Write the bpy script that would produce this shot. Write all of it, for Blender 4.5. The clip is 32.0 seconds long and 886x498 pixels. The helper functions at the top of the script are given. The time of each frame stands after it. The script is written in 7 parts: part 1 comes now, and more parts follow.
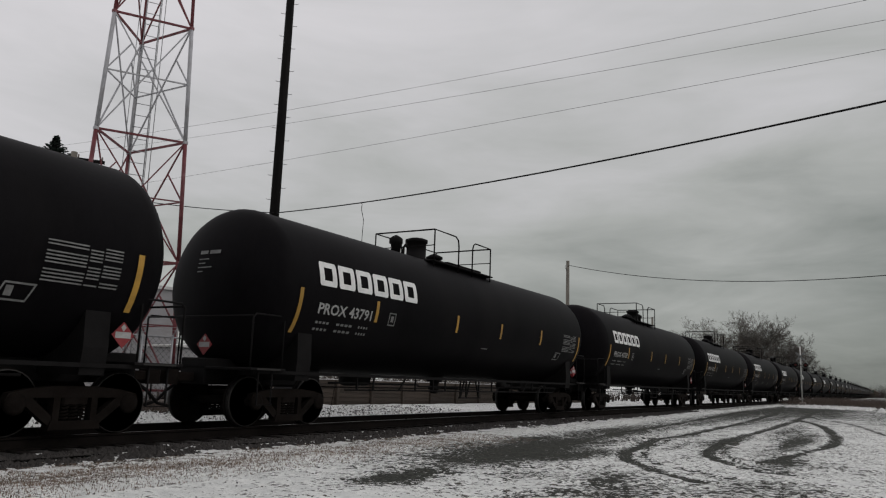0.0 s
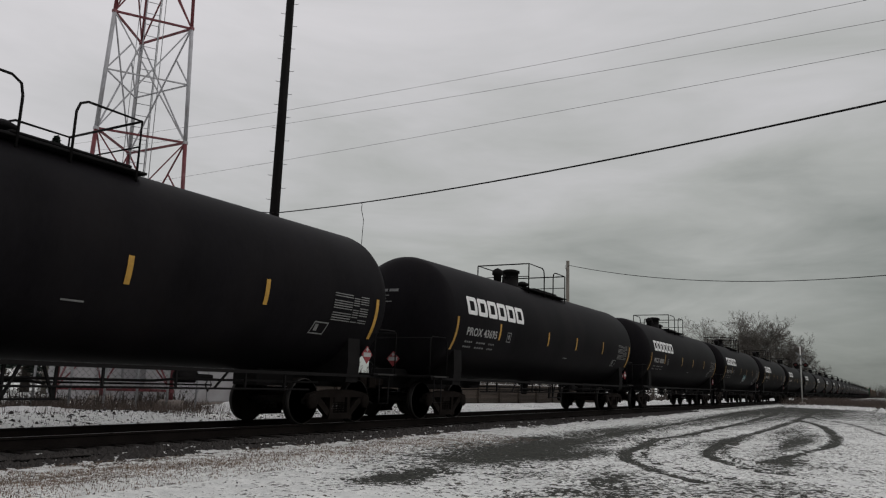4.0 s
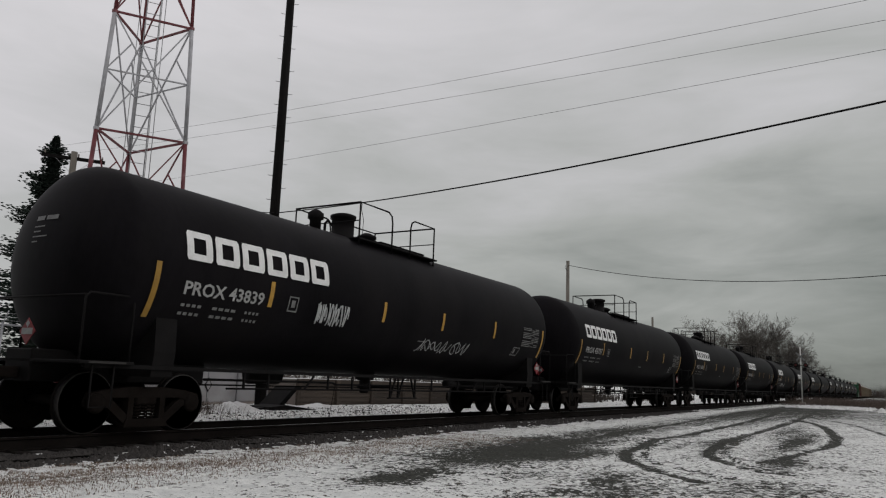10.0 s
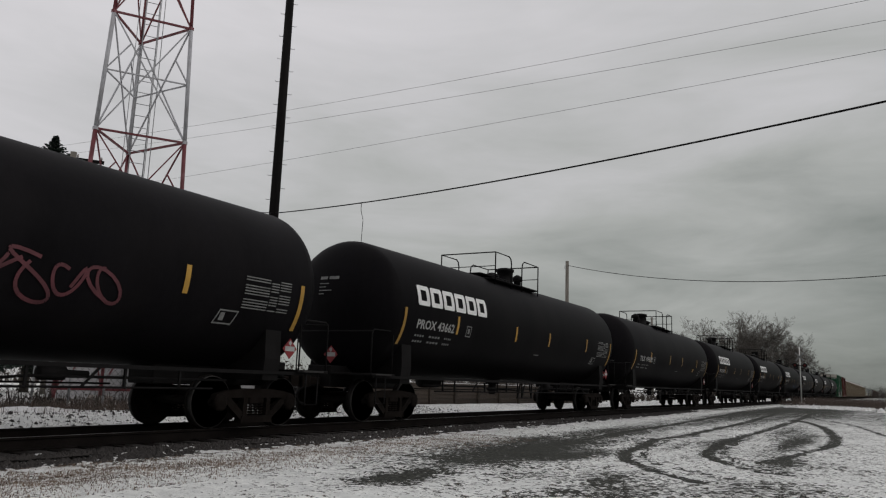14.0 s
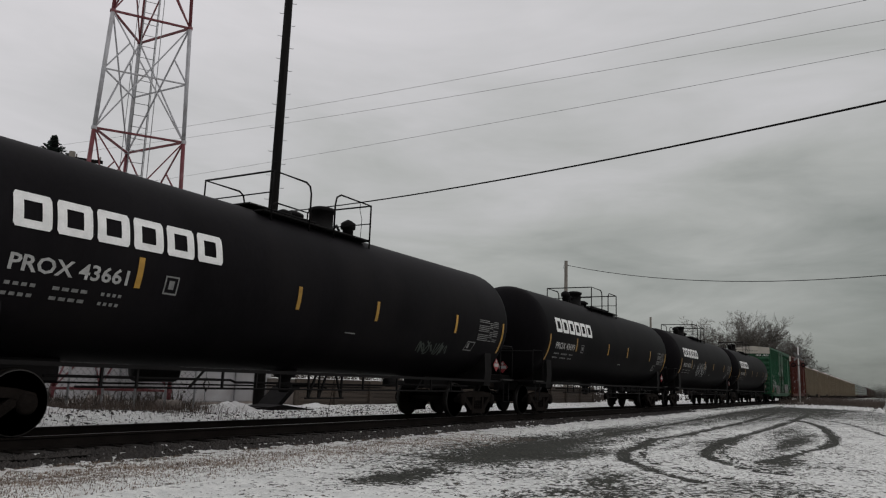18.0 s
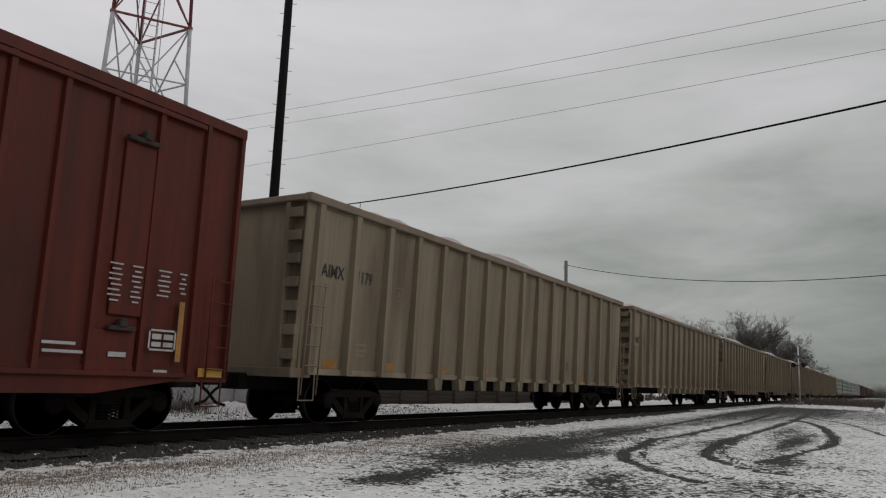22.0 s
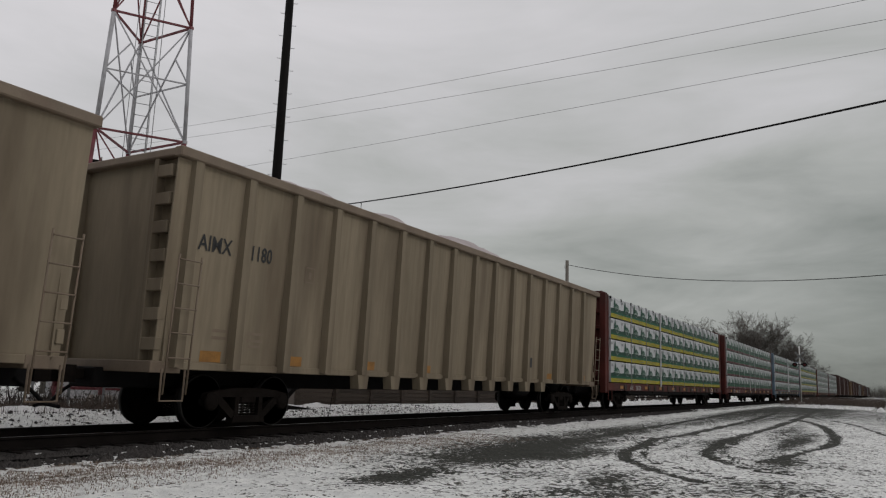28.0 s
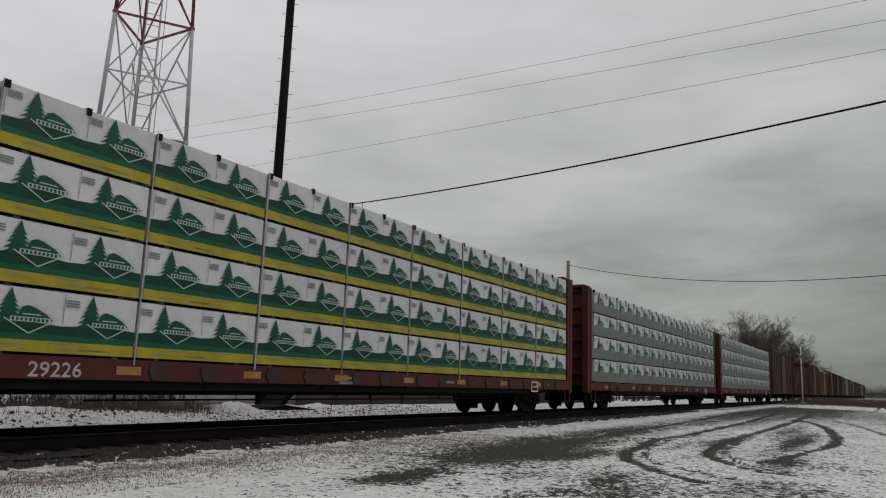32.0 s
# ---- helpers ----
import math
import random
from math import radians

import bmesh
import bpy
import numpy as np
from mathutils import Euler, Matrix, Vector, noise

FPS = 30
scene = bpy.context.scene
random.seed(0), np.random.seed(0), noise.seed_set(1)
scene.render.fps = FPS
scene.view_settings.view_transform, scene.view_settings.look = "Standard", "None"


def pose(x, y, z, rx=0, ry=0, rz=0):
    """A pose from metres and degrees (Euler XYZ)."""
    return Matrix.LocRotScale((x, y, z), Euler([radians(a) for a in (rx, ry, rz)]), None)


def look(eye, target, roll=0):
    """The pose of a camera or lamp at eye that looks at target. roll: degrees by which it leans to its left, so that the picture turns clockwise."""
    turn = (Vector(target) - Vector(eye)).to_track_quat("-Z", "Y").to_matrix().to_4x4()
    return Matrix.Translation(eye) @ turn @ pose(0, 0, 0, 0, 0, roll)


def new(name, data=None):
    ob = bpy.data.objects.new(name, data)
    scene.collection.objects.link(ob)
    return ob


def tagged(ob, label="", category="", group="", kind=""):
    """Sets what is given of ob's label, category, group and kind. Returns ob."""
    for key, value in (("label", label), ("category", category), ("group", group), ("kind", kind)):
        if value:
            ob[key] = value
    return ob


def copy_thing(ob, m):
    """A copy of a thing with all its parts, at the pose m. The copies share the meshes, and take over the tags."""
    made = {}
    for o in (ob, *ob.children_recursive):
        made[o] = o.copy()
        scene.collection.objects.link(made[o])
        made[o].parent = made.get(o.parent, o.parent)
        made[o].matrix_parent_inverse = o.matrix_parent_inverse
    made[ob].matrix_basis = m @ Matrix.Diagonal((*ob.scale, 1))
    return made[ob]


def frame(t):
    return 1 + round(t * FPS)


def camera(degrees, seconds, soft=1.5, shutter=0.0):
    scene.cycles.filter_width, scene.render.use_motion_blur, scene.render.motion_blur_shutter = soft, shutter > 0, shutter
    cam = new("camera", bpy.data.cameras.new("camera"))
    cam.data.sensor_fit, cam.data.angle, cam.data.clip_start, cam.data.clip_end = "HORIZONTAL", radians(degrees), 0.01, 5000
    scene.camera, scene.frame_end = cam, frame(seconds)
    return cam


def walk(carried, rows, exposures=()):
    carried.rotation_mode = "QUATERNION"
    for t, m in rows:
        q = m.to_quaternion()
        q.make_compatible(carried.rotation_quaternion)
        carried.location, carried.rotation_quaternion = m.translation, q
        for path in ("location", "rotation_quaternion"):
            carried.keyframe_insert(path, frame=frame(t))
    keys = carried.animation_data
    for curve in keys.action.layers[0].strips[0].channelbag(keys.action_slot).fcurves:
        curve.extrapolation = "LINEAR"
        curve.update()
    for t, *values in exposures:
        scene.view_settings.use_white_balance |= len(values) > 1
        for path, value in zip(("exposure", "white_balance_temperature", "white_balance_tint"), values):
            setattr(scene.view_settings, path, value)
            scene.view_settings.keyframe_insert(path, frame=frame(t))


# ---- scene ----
# ---- the camera on its tripod, beside the lot ----
EYE = Vector((0.0, -11.035, 0.966))


def view(dx, dy=0.0):
    """The camera's pose; dx, dy: the small drift of the tripod head, in units of 1/1330 rad."""
    yaw, pitch = radians(30.739) + dx / 1330, radians(9.912) + dy / 1330
    aim = Vector((math.cos(yaw) * math.cos(pitch), math.sin(yaw) * math.cos(pitch), math.sin(pitch)))
    return look(EYE, EYE + aim * 10, 2.076)


cam = camera(61.04, 32.0, soft=1.2)
walk(cam, [(0, view(0)), (6, view(0)), (12, view(0.2, 0.3)), (13, view(0, 0.6)), (14, view(-1, 0.5)), (14.5, view(-1.5)),
           (16.5, view(-3)), (18.5, view(-3)), (19.5, view(-3, 0.8)), (20, view(-4, 0.8)), (20.5, view(-4, 0.8)), (21, view(-3, 0.8)),
           (22, view(-3)), (22.5, view(-1.7)), (23, view(-1.7)), (24, view(-1.2, 1.5)), (24.5, view(0, 1)), (25.5, view(1.2)),
           (27.5, view(-0.5)), (28, view(-1.2, -0.6)), (29.5, view(-1.5, -0.9)), (30.5, view(-0.3, -0.3)), (32, view(0.8))])

# ---- overcast winter sky and one weak, wide sun behind the cloud ----
SUN_ELEVATION, SUN_AZIMUTH = radians(32), radians(-72)
world = bpy.data.worlds.new("overcast_sky")
scene.world = world
world.use_nodes = True
wt = world.node_tree
wt.nodes.clear()


def wnode(kind, **values):
    n = wt.nodes.new(kind)
    for k, v in values.items():
        n.inputs[k.replace("_", " ")].default_value = v
    return n


w_out, w_bg = wnode("ShaderNodeOutputWorld"), wnode("ShaderNodeBackground", Strength=1.0)
w_sky = wt.nodes.new("ShaderNodeTexSky")
w_sky.sky_type, w_sky.sun_disc = "NISHITA", False
w_sky.sun_elevation, w_sky.sun_rotation = SUN_ELEVATION, math.pi / 2 - SUN_AZIMUTH
w_coord = wt.nodes.new("ShaderNodeTexCoord")
w_map = wt.nodes.new("ShaderNodeMapping")
w_map.inputs["Scale"].default_value = (1.1, 1.1, 4.2)
w_noise = wnode("ShaderNodeTexNoise", Scale=2.0, Detail=6.0, Roughness=0.55, Distortion=0.5)
w_sep = wt.nodes.new("ShaderNodeSeparateXYZ")
wt.links.new(w_coord.outputs["Generated"], w_map.inputs["Vector"])
wt.links.new(w_map.outputs["Vector"], w_noise.inputs["Vector"])
wt.links.new(w_coord.outputs["Generated"], w_sep.inputs["Vector"])


def wmath(op, a, b, clamp=False):
    n = wt.nodes.new("ShaderNodeMath")
    n.operation, n.use_clamp = op, clamp
    for i, v in enumerate((a, b)):
        if isinstance(v, (int, float)):
            n.inputs[i].default_value = v
        else:
            wt.links.new(v, n.inputs[i])
    return n.outputs[0]


# brightness of the cloud layer: it thins upwards and to both sides of the track, and is broken by heavier bands low down
rise = wmath("MULTIPLY", w_sep.outputs["Z"], 1.36)
side = wmath("ADD", wmath("MULTIPLY", wmath("MULTIPLY", w_sep.outputs["Y"], w_sep.outputs["Y"]), 0.26), wmath("MULTIPLY", w_sep.outputs["Y"], 0.16))
cloud = wmath("MULTIPLY", wmath("SUBTRACT", w_noise.outputs["Fac"], 0.5), 0.56)
w_map2 = wt.nodes.new("ShaderNodeMapping")
w_map2.inputs["Scale"].default_value = (1.5, 1.5, 6.0)
w_wisp = wnode("ShaderNodeTexNoise", Scale=2.6, Detail=7.0, Roughness=0.55, Distortion=0.6)
wt.links.new(w_coord.outputs["Generated"], w_map2.inputs["Vector"])
wt.links.new(w_map2.outputs["Vector"], w_wisp.inputs["Vector"])
low = wmath("SUBTRACT", 1.0, wmath("MULTIPLY", w_sep.outputs["Z"], 1.6), clamp=True)
wisp = wmath("MULTIPLY", wmath("MULTIPLY", wmath("SUBTRACT", w_wisp.outputs["Fac"], 0.5), 0.62), low)
cloud = wmath("ADD", cloud, wisp)
level = wmath("ADD", wmath("ADD", rise, side), wmath("ADD", cloud, 0.17), clamp=True)
w_ramp = wt.nodes.new("ShaderNodeValToRGB")
cr = w_ramp.color_ramp
cr.elements[0].position, cr.elements[0].color = 0.05, (0.105, 0.115, 0.108, 1)
cr.elements[1].position, cr.elements[1].color = 1.0, (0.66, 0.645, 0.665, 1)
for pos, col in ((0.3, (0.235, 0.25, 0.235, 1)), (0.55, (0.40, 0.41, 0.395, 1)), (0.8, (0.555, 0.55, 0.56, 1))):
    e = cr.elements.new(pos)
    e.color = col
wt.links.new(level, w_ramp.inputs["Fac"])
w_mix = wt.nodes.new("ShaderNodeMixRGB")
w_mix.inputs["Fac"].default_value = 0.03
w_dim = wt.nodes.new("ShaderNodeMixRGB")
w_dim.blend_type = "MULTIPLY"
w_dim.inputs["Fac"].default_value, w_dim.inputs["Color2"].default_value = 1.0, (0.1, 0.1, 0.1, 1)
wt.links.new(w_sky.outputs["Color"], w_dim.inputs["Color1"])
wt.links.new(w_ramp.outputs["Color"], w_mix.inputs["Color1"])
wt.links.new(w_dim.outputs["Color"], w_mix.inputs["Color2"])
wt.links.new(w_mix.outputs["Color"], w_bg.inputs["Color"])
wt.links.new(w_bg.outputs["Background"], w_out.inputs["Surface"])

sun_data = bpy.data.lights.new("sun", "SUN")
sun_data.energy, sun_data.angle, sun_data.color = 0.4, radians(25), (1.0, 0.97, 0.93)
sun = new("sun", sun_data)
sun.matrix_world = look((0, 0, 60), Vector((0, 0, 60)) - Vector((math.cos(SUN_ELEVATION) * math.cos(SUN_AZIMUTH),
                        math.cos(SUN_ELEVATION) * math.sin(SUN_AZIMUTH), math.sin(SUN_ELEVATION))))
scene.view_settings.exposure = 0.0


# ---- materials ----
def material(name, color, rough=0.6, metal=0.0, vary=0.25, scale=3.0, fine=40.0, bump=0.15, stain=None, stain_amount=0.5,
             stain_scale=1.2, by_object=0.0, stretch=(1, 1, 1), spec=0.5, streak=None, streak_amount=0.7):
    """A surface with a broad and a fine variation of its colour, relief, patches of a stain, and dirt washed down in streaks."""
    m = bpy.data.materials.new(name)
    m.use_nodes = True
    t = m.node_tree
    b = t.nodes["Principled BSDF"]
    b.inputs["Roughness"].default_value, b.inputs["Metallic"].default_value = rough, metal
    b.inputs["Specular IOR Level"].default_value = spec
    co = t.nodes.new("ShaderNodeTexCoord")
    mp = t.nodes.new("ShaderNodeMapping")
    mp.inputs["Scale"].default_value = stretch
    t.links.new(co.outputs["Object"], mp.inputs["Vector"])

    def noise_at(s, detail=4.0):
        n = t.nodes.new("ShaderNodeTexNoise")
        n.inputs["Scale"].default_value, n.inputs["Detail"].default_value = s, detail
        t.links.new(mp.outputs["Vector"], n.inputs["Vector"])
        return n.outputs["Fac"]

    broad, grain = noise_at(scale), noise_at(fine, 2.0)
    mixed = t.nodes.new("ShaderNodeMath")
    mixed.operation = "MULTIPLY_ADD"
    t.links.new(broad, mixed.inputs[0])
    mixed.inputs[1].default_value = 0.7
    g2 = t.nodes.new("ShaderNodeMath")
    g2.operation = "MULTIPLY"
    t.links.new(grain, g2.inputs[0])
    g2.inputs[1].default_value = 0.3
    t.links.new(g2.outputs[0], mixed.inputs[2])
    ramp = t.nodes.new("ShaderNodeValToRGB")
    r = ramp.color_ramp
    r.elements[0].position, r.elements[1].position = 0.32, 0.68
    r.elements[0].color = (*[c * (1 - vary) for c in color], 1)
    r.elements[1].color = (*[min(1, c * (1 + vary)) for c in color], 1)
    t.links.new(mixed.outputs[0], ramp.inputs["Fac"])
    out = ramp.outputs["Color"]
    if stain:
        sn = noise_at(stain_scale, 6.0)
        sr = t.nodes.new("ShaderNodeValToRGB")
        sr.color_ramp.elements[0].position, sr.color_ramp.elements[1].position = 0.5, 0.72
        sr.color_ramp.elements[0].color, sr.color_ramp.elements[1].color = (0, 0, 0, 1), (stain_amount,) * 3 + (1,)
        t.links.new(sn, sr.inputs["Fac"])
        mx = t.nodes.new("ShaderNodeMixRGB")
        mx.inputs["Color2"].default_value = (*stain, 1)
        t.links.new(sr.outputs["Color"], mx.inputs["Fac"])
        t.links.new(out, mx.inputs["Color1"])
        out = mx.outputs["Color"]
    if streak:
        for scale_x, scale_z, amount in ((2.6, 0.12, streak_amount), (9.0, 0.5, 0.6 * streak_amount)):
            sm = t.nodes.new("ShaderNodeMapping")
            sm.inputs["Scale"].default_value = (scale_x, 0.4, scale_z)
            t.links.new(co.outputs["Object"], sm.inputs["Vector"])
            sn = t.nodes.new("ShaderNodeTexNoise")
            sn.inputs["Scale"].default_value, sn.inputs["Detail"].default_value = 1.0, 5.0
            t.links.new(sm.outputs["Vector"], sn.inputs["Vector"])
            sr = t.nodes.new("ShaderNodeValToRGB")
            sr.color_ramp.elements[0].position, sr.color_ramp.elements[1].position = 0.46, 0.70
            sr.color_ramp.elements[0].color, sr.color_ramp.elements[1].color = (0, 0, 0, 1), (amount,) * 3 + (1,)
            t.links.new(sn.outputs["Fac"], sr.inputs["Fac"])
            mx = t.nodes.new("ShaderNodeMixRGB")
            mx.inputs["Color2"].default_value = (*streak, 1)
            t.links.new(sr.outputs["Color"], mx.inputs["Fac"])
            t.links.new(out, mx.inputs["Color1"])
            out = mx.outputs["Color"]
    if by_object:
        info = t.nodes.new("ShaderNodeObjectInfo")
        hs = t.nodes.new("ShaderNodeHueSaturation")
        ma = t.nodes.new("ShaderNodeMath")
        ma.operation = "MULTIPLY_ADD"
        t.links.new(info.outputs["Random"], ma.inputs[0])
        ma.inputs[1].default_value, ma.inputs[2].default_value = 2 * by_object, 1 - by_object
        t.links.new(ma.outputs[0], hs.inputs["Value"])
        t.links.new(out, hs.inputs["Color"])
        out = hs.outputs["Color"]
    t.links.new(out, b.inputs["Base Color"])
    if bump:
        bp = t.nodes.new("ShaderNodeBump")
        bp.inputs["Strength"].default_value, bp.inputs["Distance"].default_value = bump, 0.02
        t.links.new(mixed.outputs[0], bp.inputs["Height"])
        t.links.new(bp.outputs["Normal"], b.inputs["Normal"])
    return m


M = {}
M["tank"] = material("tank_black_paint", (0.0062, 0.0056, 0.0066), 0.55, vary=0.4, scale=0.9, fine=14, bump=0.05,
                     stain=(0.012, 0.0105, 0.0105), stain_amount=0.5, stain_scale=0.8, stretch=(1, 1, 0.35), by_object=0.3, spec=0.04)
M["iron"] = material("dark_cast_iron", (0.0115, 0.0092, 0.0082), 0.9, 0.0, spec=0.05, vary=0.4, scale=4, bump=0.3,
                     stain=(0.011, 0.008, 0.006), stain_amount=0.5, stain_scale=3)
M["black"] = material("black_steel", (0.0095, 0.0088, 0.0090), 0.7, 0.0, spec=0.08, vary=0.3, bump=0.1)
M["wheel"] = material("rusty_wheel_steel", (0.010, 0.0085, 0.0075), 0.8, 0.0, spec=0.06, vary=0.4, scale=6, bump=0.2)
M["tread"] = material("worn_tread", (0.022, 0.02, 0.019), 0.6, 0.3, vary=0.25, scale=8, bump=0.05)
M["rail_side"] = material("rusty_rail", (0.0105, 0.0085, 0.0078), 0.85, 0.0, spec=0.06, vary=0.4, scale=2.5, bump=0.3)
M["rail_top"] = material("worn_rail_head", (0.10, 0.098, 0.095), 0.4, 0.8, vary=0.2, stretch=(0.1, 1, 1))
M["letter"] = material("white_stencil_paint", (0.74, 0.74, 0.73), 0.6, vary=0.12, scale=6, bump=0)
M["letter_mid"] = material("faded_white_stencil", (0.33, 0.33, 0.325), 0.65, vary=0.25, scale=9, bump=0)
M["tag_fill"] = material("chalky_grey_spray_fill", (0.070, 0.062, 0.052), 0.8, vary=0.5, scale=4, bump=0)
M["tag_dim"] = material("dull_green_spray_paint", (0.035, 0.045, 0.038), 0.7, vary=0.35, scale=5, bump=0)
M["letter_dim"] = material("weathered_white_stencil", (0.17, 0.17, 0.168), 0.7, vary=0.35, scale=9, bump=0)
M["letter_black"] = material("black_stencil_paint", (0.015, 0.015, 0.016), 0.6, vary=0.2, bump=0)
M["reflector"] = material("yellow_reflective_strip", (0.37, 0.205, 0.030), 0.45, vary=0.2, scale=5, bump=0, by_object=0.25)
M["placard"] = material("red_hazard_placard", (0.20, 0.014, 0.018), 0.5, vary=0.2, bump=0)
M["white"] = material("white_enamel", (0.62, 0.6, 0.6), 0.5, vary=0.15, bump=0.02)
M["green"] = material("green_boxcar_paint", (0.012, 0.092, 0.042), 0.55, spec=0.25, vary=0.3, scale=1.0, fine=20, bump=0.06,
                      stain=(0.022, 0.045, 0.024), stain_amount=0.85, stain_scale=0.9, stretch=(1, 1, 0.25), streak=(0.016, 0.026, 0.014), streak_amount=0.75)
M["green_dark"] = material("grimy_green_paint", (0.009, 0.048, 0.024), 0.6, spec=0.25, vary=0.35, scale=1.5, bump=0.1,
                           stain=(0.035, 0.022, 0.014), stain_amount=0.95, stain_scale=2.4)
M["red"] = material("oxide_red_boxcar_paint", (0.084, 0.0130, 0.0066), 0.6, spec=0.25, vary=0.22, scale=0.9, fine=18, bump=0.06,
                    stain=(0.03, 0.009, 0.006), stain_amount=0.75, stain_scale=0.6, stretch=(1, 1, 0.3), streak=(0.028, 0.010, 0.007), streak_amount=0.6)
M["red_deck"] = material("red_brown_flatcar_paint", (0.065, 0.012, 0.009), 0.65, spec=0.25, vary=0.3, scale=1.5, bump=0.1,
                         stain=(0.03, 0.018, 0.014), stain_amount=0.7, stain_scale=0.9)
M["blue_deck"] = material("faded_blue_flatcar_paint", (0.085, 0.135, 0.185), 0.55, vary=0.2, scale=1.5, bump=0.1,
                          stain=(0.05, 0.045, 0.04), stain_amount=0.6)
M["grey_deck"] = material("blue_grey_flatcar_sill", (0.075, 0.088, 0.10), 0.6, vary=0.25, scale=1.5, bump=0.1,
                          stain=(0.05, 0.045, 0.04), stain_amount=0.7)
M["beige"] = material("beige_gondola_paint", (0.222, 0.182, 0.128), 0.7, spec=0.2, vary=0.16, scale=0.9, fine=15, bump=0.06,
                      stain=(0.095, 0.07, 0.048), stain_amount=0.75, stain_scale=1.3, stretch=(1, 1, 0.16), by_object=0.09, streak=(0.10, 0.078, 0.056), streak_amount=0.38)
M["beige_top"] = material("weathered_beige_chord", (0.17, 0.128, 0.09), 0.65, vary=0.2, scale=2, bump=0.1,
                          stain=(0.14, 0.09, 0.06), stain_amount=0.6)
M["roof"] = material("galvanised_roof", (0.42, 0.39, 0.34), 0.55, 0.1, vary=0.15, scale=1.0, bump=0.1)
M["wrap"] = material("white_lumber_wrap", (0.50, 0.505, 0.52), 0.36, vary=0.13, scale=2.2, fine=11, bump=0.7, by_object=0.06)
M["wrap_green"] = material("green_printed_wrap", (0.004, 0.040, 0.024), 0.4, vary=0.25, scale=3, spec=0.2, bump=0.3)
M["wrap_forest"] = material("forest_green_printed_wrap", (0.006, 0.062, 0.036), 0.4, vary=0.25, scale=3, spec=0.2, bump=0.2)
M["reflector_dull"] = material("dull_orange_reflective_strip", (0.27, 0.125, 0.025), 0.55, vary=0.3, scale=5, bump=0)
M["wrap_low"] = material("bright_green_printed_wrap", (0.004, 0.085, 0.042), 0.4, vary=0.25, scale=3, spec=0.2, bump=0.3)
M["wrap_dark"] = material("emerald_printed_wrap", (0.006, 0.085, 0.050), 0.4, vary=0.2, scale=3, spec=0.2, bump=0.2)
M["wrap_yellow"] = material("yellow_printed_wrap", (0.31, 0.265, 0.018), 0.45, vary=0.25, scale=3, spec=0.2, bump=0.3)
M["wrap_red"] = material("maroon_printed_wrap", (0.11, 0.026, 0.030), 0.45, vary=0.3, scale=5, spec=0.2, bump=0.3)
M["wrap_grey"] = material("grey_printed_wrap", (0.12, 0.135, 0.12), 0.45, vary=0.25, scale=3, bump=0.3)
M["load"] = material("snow_dusted_pale_load", (0.40, 0.35, 0.345), 0.9, vary=0.18, scale=1.5, bump=0.5)
M["grime"] = material("dark_rust_streak", (0.03, 0.02, 0.015), 0.9, vary=0.5, scale=6, bump=0.2)
M["weed"] = material("grey_brown_weeds", (0.075, 0.055, 0.044), 0.9, vary=0.4, scale=2, bump=0)
M["orange_rust"] = material("orange_rust", (0.10, 0.035, 0.018), 0.9, vary=0.4, scale=5, bump=0.3)
M["strap"] = material("grey_webbing_strap", (0.30, 0.305, 0.31), 0.7, vary=0.2, scale=4, bump=0.1)
M["pale_print"] = material("pale_green_white_print", (0.36, 0.42, 0.39), 0.5, vary=0.15, bump=0)
M["ink"] = material("grey_print", (0.17, 0.18, 0.19), 0.5, vary=0.2, bump=0)
M["tie"] = material("creosoted_tie", (0.0115, 0.0095, 0.0085), 0.9, spec=0.1, vary=0.5, scale=3, bump=0.5, stretch=(4, 1, 4), by_object=0.3)
M["timber"] = material("old_brown_timber", (0.058, 0.044, 0.034), 0.85, vary=0.35, scale=2, bump=0.4, stretch=(0.4, 3, 3), by_object=0.25)
M["galv"] = material("galvanised_steel", (0.33, 0.335, 0.345), 0.45, 0.6, vary=0.2, scale=5, bump=0.05)
M["tower_red"] = material("faded_red_tower_paint", (0.135, 0.024, 0.030), 0.6, vary=0.3, scale=4, bump=0.05, stain=(0.22, 0.11, 0.12),
                          stain_amount=0.5, stain_scale=3)
M["tower_white"] = material("chalky_white_tower_paint", (0.38, 0.38, 0.40), 0.55, vary=0.2, scale=4, bump=0.05,
                            stain=(0.25, 0.22, 0.21), stain_amount=0.5, stain_scale=3)
M["pole"] = material("tarred_wooden_pole", (0.008, 0.0072, 0.007), 0.85, spec=0.1, vary=0.45, scale=3, bump=0.4, stretch=(3, 3, 0.3))
M["pole_grey"] = material("weathered_wooden_pole", (0.15, 0.135, 0.115), 0.85, vary=0.3, scale=3, bump=0.4, stretch=(3, 3, 0.3))
M["shelter"] = material("grey_painted_metal_shelter", (0.34, 0.335, 0.345), 0.6, vary=0.1, scale=0.8, bump=0.03,
                        stain=(0.22, 0.2, 0.19), stain_amount=0.5)
M["concrete"] = material("stained_concrete", (0.22, 0.19, 0.17), 0.9, vary=0.25, scale=2, bump=0.3)
M["bark"] = material("dark_bark", (0.05, 0.042, 0.035), 0.9, vary=0.4, scale=4, bump=0.5)
M["birch"] = material("grey_twig_bark", (0.085, 0.075, 0.066), 0.9, vary=0.35, scale=4, bump=0.3)
M["needle"] = material("dark_spruce_needles", (0.016, 0.028, 0.02), 0.85, vary=0.5, scale=1.5, bump=0.2)
M["brush"] = material("brown_brushwood", (0.055, 0.045, 0.038), 0.95, vary=0.4, scale=0.6, bump=0.3)
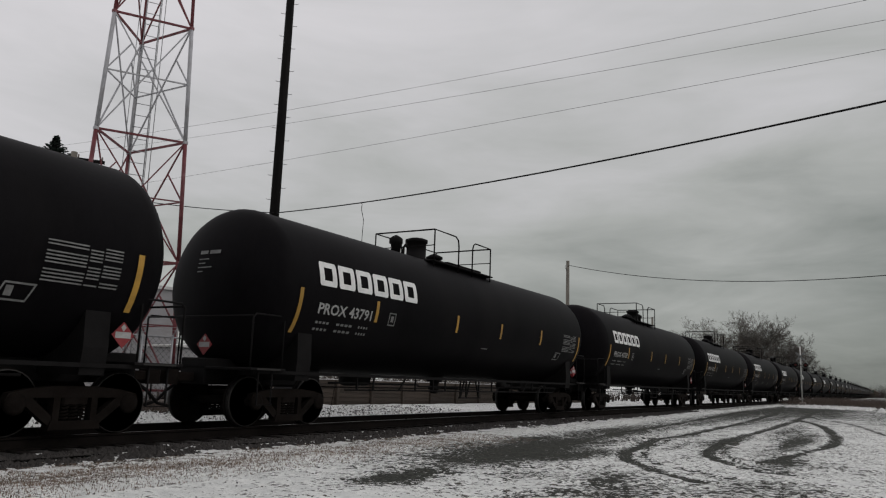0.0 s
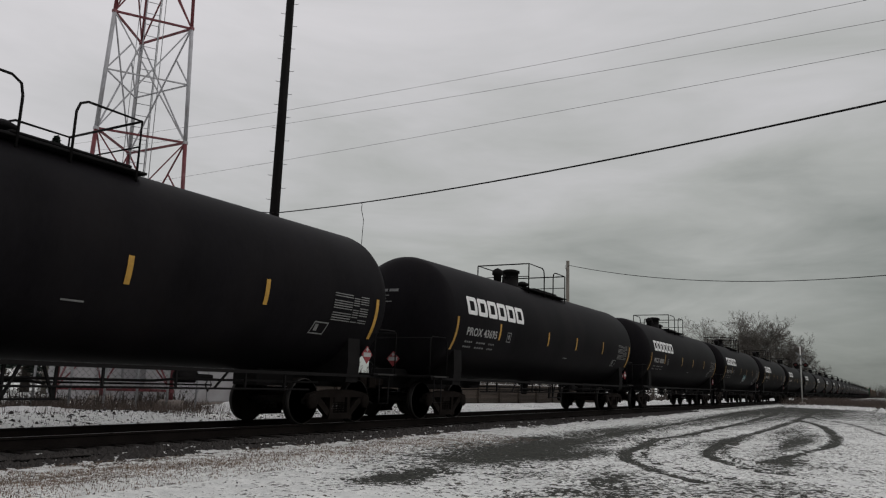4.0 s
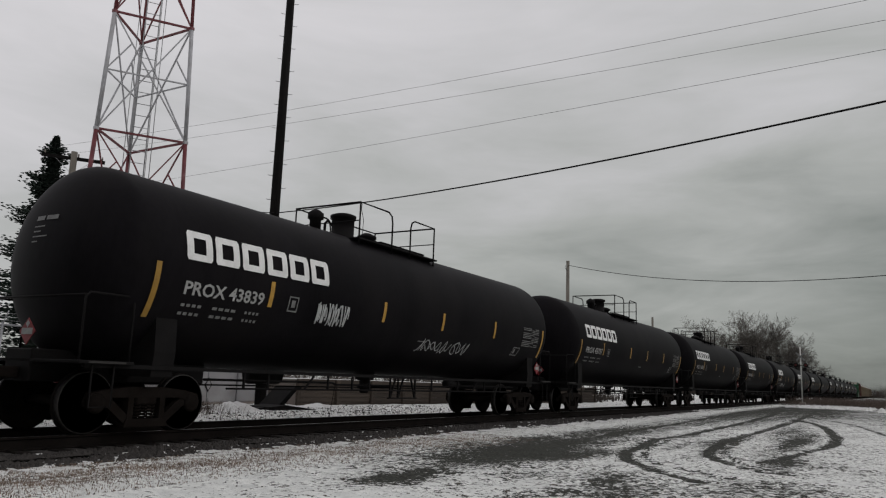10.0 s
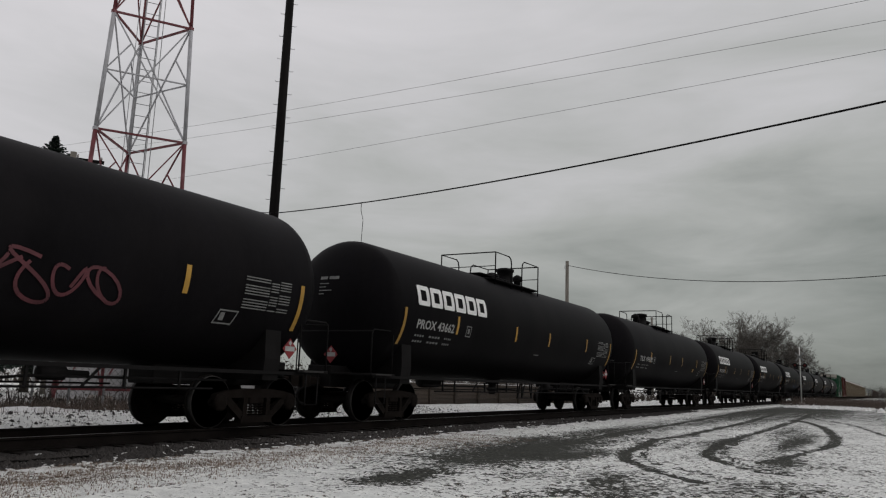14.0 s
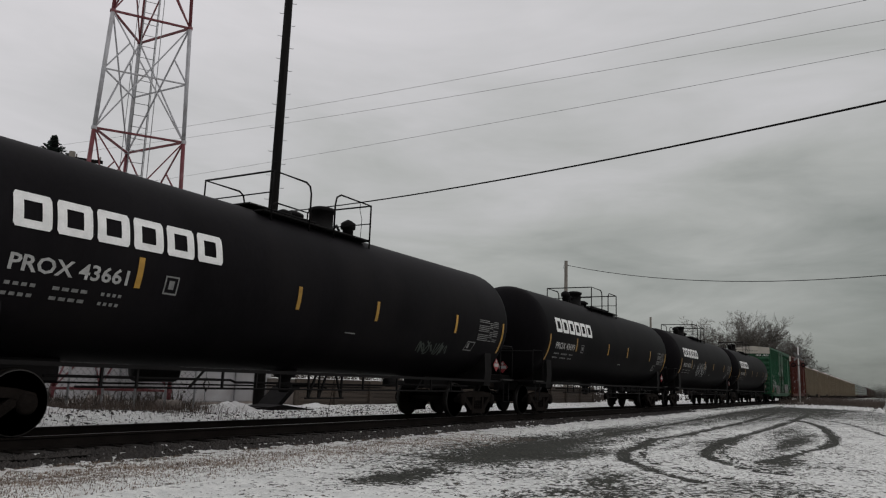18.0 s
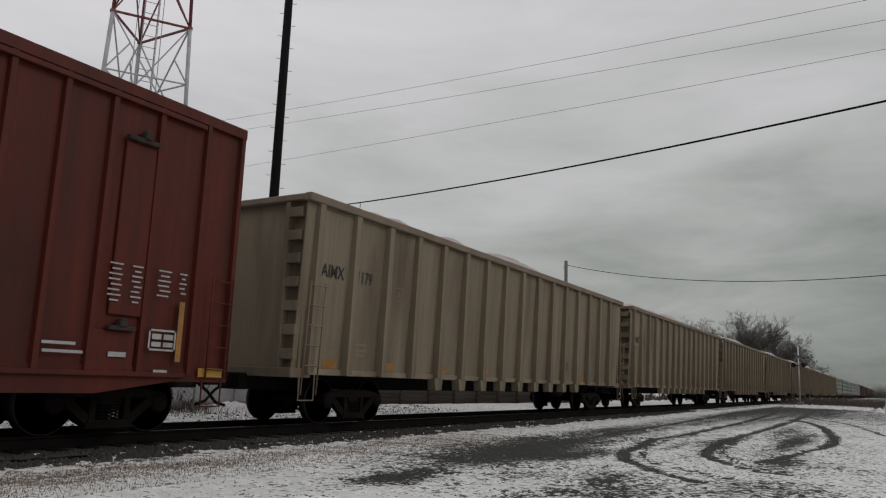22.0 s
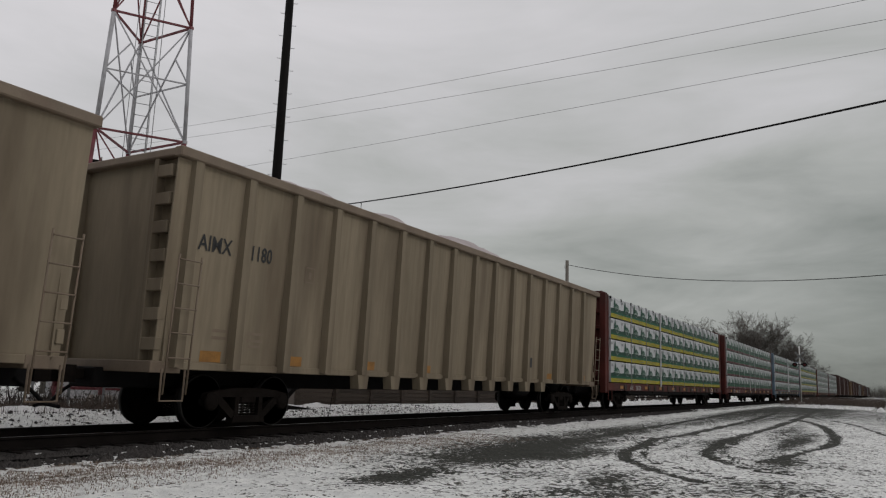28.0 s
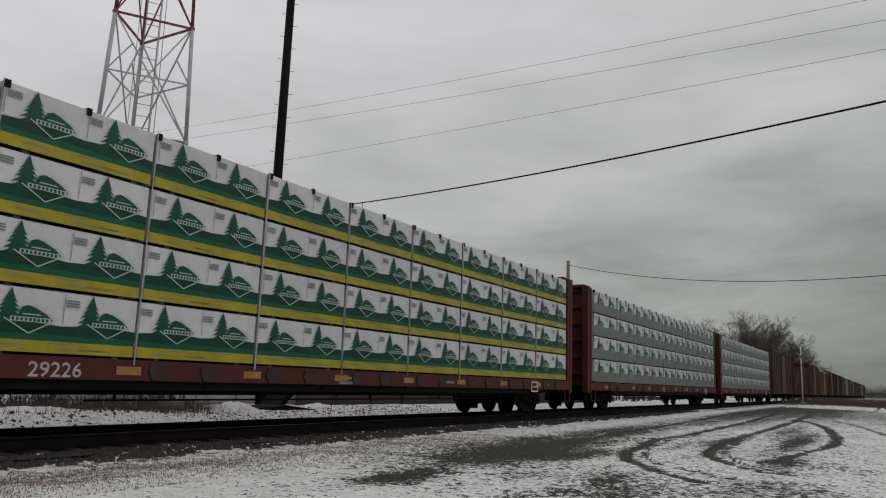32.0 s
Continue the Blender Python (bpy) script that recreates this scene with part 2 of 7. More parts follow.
M["grass"] = material("dead_tan_grass", (0.20, 0.148, 0.112), 0.9, vary=0.5, scale=1.5, bump=0)
M["snow"] = material("old_snow", (0.70, 0.70, 0.69), 0.75, vary=0.10, scale=1.2, fine=12, bump=0.4,
                     stain=(0.30, 0.27, 0.24), stain_amount=0.5, stain_scale=2.0)
M["stone"] = material("dark_ballast_stone", (0.030, 0.026, 0.024), 0.9, vary=0.4, scale=9, bump=0.4, by_object=0.3)
M["lamp_red"] = material("dark_red_signal_glass", (0.07, 0.01, 0.01), 0.25, vary=0.1, bump=0)
M["tag_white"] = material("white_spray_paint", (0.40, 0.41, 0.41), 0.7, vary=0.35, scale=5, bump=0)
M["tag_blue"] = material("pale_blue_spray_paint", (0.22, 0.40, 0.42), 0.7, vary=0.35, scale=5, bump=0)
M["tag_navy"] = material("deep_blue_spray_paint", (0.018, 0.060, 0.16), 0.7, vary=0.4, scale=5, bump=0)
M["tag_red"] = material("dull_pink_spray_paint", (0.10, 0.025, 0.032), 0.7, vary=0.35, scale=4, bump=0)
M["brown_car"] = material("brown_boxcar_paint", (0.042, 0.015, 0.011), 0.6, vary=0.25, scale=1, bump=0.06)
M["grey_car"] = material("grey_hopper_paint", (0.13, 0.135, 0.13), 0.6, vary=0.2, scale=1, bump=0.06)
M["yellow_car"] = material("ochre_boxcar_paint", (0.09, 0.048, 0.016), 0.6, vary=0.2, scale=1, bump=0.06)

M["rusty_paint"] = material("rust_scraped_green_paint", (0.026, 0.0175, 0.0115), 0.85, spec=0.15, vary=0.5, scale=5, bump=0.3,
                            stain=(0.011, 0.05, 0.026), stain_amount=0.9, stain_scale=3.5)
M["scrape"] = material("pale_rusty_scrape", (0.085, 0.05, 0.035), 0.85, vary=0.5, scale=7, bump=0.2)
M["chalk_green"] = material("chalky_green_overspray", (0.15, 0.21, 0.18), 0.8, vary=0.45, scale=6, bump=0)
M["mast"] = material("pale_grey_mast_paint", (0.42, 0.42, 0.40), 0.6, vary=0.15, scale=3, bump=0.02)


def ground_material():
    """Thin snow over gravel: the mesh says where the snow is worn off ("bare") and where dead grass shows ("turf")."""
    m = bpy.data.materials.new("snow_over_gravel")
    m.use_nodes = True
    t = m.node_tree
    b = t.nodes["Principled BSDF"]
    co = t.nodes.new("ShaderNodeTexCoord")

    def noise_at(s, detail, rough=0.6, stretch=None):
        n = t.nodes.new("ShaderNodeTexNoise")
        n.inputs["Scale"].default_value, n.inputs["Detail"].default_value, n.inputs["Roughness"].default_value = s, detail, rough
        t.links.new(co.outputs["Object"], n.inputs["Vector"])
        return n.outputs["Fac"]

    def math_node(op, a, c):
        n = t.nodes.new("ShaderNodeMath")
        n.operation = op
        for i, v in enumerate((a, c)):
            if isinstance(v, (int, float)):
                n.inputs[i].default_value = v
            else:
                t.links.new(v, n.inputs[i])
        return n.outputs[0]

    def ramp_of(fac, stops):
        n = t.nodes.new("ShaderNodeValToRGB")
        e = n.color_ramp.elements
        e[0].position, e[0].color = stops[0][0], (*stops[0][1], 1)
        e[1].position, e[1].color = stops[-1][0], (*stops[-1][1], 1)
        for p, c in stops[1:-1]:
            x = e.new(p)
            x.color = (*c, 1)
        t.links.new(fac, n.inputs["Fac"])
        return n.outputs["Color"]

    def mix(fac, a, c):
        n = t.nodes.new("ShaderNodeMixRGB")
        t.links.new(fac, n.inputs["Fac"])
        t.links.new(a, n.inputs["Color1"])
        t.links.new(c, n.inputs["Color2"])
        return n.outputs["Color"]

    bare, turf = t.nodes.new("ShaderNodeAttribute"), t.nodes.new("ShaderNodeAttribute")
    bare.attribute_name, turf.attribute_name = "bare", "turf"
    big, mid, small = noise_at(0.9, 4, 0.6), noise_at(3.2, 5, 0.65), noise_at(8.5, 4, 0.65)
    fleck = noise_at(17, 4, 0.7)
    pebble = noise_at(26, 4, 0.7)
    wear = bare.outputs["Fac"]
    for layer, amount in ((big, 0.8), (mid, 1.7), (small, 2.4), (fleck, 2.8)):
        wear = math_node("ADD", wear, math_node("MULTIPLY", math_node("SUBTRACT", layer, 0.5), amount))
    snow_c = ramp_of(mid, [(0.3, (0.60, 0.61, 0.595)), (0.7, (0.89, 0.895, 0.865))])
    gravel_c = ramp_of(pebble, [(0.30, (0.010, 0.0105, 0.009)), (0.5, (0.034, 0.0355, 0.030)), (0.72, (0.12, 0.123, 0.108))])
    turf_c = ramp_of(small, [(0.3, (0.055, 0.040, 0.031)), (0.7, (0.25, 0.19, 0.148))])
    mask = ramp_of(wear, [(0.44, (0, 0, 0)), (0.56, (1, 1, 1))])
    col = mix(mask, snow_c, gravel_c)
    tmask = ramp_of(math_node("ADD", turf.outputs["Fac"], math_node("ADD", math_node("MULTIPLY", math_node("SUBTRACT", small, 0.5), 1.6), math_node("MULTIPLY", math_node("SUBTRACT", fleck, 0.5), 2.2))),
                    [(0.45, (0, 0, 0)), (0.7, (0.8, 0.8, 0.8))])
    col = mix(tmask, col, turf_c)
    t.links.new(col, b.inputs["Base Color"])
    b.inputs["Roughness"].default_value = 0.9
    b.inputs["Specular IOR Level"].default_value = 0.15
    bp = t.nodes.new("ShaderNodeBump")
    bp.inputs["Strength"].default_value, bp.inputs["Distance"].default_value = 1.0, 0.045
    t.links.new(math_node("ADD", mid, math_node("ADD", math_node("MULTIPLY", small, 0.7), math_node("MULTIPLY", fleck, 0.3))), bp.inputs["Height"])
    t.links.new(bp.outputs["Normal"], b.inputs["Normal"])
    return m


M["ground"] = ground_material()


# ---- mesh helpers ----
class Geo:
    """Gathers vertices and faces of one mesh; slot is the material slot of the faces that follow."""

    def __init__(self):
        self.v, self.f, self.s, self.sm, self.slot = [], [], [], [], 0

    def add(self, verts, faces, smooth=False):
        o = len(self.v)
        self.v += [tuple(p) for p in verts]
        self.f += [tuple(o + i for i in f) for f in faces]
        self.s += [self.slot] * len(faces)
        self.sm += [smooth] * len(faces)
        return self

    def box(self, x0, x1, y0, y1, z0, z1, c=0.0):
        lo, hi = (x0, y0, z0), (x1, y1, z1)
        if c <= 0:
            vs = [(a, b, d) for a in (x0, x1) for b in (y0, y1) for d in (z0, z1)]
            return self.add(vs, [(0, 1, 3, 2), (4, 6, 7, 5), (0, 4, 5, 1), (2, 3, 7, 6), (0, 2, 6, 4), (1, 5, 7, 3)])
        vs, at = [], {}
        for i in (0, 1):
            for j in (0, 1):
                for k in (0, 1):
                    for ax in range(3):
                        p = []
                        for a, s in enumerate((i, j, k)):
                            q = hi[a] if s else lo[a]
                            p.append(q if a == ax else q + (-c if s else c))
                        at[i, j, k, ax] = len(vs)
                        vs.append(p)
        fs = []
        for ax in range(3):
            o = [a for a in range(3) if a != ax]
            for s in (0, 1):
                q = []
                for a, b in ((0, 0), (1, 0), (1, 1), (0, 1)):
                    key = [0, 0, 0]
                    key[ax], key[o[0]], key[o[1]] = s, a, b
                    q.append(at[(*key, ax)])
                fs.append(q)
            for a in (0, 1):
                for b in (0, 1):
                    k0, k1 = [0, 0, 0], [0, 0, 0]
                    k0[ax], k1[ax] = 0, 1
                    for k in (k0, k1):
                        k[o[0]], k[o[1]] = a, b
                    fs.append([at[(*k0, o[0])], at[(*k0, o[1])], at[(*k1, o[1])], at[(*k1, o[0])]])
        for i in (0, 1):
            for j in (0, 1):
                for k in (0, 1):
                    fs.append([at[i, j, k, a] for a in range(3)])
        return self.add(vs, fs)

    def beam(self, p0, p1, w, h, up=(0, 0, 1)):
        p0, p1 = Vector(p0), Vector(p1)
        d = (p1 - p0).normalized()
        s = d.cross(Vector(up))
        s = s.normalized() if s.length > 1e-4 else Vector((1, 0, 0))
        u = s.cross(d)
        vs = [p + s * a * w / 2 + u * b * h / 2 for p in (p0, p1) for a, b in ((-1, -1), (1, -1), (1, 1), (-1, 1))]
        return self.add(vs, [(3, 2, 1, 0), (4, 5, 6, 7), (0, 1, 5, 4), (1, 2, 6, 5), (2, 3, 7, 6), (3, 0, 4, 7)])

    def pipe(self, pts, r, n=6, r1=None, caps=True):
        """A round bar through the points, tapering from r to r1."""
        pts = [Vector(p) for p in pts]
        r1 = r if r1 is None else r1
        vs, fs = [], []
        s = None
        for i, p in enumerate(pts):
            d = (pts[min(i + 1, len(pts) - 1)] - pts[max(i - 1, 0)]).normalized()
            if s is None:
                s = d.orthogonal().normalized()
            s = (s - d * s.dot(d)).normalized()
            u = d.cross(s)
            q = r + (r1 - r) * i / max(1, len(pts) - 1)
            vs += [p + (s * math.cos(a) + u * math.sin(a)) * q for a in (2 * math.pi * k / n for k in range(n))]
        for i in range(len(pts) - 1):
            for k in range(n):
                a, b = i * n + k, i * n + (k + 1) % n
                fs.append((a, b, b + n, a + n))
        self.add(vs, fs, n > 4)
        if caps:
            o = len(self.v) - len(vs)
            self.f += [tuple(o + k for k in reversed(range(n))), tuple(o + len(vs) - n + k for k in range(n))]
            self.s += [self.slot] * 2
            self.sm += [False] * 2
        return self

    def lathe(self, prof, axis="z", at=(0, 0, 0), n=24, smooth=True):
        """Turns (along, radius) pairs about an axis."""
        vs, fs = [], []
        for h, r in prof:
            for k in range(n):
                a = 2 * math.pi * k / n
                c, s = r * math.cos(a), r * math.sin(a)
                p = {"z": (c, s, h), "x": (h, c, s), "y": (s, h, c)}[axis]
                vs.append((p[0] + at[0], p[1] + at[1], p[2] + at[2]))
        for i in range(len(prof) - 1):
            for k in range(n):
                a, b = i * n + k, i * n + (k + 1) % n
                fs.append((a, b, b + n, a + n))
        self.add(vs, fs, smooth)
        o = len(self.v) - len(vs)
        for i, e in ((0, reversed(range(n))), (len(prof) - 1, range(n))):
            if prof[i][1] > 1e-4:
                self.f.append(tuple(o + i * n + k for k in e))
                self.s.append(self.slot)
                self.sm.append(False)
        return self

    def prism(self, poly, a, b, axis="y"):
        """Extrudes an outline; axis y: (x, z) pairs from y=a to y=b; axis x: (y, z) pairs; axis z: (x, y) pairs."""
        n = len(poly)
        put = {"y": lambda p, q: (p[0], q, p[1]), "x": lambda p, q: (q, p[0], p[1]), "z": lambda p, q: (p[0], p[1], q)}[axis]
        vs = [put(p, q) for q in (a, b) for p in poly]
        fs = [tuple(range(n)), tuple(reversed(range(n, 2 * n)))]
        fs += [(k, (k + 1) % n, (k + 1) % n + n, k + n) for k in range(n)]
        return self.add(vs, fs)

    def weld(self):
        """Joins the corners that lie on one another, so that the faces hang together."""
        seen, to = {}, []
        for p in self.v:
            to.append(seen.setdefault(tuple(round(q, 4) for q in p), len(seen)))
        self.v = list(seen)
        self.f = [tuple(to[i] for i in f) for f in self.f]
        return self

    def mesh(self, name, *mats):
        me = bpy.data.meshes.new(name)
        me.from_pydata(self.v, [], self.f)
        for m in mats:
            me.materials.append(m)
        me.polygons.foreach_set("material_index", self.s)
        me.polygons.foreach_set("use_smooth", self.sm)
        me.update()
        return me


def part(name, geo, mat, parent, label="", at=None):
    """One mesh object under a thing or a part. geo: a Geo or a mesh that is shared."""
    me = geo if isinstance(geo, bpy.types.Mesh) else geo.mesh(name, *(mat if isinstance(mat, (list, tuple)) else (mat,)))
    ob = new(name, me)
    ob.parent = parent
    if at is not None:
        ob.matrix_basis = at
    return tagged(ob, label)


def thing(name, label, category, group="", kind="", at=None):
    ob = new(name)
    ob.empty_display_size = 0.3
    if at is not None:
        ob.matrix_basis = at
    return tagged(ob, label, category, group, kind)


def solid(name, geo, mat, label, category="", group="", kind="", at=None):
    """A thing that is a single mesh."""
    ob = new(name, geo.mesh(name, *(mat if isinstance(mat, (list, tuple)) else (mat,))))
    if at is not None:
        ob.matrix_basis = at
    return tagged(ob, label, category, group, kind)


def lettering(words, height, width=None, bend=None, weight=0.006):
    """A flat mesh of words in the built-in font: u to the right, v up, from the lower left corner; bend maps (u, v) to a place."""
    cu = bpy.data.curves.new("words", "FONT")
    cu.body, cu.size, cu.resolution_u, cu.offset = words, height / 0.72, 2, weight * height / 0.2
    tmp = bpy.data.objects.new("words", cu)
    scene.collection.objects.link(tmp)
    me = bpy.data.meshes.new_from_object(tmp.evaluated_get(bpy.context.evaluated_depsgraph_get()))
    bpy.data.objects.remove(tmp)
    bpy.data.curves.remove(cu)
    xs = [v.co.x for v in me.vertices]
    lo, span = min(xs), max(xs) - min(xs)
    k = width / span if width else 1.0
    for v in me.vertices:
        v.co = bend((v.co.x - lo) * k, v.co.y)
    return me


def smooth01(u):
    u = np.clip(u, 0, 1)
    return u * u * (3 - 2 * u)


# ---- ground: one sheet to the horizon ----
def value_noise(x, y, cell, seed):
    g = np.random.RandomState(seed).rand(128, 128)
    u, v = x / cell + 500.0, y / cell + 500.0
    i, j = np.floor(u).astype(int), np.floor(v).astype(int)
    a, b = smooth01(u - i), smooth01(v - j)
    i, j, i1, j1 = i % 128, j % 128, (i + 1) % 128, (j + 1) % 128
    return (g[i, j] * (1 - a) + g[i1, j] * a) * (1 - b) + (g[i, j1] * (1 - a) + g[i1, j1] * a) * b


def curve_through(pts, step=0.25):
    """A smooth line through a few places, in even short steps."""
    p = np.array(pts, float)
    p = np.vstack([2 * p[0] - p[1], p, 2 * p[-1] - p[-2]])
    out = []
    for k in range(1, len(p) - 2):
        n = max(2, int(np.hypot(*(p[k + 1] - p[k])) / step))
        for t in np.linspace(0, 1, n, endpoint=False):
            out.append(0.5 * (2 * p[k] + (p[k + 1] - p[k - 1]) * t + (2 * p[k - 1] - 5 * p[k] + 4 * p[k + 1] - p[k + 2]) * t * t
                              + (3 * p[k] - p[k - 1] - 3 * p[k + 1] + p[k + 2]) * t ** 3))
    return np.array(out)


# where cars have turned in the lot
TURNS = [(0.17, [(60, -4.2), (46, -5.4), (33.6, -5.9), (27.9, -6.0), (22.2, -6.1), (18.9, -6.0), (16.7, -6.3), (15.0, -6.5), (14.2, -6.7), (13.3, -7.0), (12.5, -7.5), (11.8, -7.9), (11.3, -8.4), (11.0, -8.9)]),
         (0.10, [(22, -6.35), (19.2, -6.3), (16.9, -6.45), (15.3, -6.8), (14.3, -7.0), (13.4, -7.4), (12.8, -7.8), (12.4, -8.3), (12.0, -8.7), (11.7, -9.2)]),
         (0.17, [(66, -6.2), (51.8, -6.9), (37.0, -7.3), (28.8, -7.4), (23.2, -7.4), (19.7, -7.5), (17.5, -7.65), (16.1, -7.8), (15.2, -8.0), (14.4, -8.4), (13.8, -8.7), (13.3, -9.2), (13.2, -9.9)]),
         (0.10, [(23, -7.65), (18.7, -7.8), (17.4, -7.9), (16.2, -8.1), (15.0, -8.5), (14.2, -8.8), (13.7, -9.2), (13.5, -9.9)]),
         (0.19, [(38.2, -7.2), (35.9, -8.0), (32.1, -8.8), (28.0, -9.3), (24.7, -9.6), (22.1, -9.7), (20.5, -9.6)]),
         (0.14, [(20.5, -9.6), (19.5, -9.5), (18.2, -9.4), (16.5, -9.2), (14.6, -9.0)]),
         (0.12, [(46, -7.0), (42.2, -7.7), (37.0, -9.4), (32.0, -10.3), (28.7, -10.8), (25, -12)]),
         (0.16, [(49, -3.5), (31.8, -4.2), (23, -4.5), (18.6, -4.7)])]
WORN = [(12.2, -5.1, 2.6, 0.75, 0.70), (13.6, -6.1, 1.6, 0.35, 0.50), (16.4, -3.9, 1.6, 0.35, 0.34), (8.4, -5.6, 0.9, 0.45, 0.56), (15.5, -4.9, 2.4, 0.45, 0.50),
        (9.0, -8.2, 1.0, 0.5, 0.50), (8.2, -7.5, 0.7, 0.4, 0.36), (22, -4.1, 4.5, 0.5, 0.55), (30, -4.9, 6, 0.5, 0.36), (44, -4.2, 16, 0.8, 0.40),
        (15.2, -9.2, 1.3, 0.3, 0.44), (23.4, -8.8, 3.5, 0.45, 0.40), (19.6, -7.3, 1.8, 0.3, 0.30), (10.6, -9.6, 1.4, 0.9, 0.42), (60, -6.5, 18, 1.2, 0.36),
        (34, -6.3, 9, 0.35, 0.30), (50, -8, 9, 0.8, 0.32), (9.9, -6.6, 0.9, 0.3, 0.25), (17.5, -5.6, 2.0, 0.25, 0.3), (11.5, -7.2, 0.8, 0.2, 0.25),
        (20.1, -7.5, 1.6, 0.22, 0.5), (27.3, -8.1, 3.6, 0.35, 0.5), (20.3, -8.9, 2.4, 0.25, 0.4), (15.1, -9.4, 1.2, 0.2, 0.4), (20.2, -4.9, 3.6, 0.3, 0.5),
        (14.5, -4.3, 3.4, 1.0, 0.40), (12.2, -5.6, 2.0, 0.7, 0.42), (17.5, -6.9, 1.4, 0.2, 0.35), (22.0, -8.9, 3.5, 0.35, 0.35), (10.4, -7.7, 1.0, 0.3, 0.5), (8.4, -5.45, 1.3, 0.3, 0.5), (55, -4.5, 16, 1.6, 0.35), (66, -7, 10, 2.5, 0.3)]


def ground_height(x, y):
    x, y = np.asarray(x, float), np.asarray(y, float)
    lot = -0.27 + 0.15 * smooth01((x - 20) / 60)
    bed = -0.235 + 0.09 * smooth01((x - 20) / 60)
    far = -0.21 + 0.16 * smooth01((y - 1.8) / 3.5) + 0.06 * smooth01((y - 6) / 8)
    z = np.where(y < 0, lot + (bed - lot) * smooth01((y + 2.7) / 1.2), far)
    z = np.where(np.abs(y) < 1.2, -0.30, z)
    bank = 0.22 * np.exp(-((y - 3.6) / 1.0) ** 2) * (0.35 + value_noise(x, y, 2.2, 5)) * smooth01((14 - x) / 3)
    near = np.exp(-(np.abs(x) + np.abs(y)) / 120)
    rough = (value_noise(x, y, 0.8, 1) - 0.5) * 0.05 + (value_noise(x, y, 0.25, 2) - 0.5) * 0.025
    return z + bank + rough * near * np.where(np.abs(y) < 1.2, 0.2, 1.0)


def build_ground():
    xs = np.r_[-1500, -700, -300, -140, -70, -35, -18, -9, np.arange(-4, 26, 0.1), np.arange(26, 48, 0.2), np.arange(48, 90, 0.5),
               np.geomspace(90, 3000, 26)]
    ys = np.r_[-2500, -1000, -400, -180, -90, -50, -32, -24, np.arange(-19, -11.2, 0.2), np.arange(-11.2, -1.2, 0.055), np.arange(-1.2, 10, 0.28), np.geomspace(10.2, 2500, 26)]
    X, Y = np.meshgrid(xs, ys, indexing="ij")
    Z = ground_height(X, Y)
    lot = smooth01((X - 5) / 8) * smooth01((-2.7 - Y) / 1.2)
    bare = 0.04 + 0.19 * lot + 0.22 * (value_noise(X, Y, 1.7, 7) - 0.5) + 0.12 * (value_noise(X / 2.2, Y, 0.5, 8) - 0.5)
    for cx, cy, rx, ry, amp in WORN:
        bare += 1.3 * amp * np.exp(-((X - cx) / rx) ** 2 - ((Y - cy) / ry) ** 2)
    rut = np.zeros_like(X)
    for w, pts in TURNS:
        line = curve_through(pts)
        ix = (xs > line[:, 0].min() - 2) & (xs < line[:, 0].max() + 2)
        iy = (ys > line[:, 1].min() - 2) & (ys < line[:, 1].max() + 2)
        sub = np.ix_(ix, iy)
        d = np.full(X[sub].shape, 9.0)
        for px, py in line:
            d = np.minimum(d, np.hypot(X[sub] - px, Y[sub] - py))
        rut[sub] = np.maximum(rut[sub], smooth01((w * 1.25 - d) / (w * 0.7)))
    rut *= 1 - 0.8 * smooth01((X - 42) / 20)
    bare += 1.05 * rut
    bare += 0.34 * smooth01((X - 26) / 22) * smooth01((-2.7 - Y) / 1.0)
    Z -= 0.025 * rut
    # loose stone at the foot of the track bed on both sides, and the beaten snow behind it
    bare += 0.46 * smooth01((Y + 2.55) / 0.5) * smooth01((-1.0 - Y) / 0.2)
    bare += 0.55 * (np.abs(Y) <= 1.25)
    bare += 0.10 * smooth01((X - 60) / 30)
    bare -= 0.05 * smooth01((Y - 1.4) / 0.4)
    bare += 0.30 * np.exp(-((Y - 5.2) / 0.6) ** 2) * smooth01((14 - X) / 4)
    turf = (0.58 - 0.40 * smooth01((X - 4) / 12)) * np.exp(-((Y + 2.95 + 0.25 * (value_noise(X, Y, 2.0, 11) - 0.5)) / 0.62) ** 2)
    turf += 0.35 * smooth01((X - 75) / 8) * np.exp(-((Y + 4.5) / 4.5) ** 2) * (value_noise(X, Y, 3, 12))
    turf += 0.45 * np.exp(-((Y - 6.0) / 0.9) ** 2) * smooth01((15 - X) / 4)
    nx, ny = X.shape
    idx = np.arange(nx * ny).reshape(nx, ny)
    faces = np.stack([idx[:-1, :-1], idx[1:, :-1], idx[1:, 1:], idx[:-1, 1:]], -1).reshape(-1, 4)
    me = bpy.data.meshes.new("ground")
    me.vertices.add(nx * ny)
    me.vertices.foreach_set("co", np.stack([X, Y, Z], -1).ravel())
    me.loops.add(faces.size)
    me.loops.foreach_set("vertex_index", faces.ravel())
    me.polygons.add(len(faces))
    me.polygons.foreach_set("loop_start", np.arange(0, faces.size, 4))
    me.polygons.foreach_set("use_smooth", np.ones(len(faces), bool))
    me.update(calc_edges=True)
    for name, a in (("bare", bare), ("turf", turf)):
        me.attributes.new(name, "FLOAT", "POINT").data.foreach_set("value", a.ravel().astype(np.float32))
    me.materials.append(M["ground"])
    tagged(new("ground", me), "gravel lot and verge under thin patchy snow with tyre tracks", "ground", kind="structure")


build_ground()


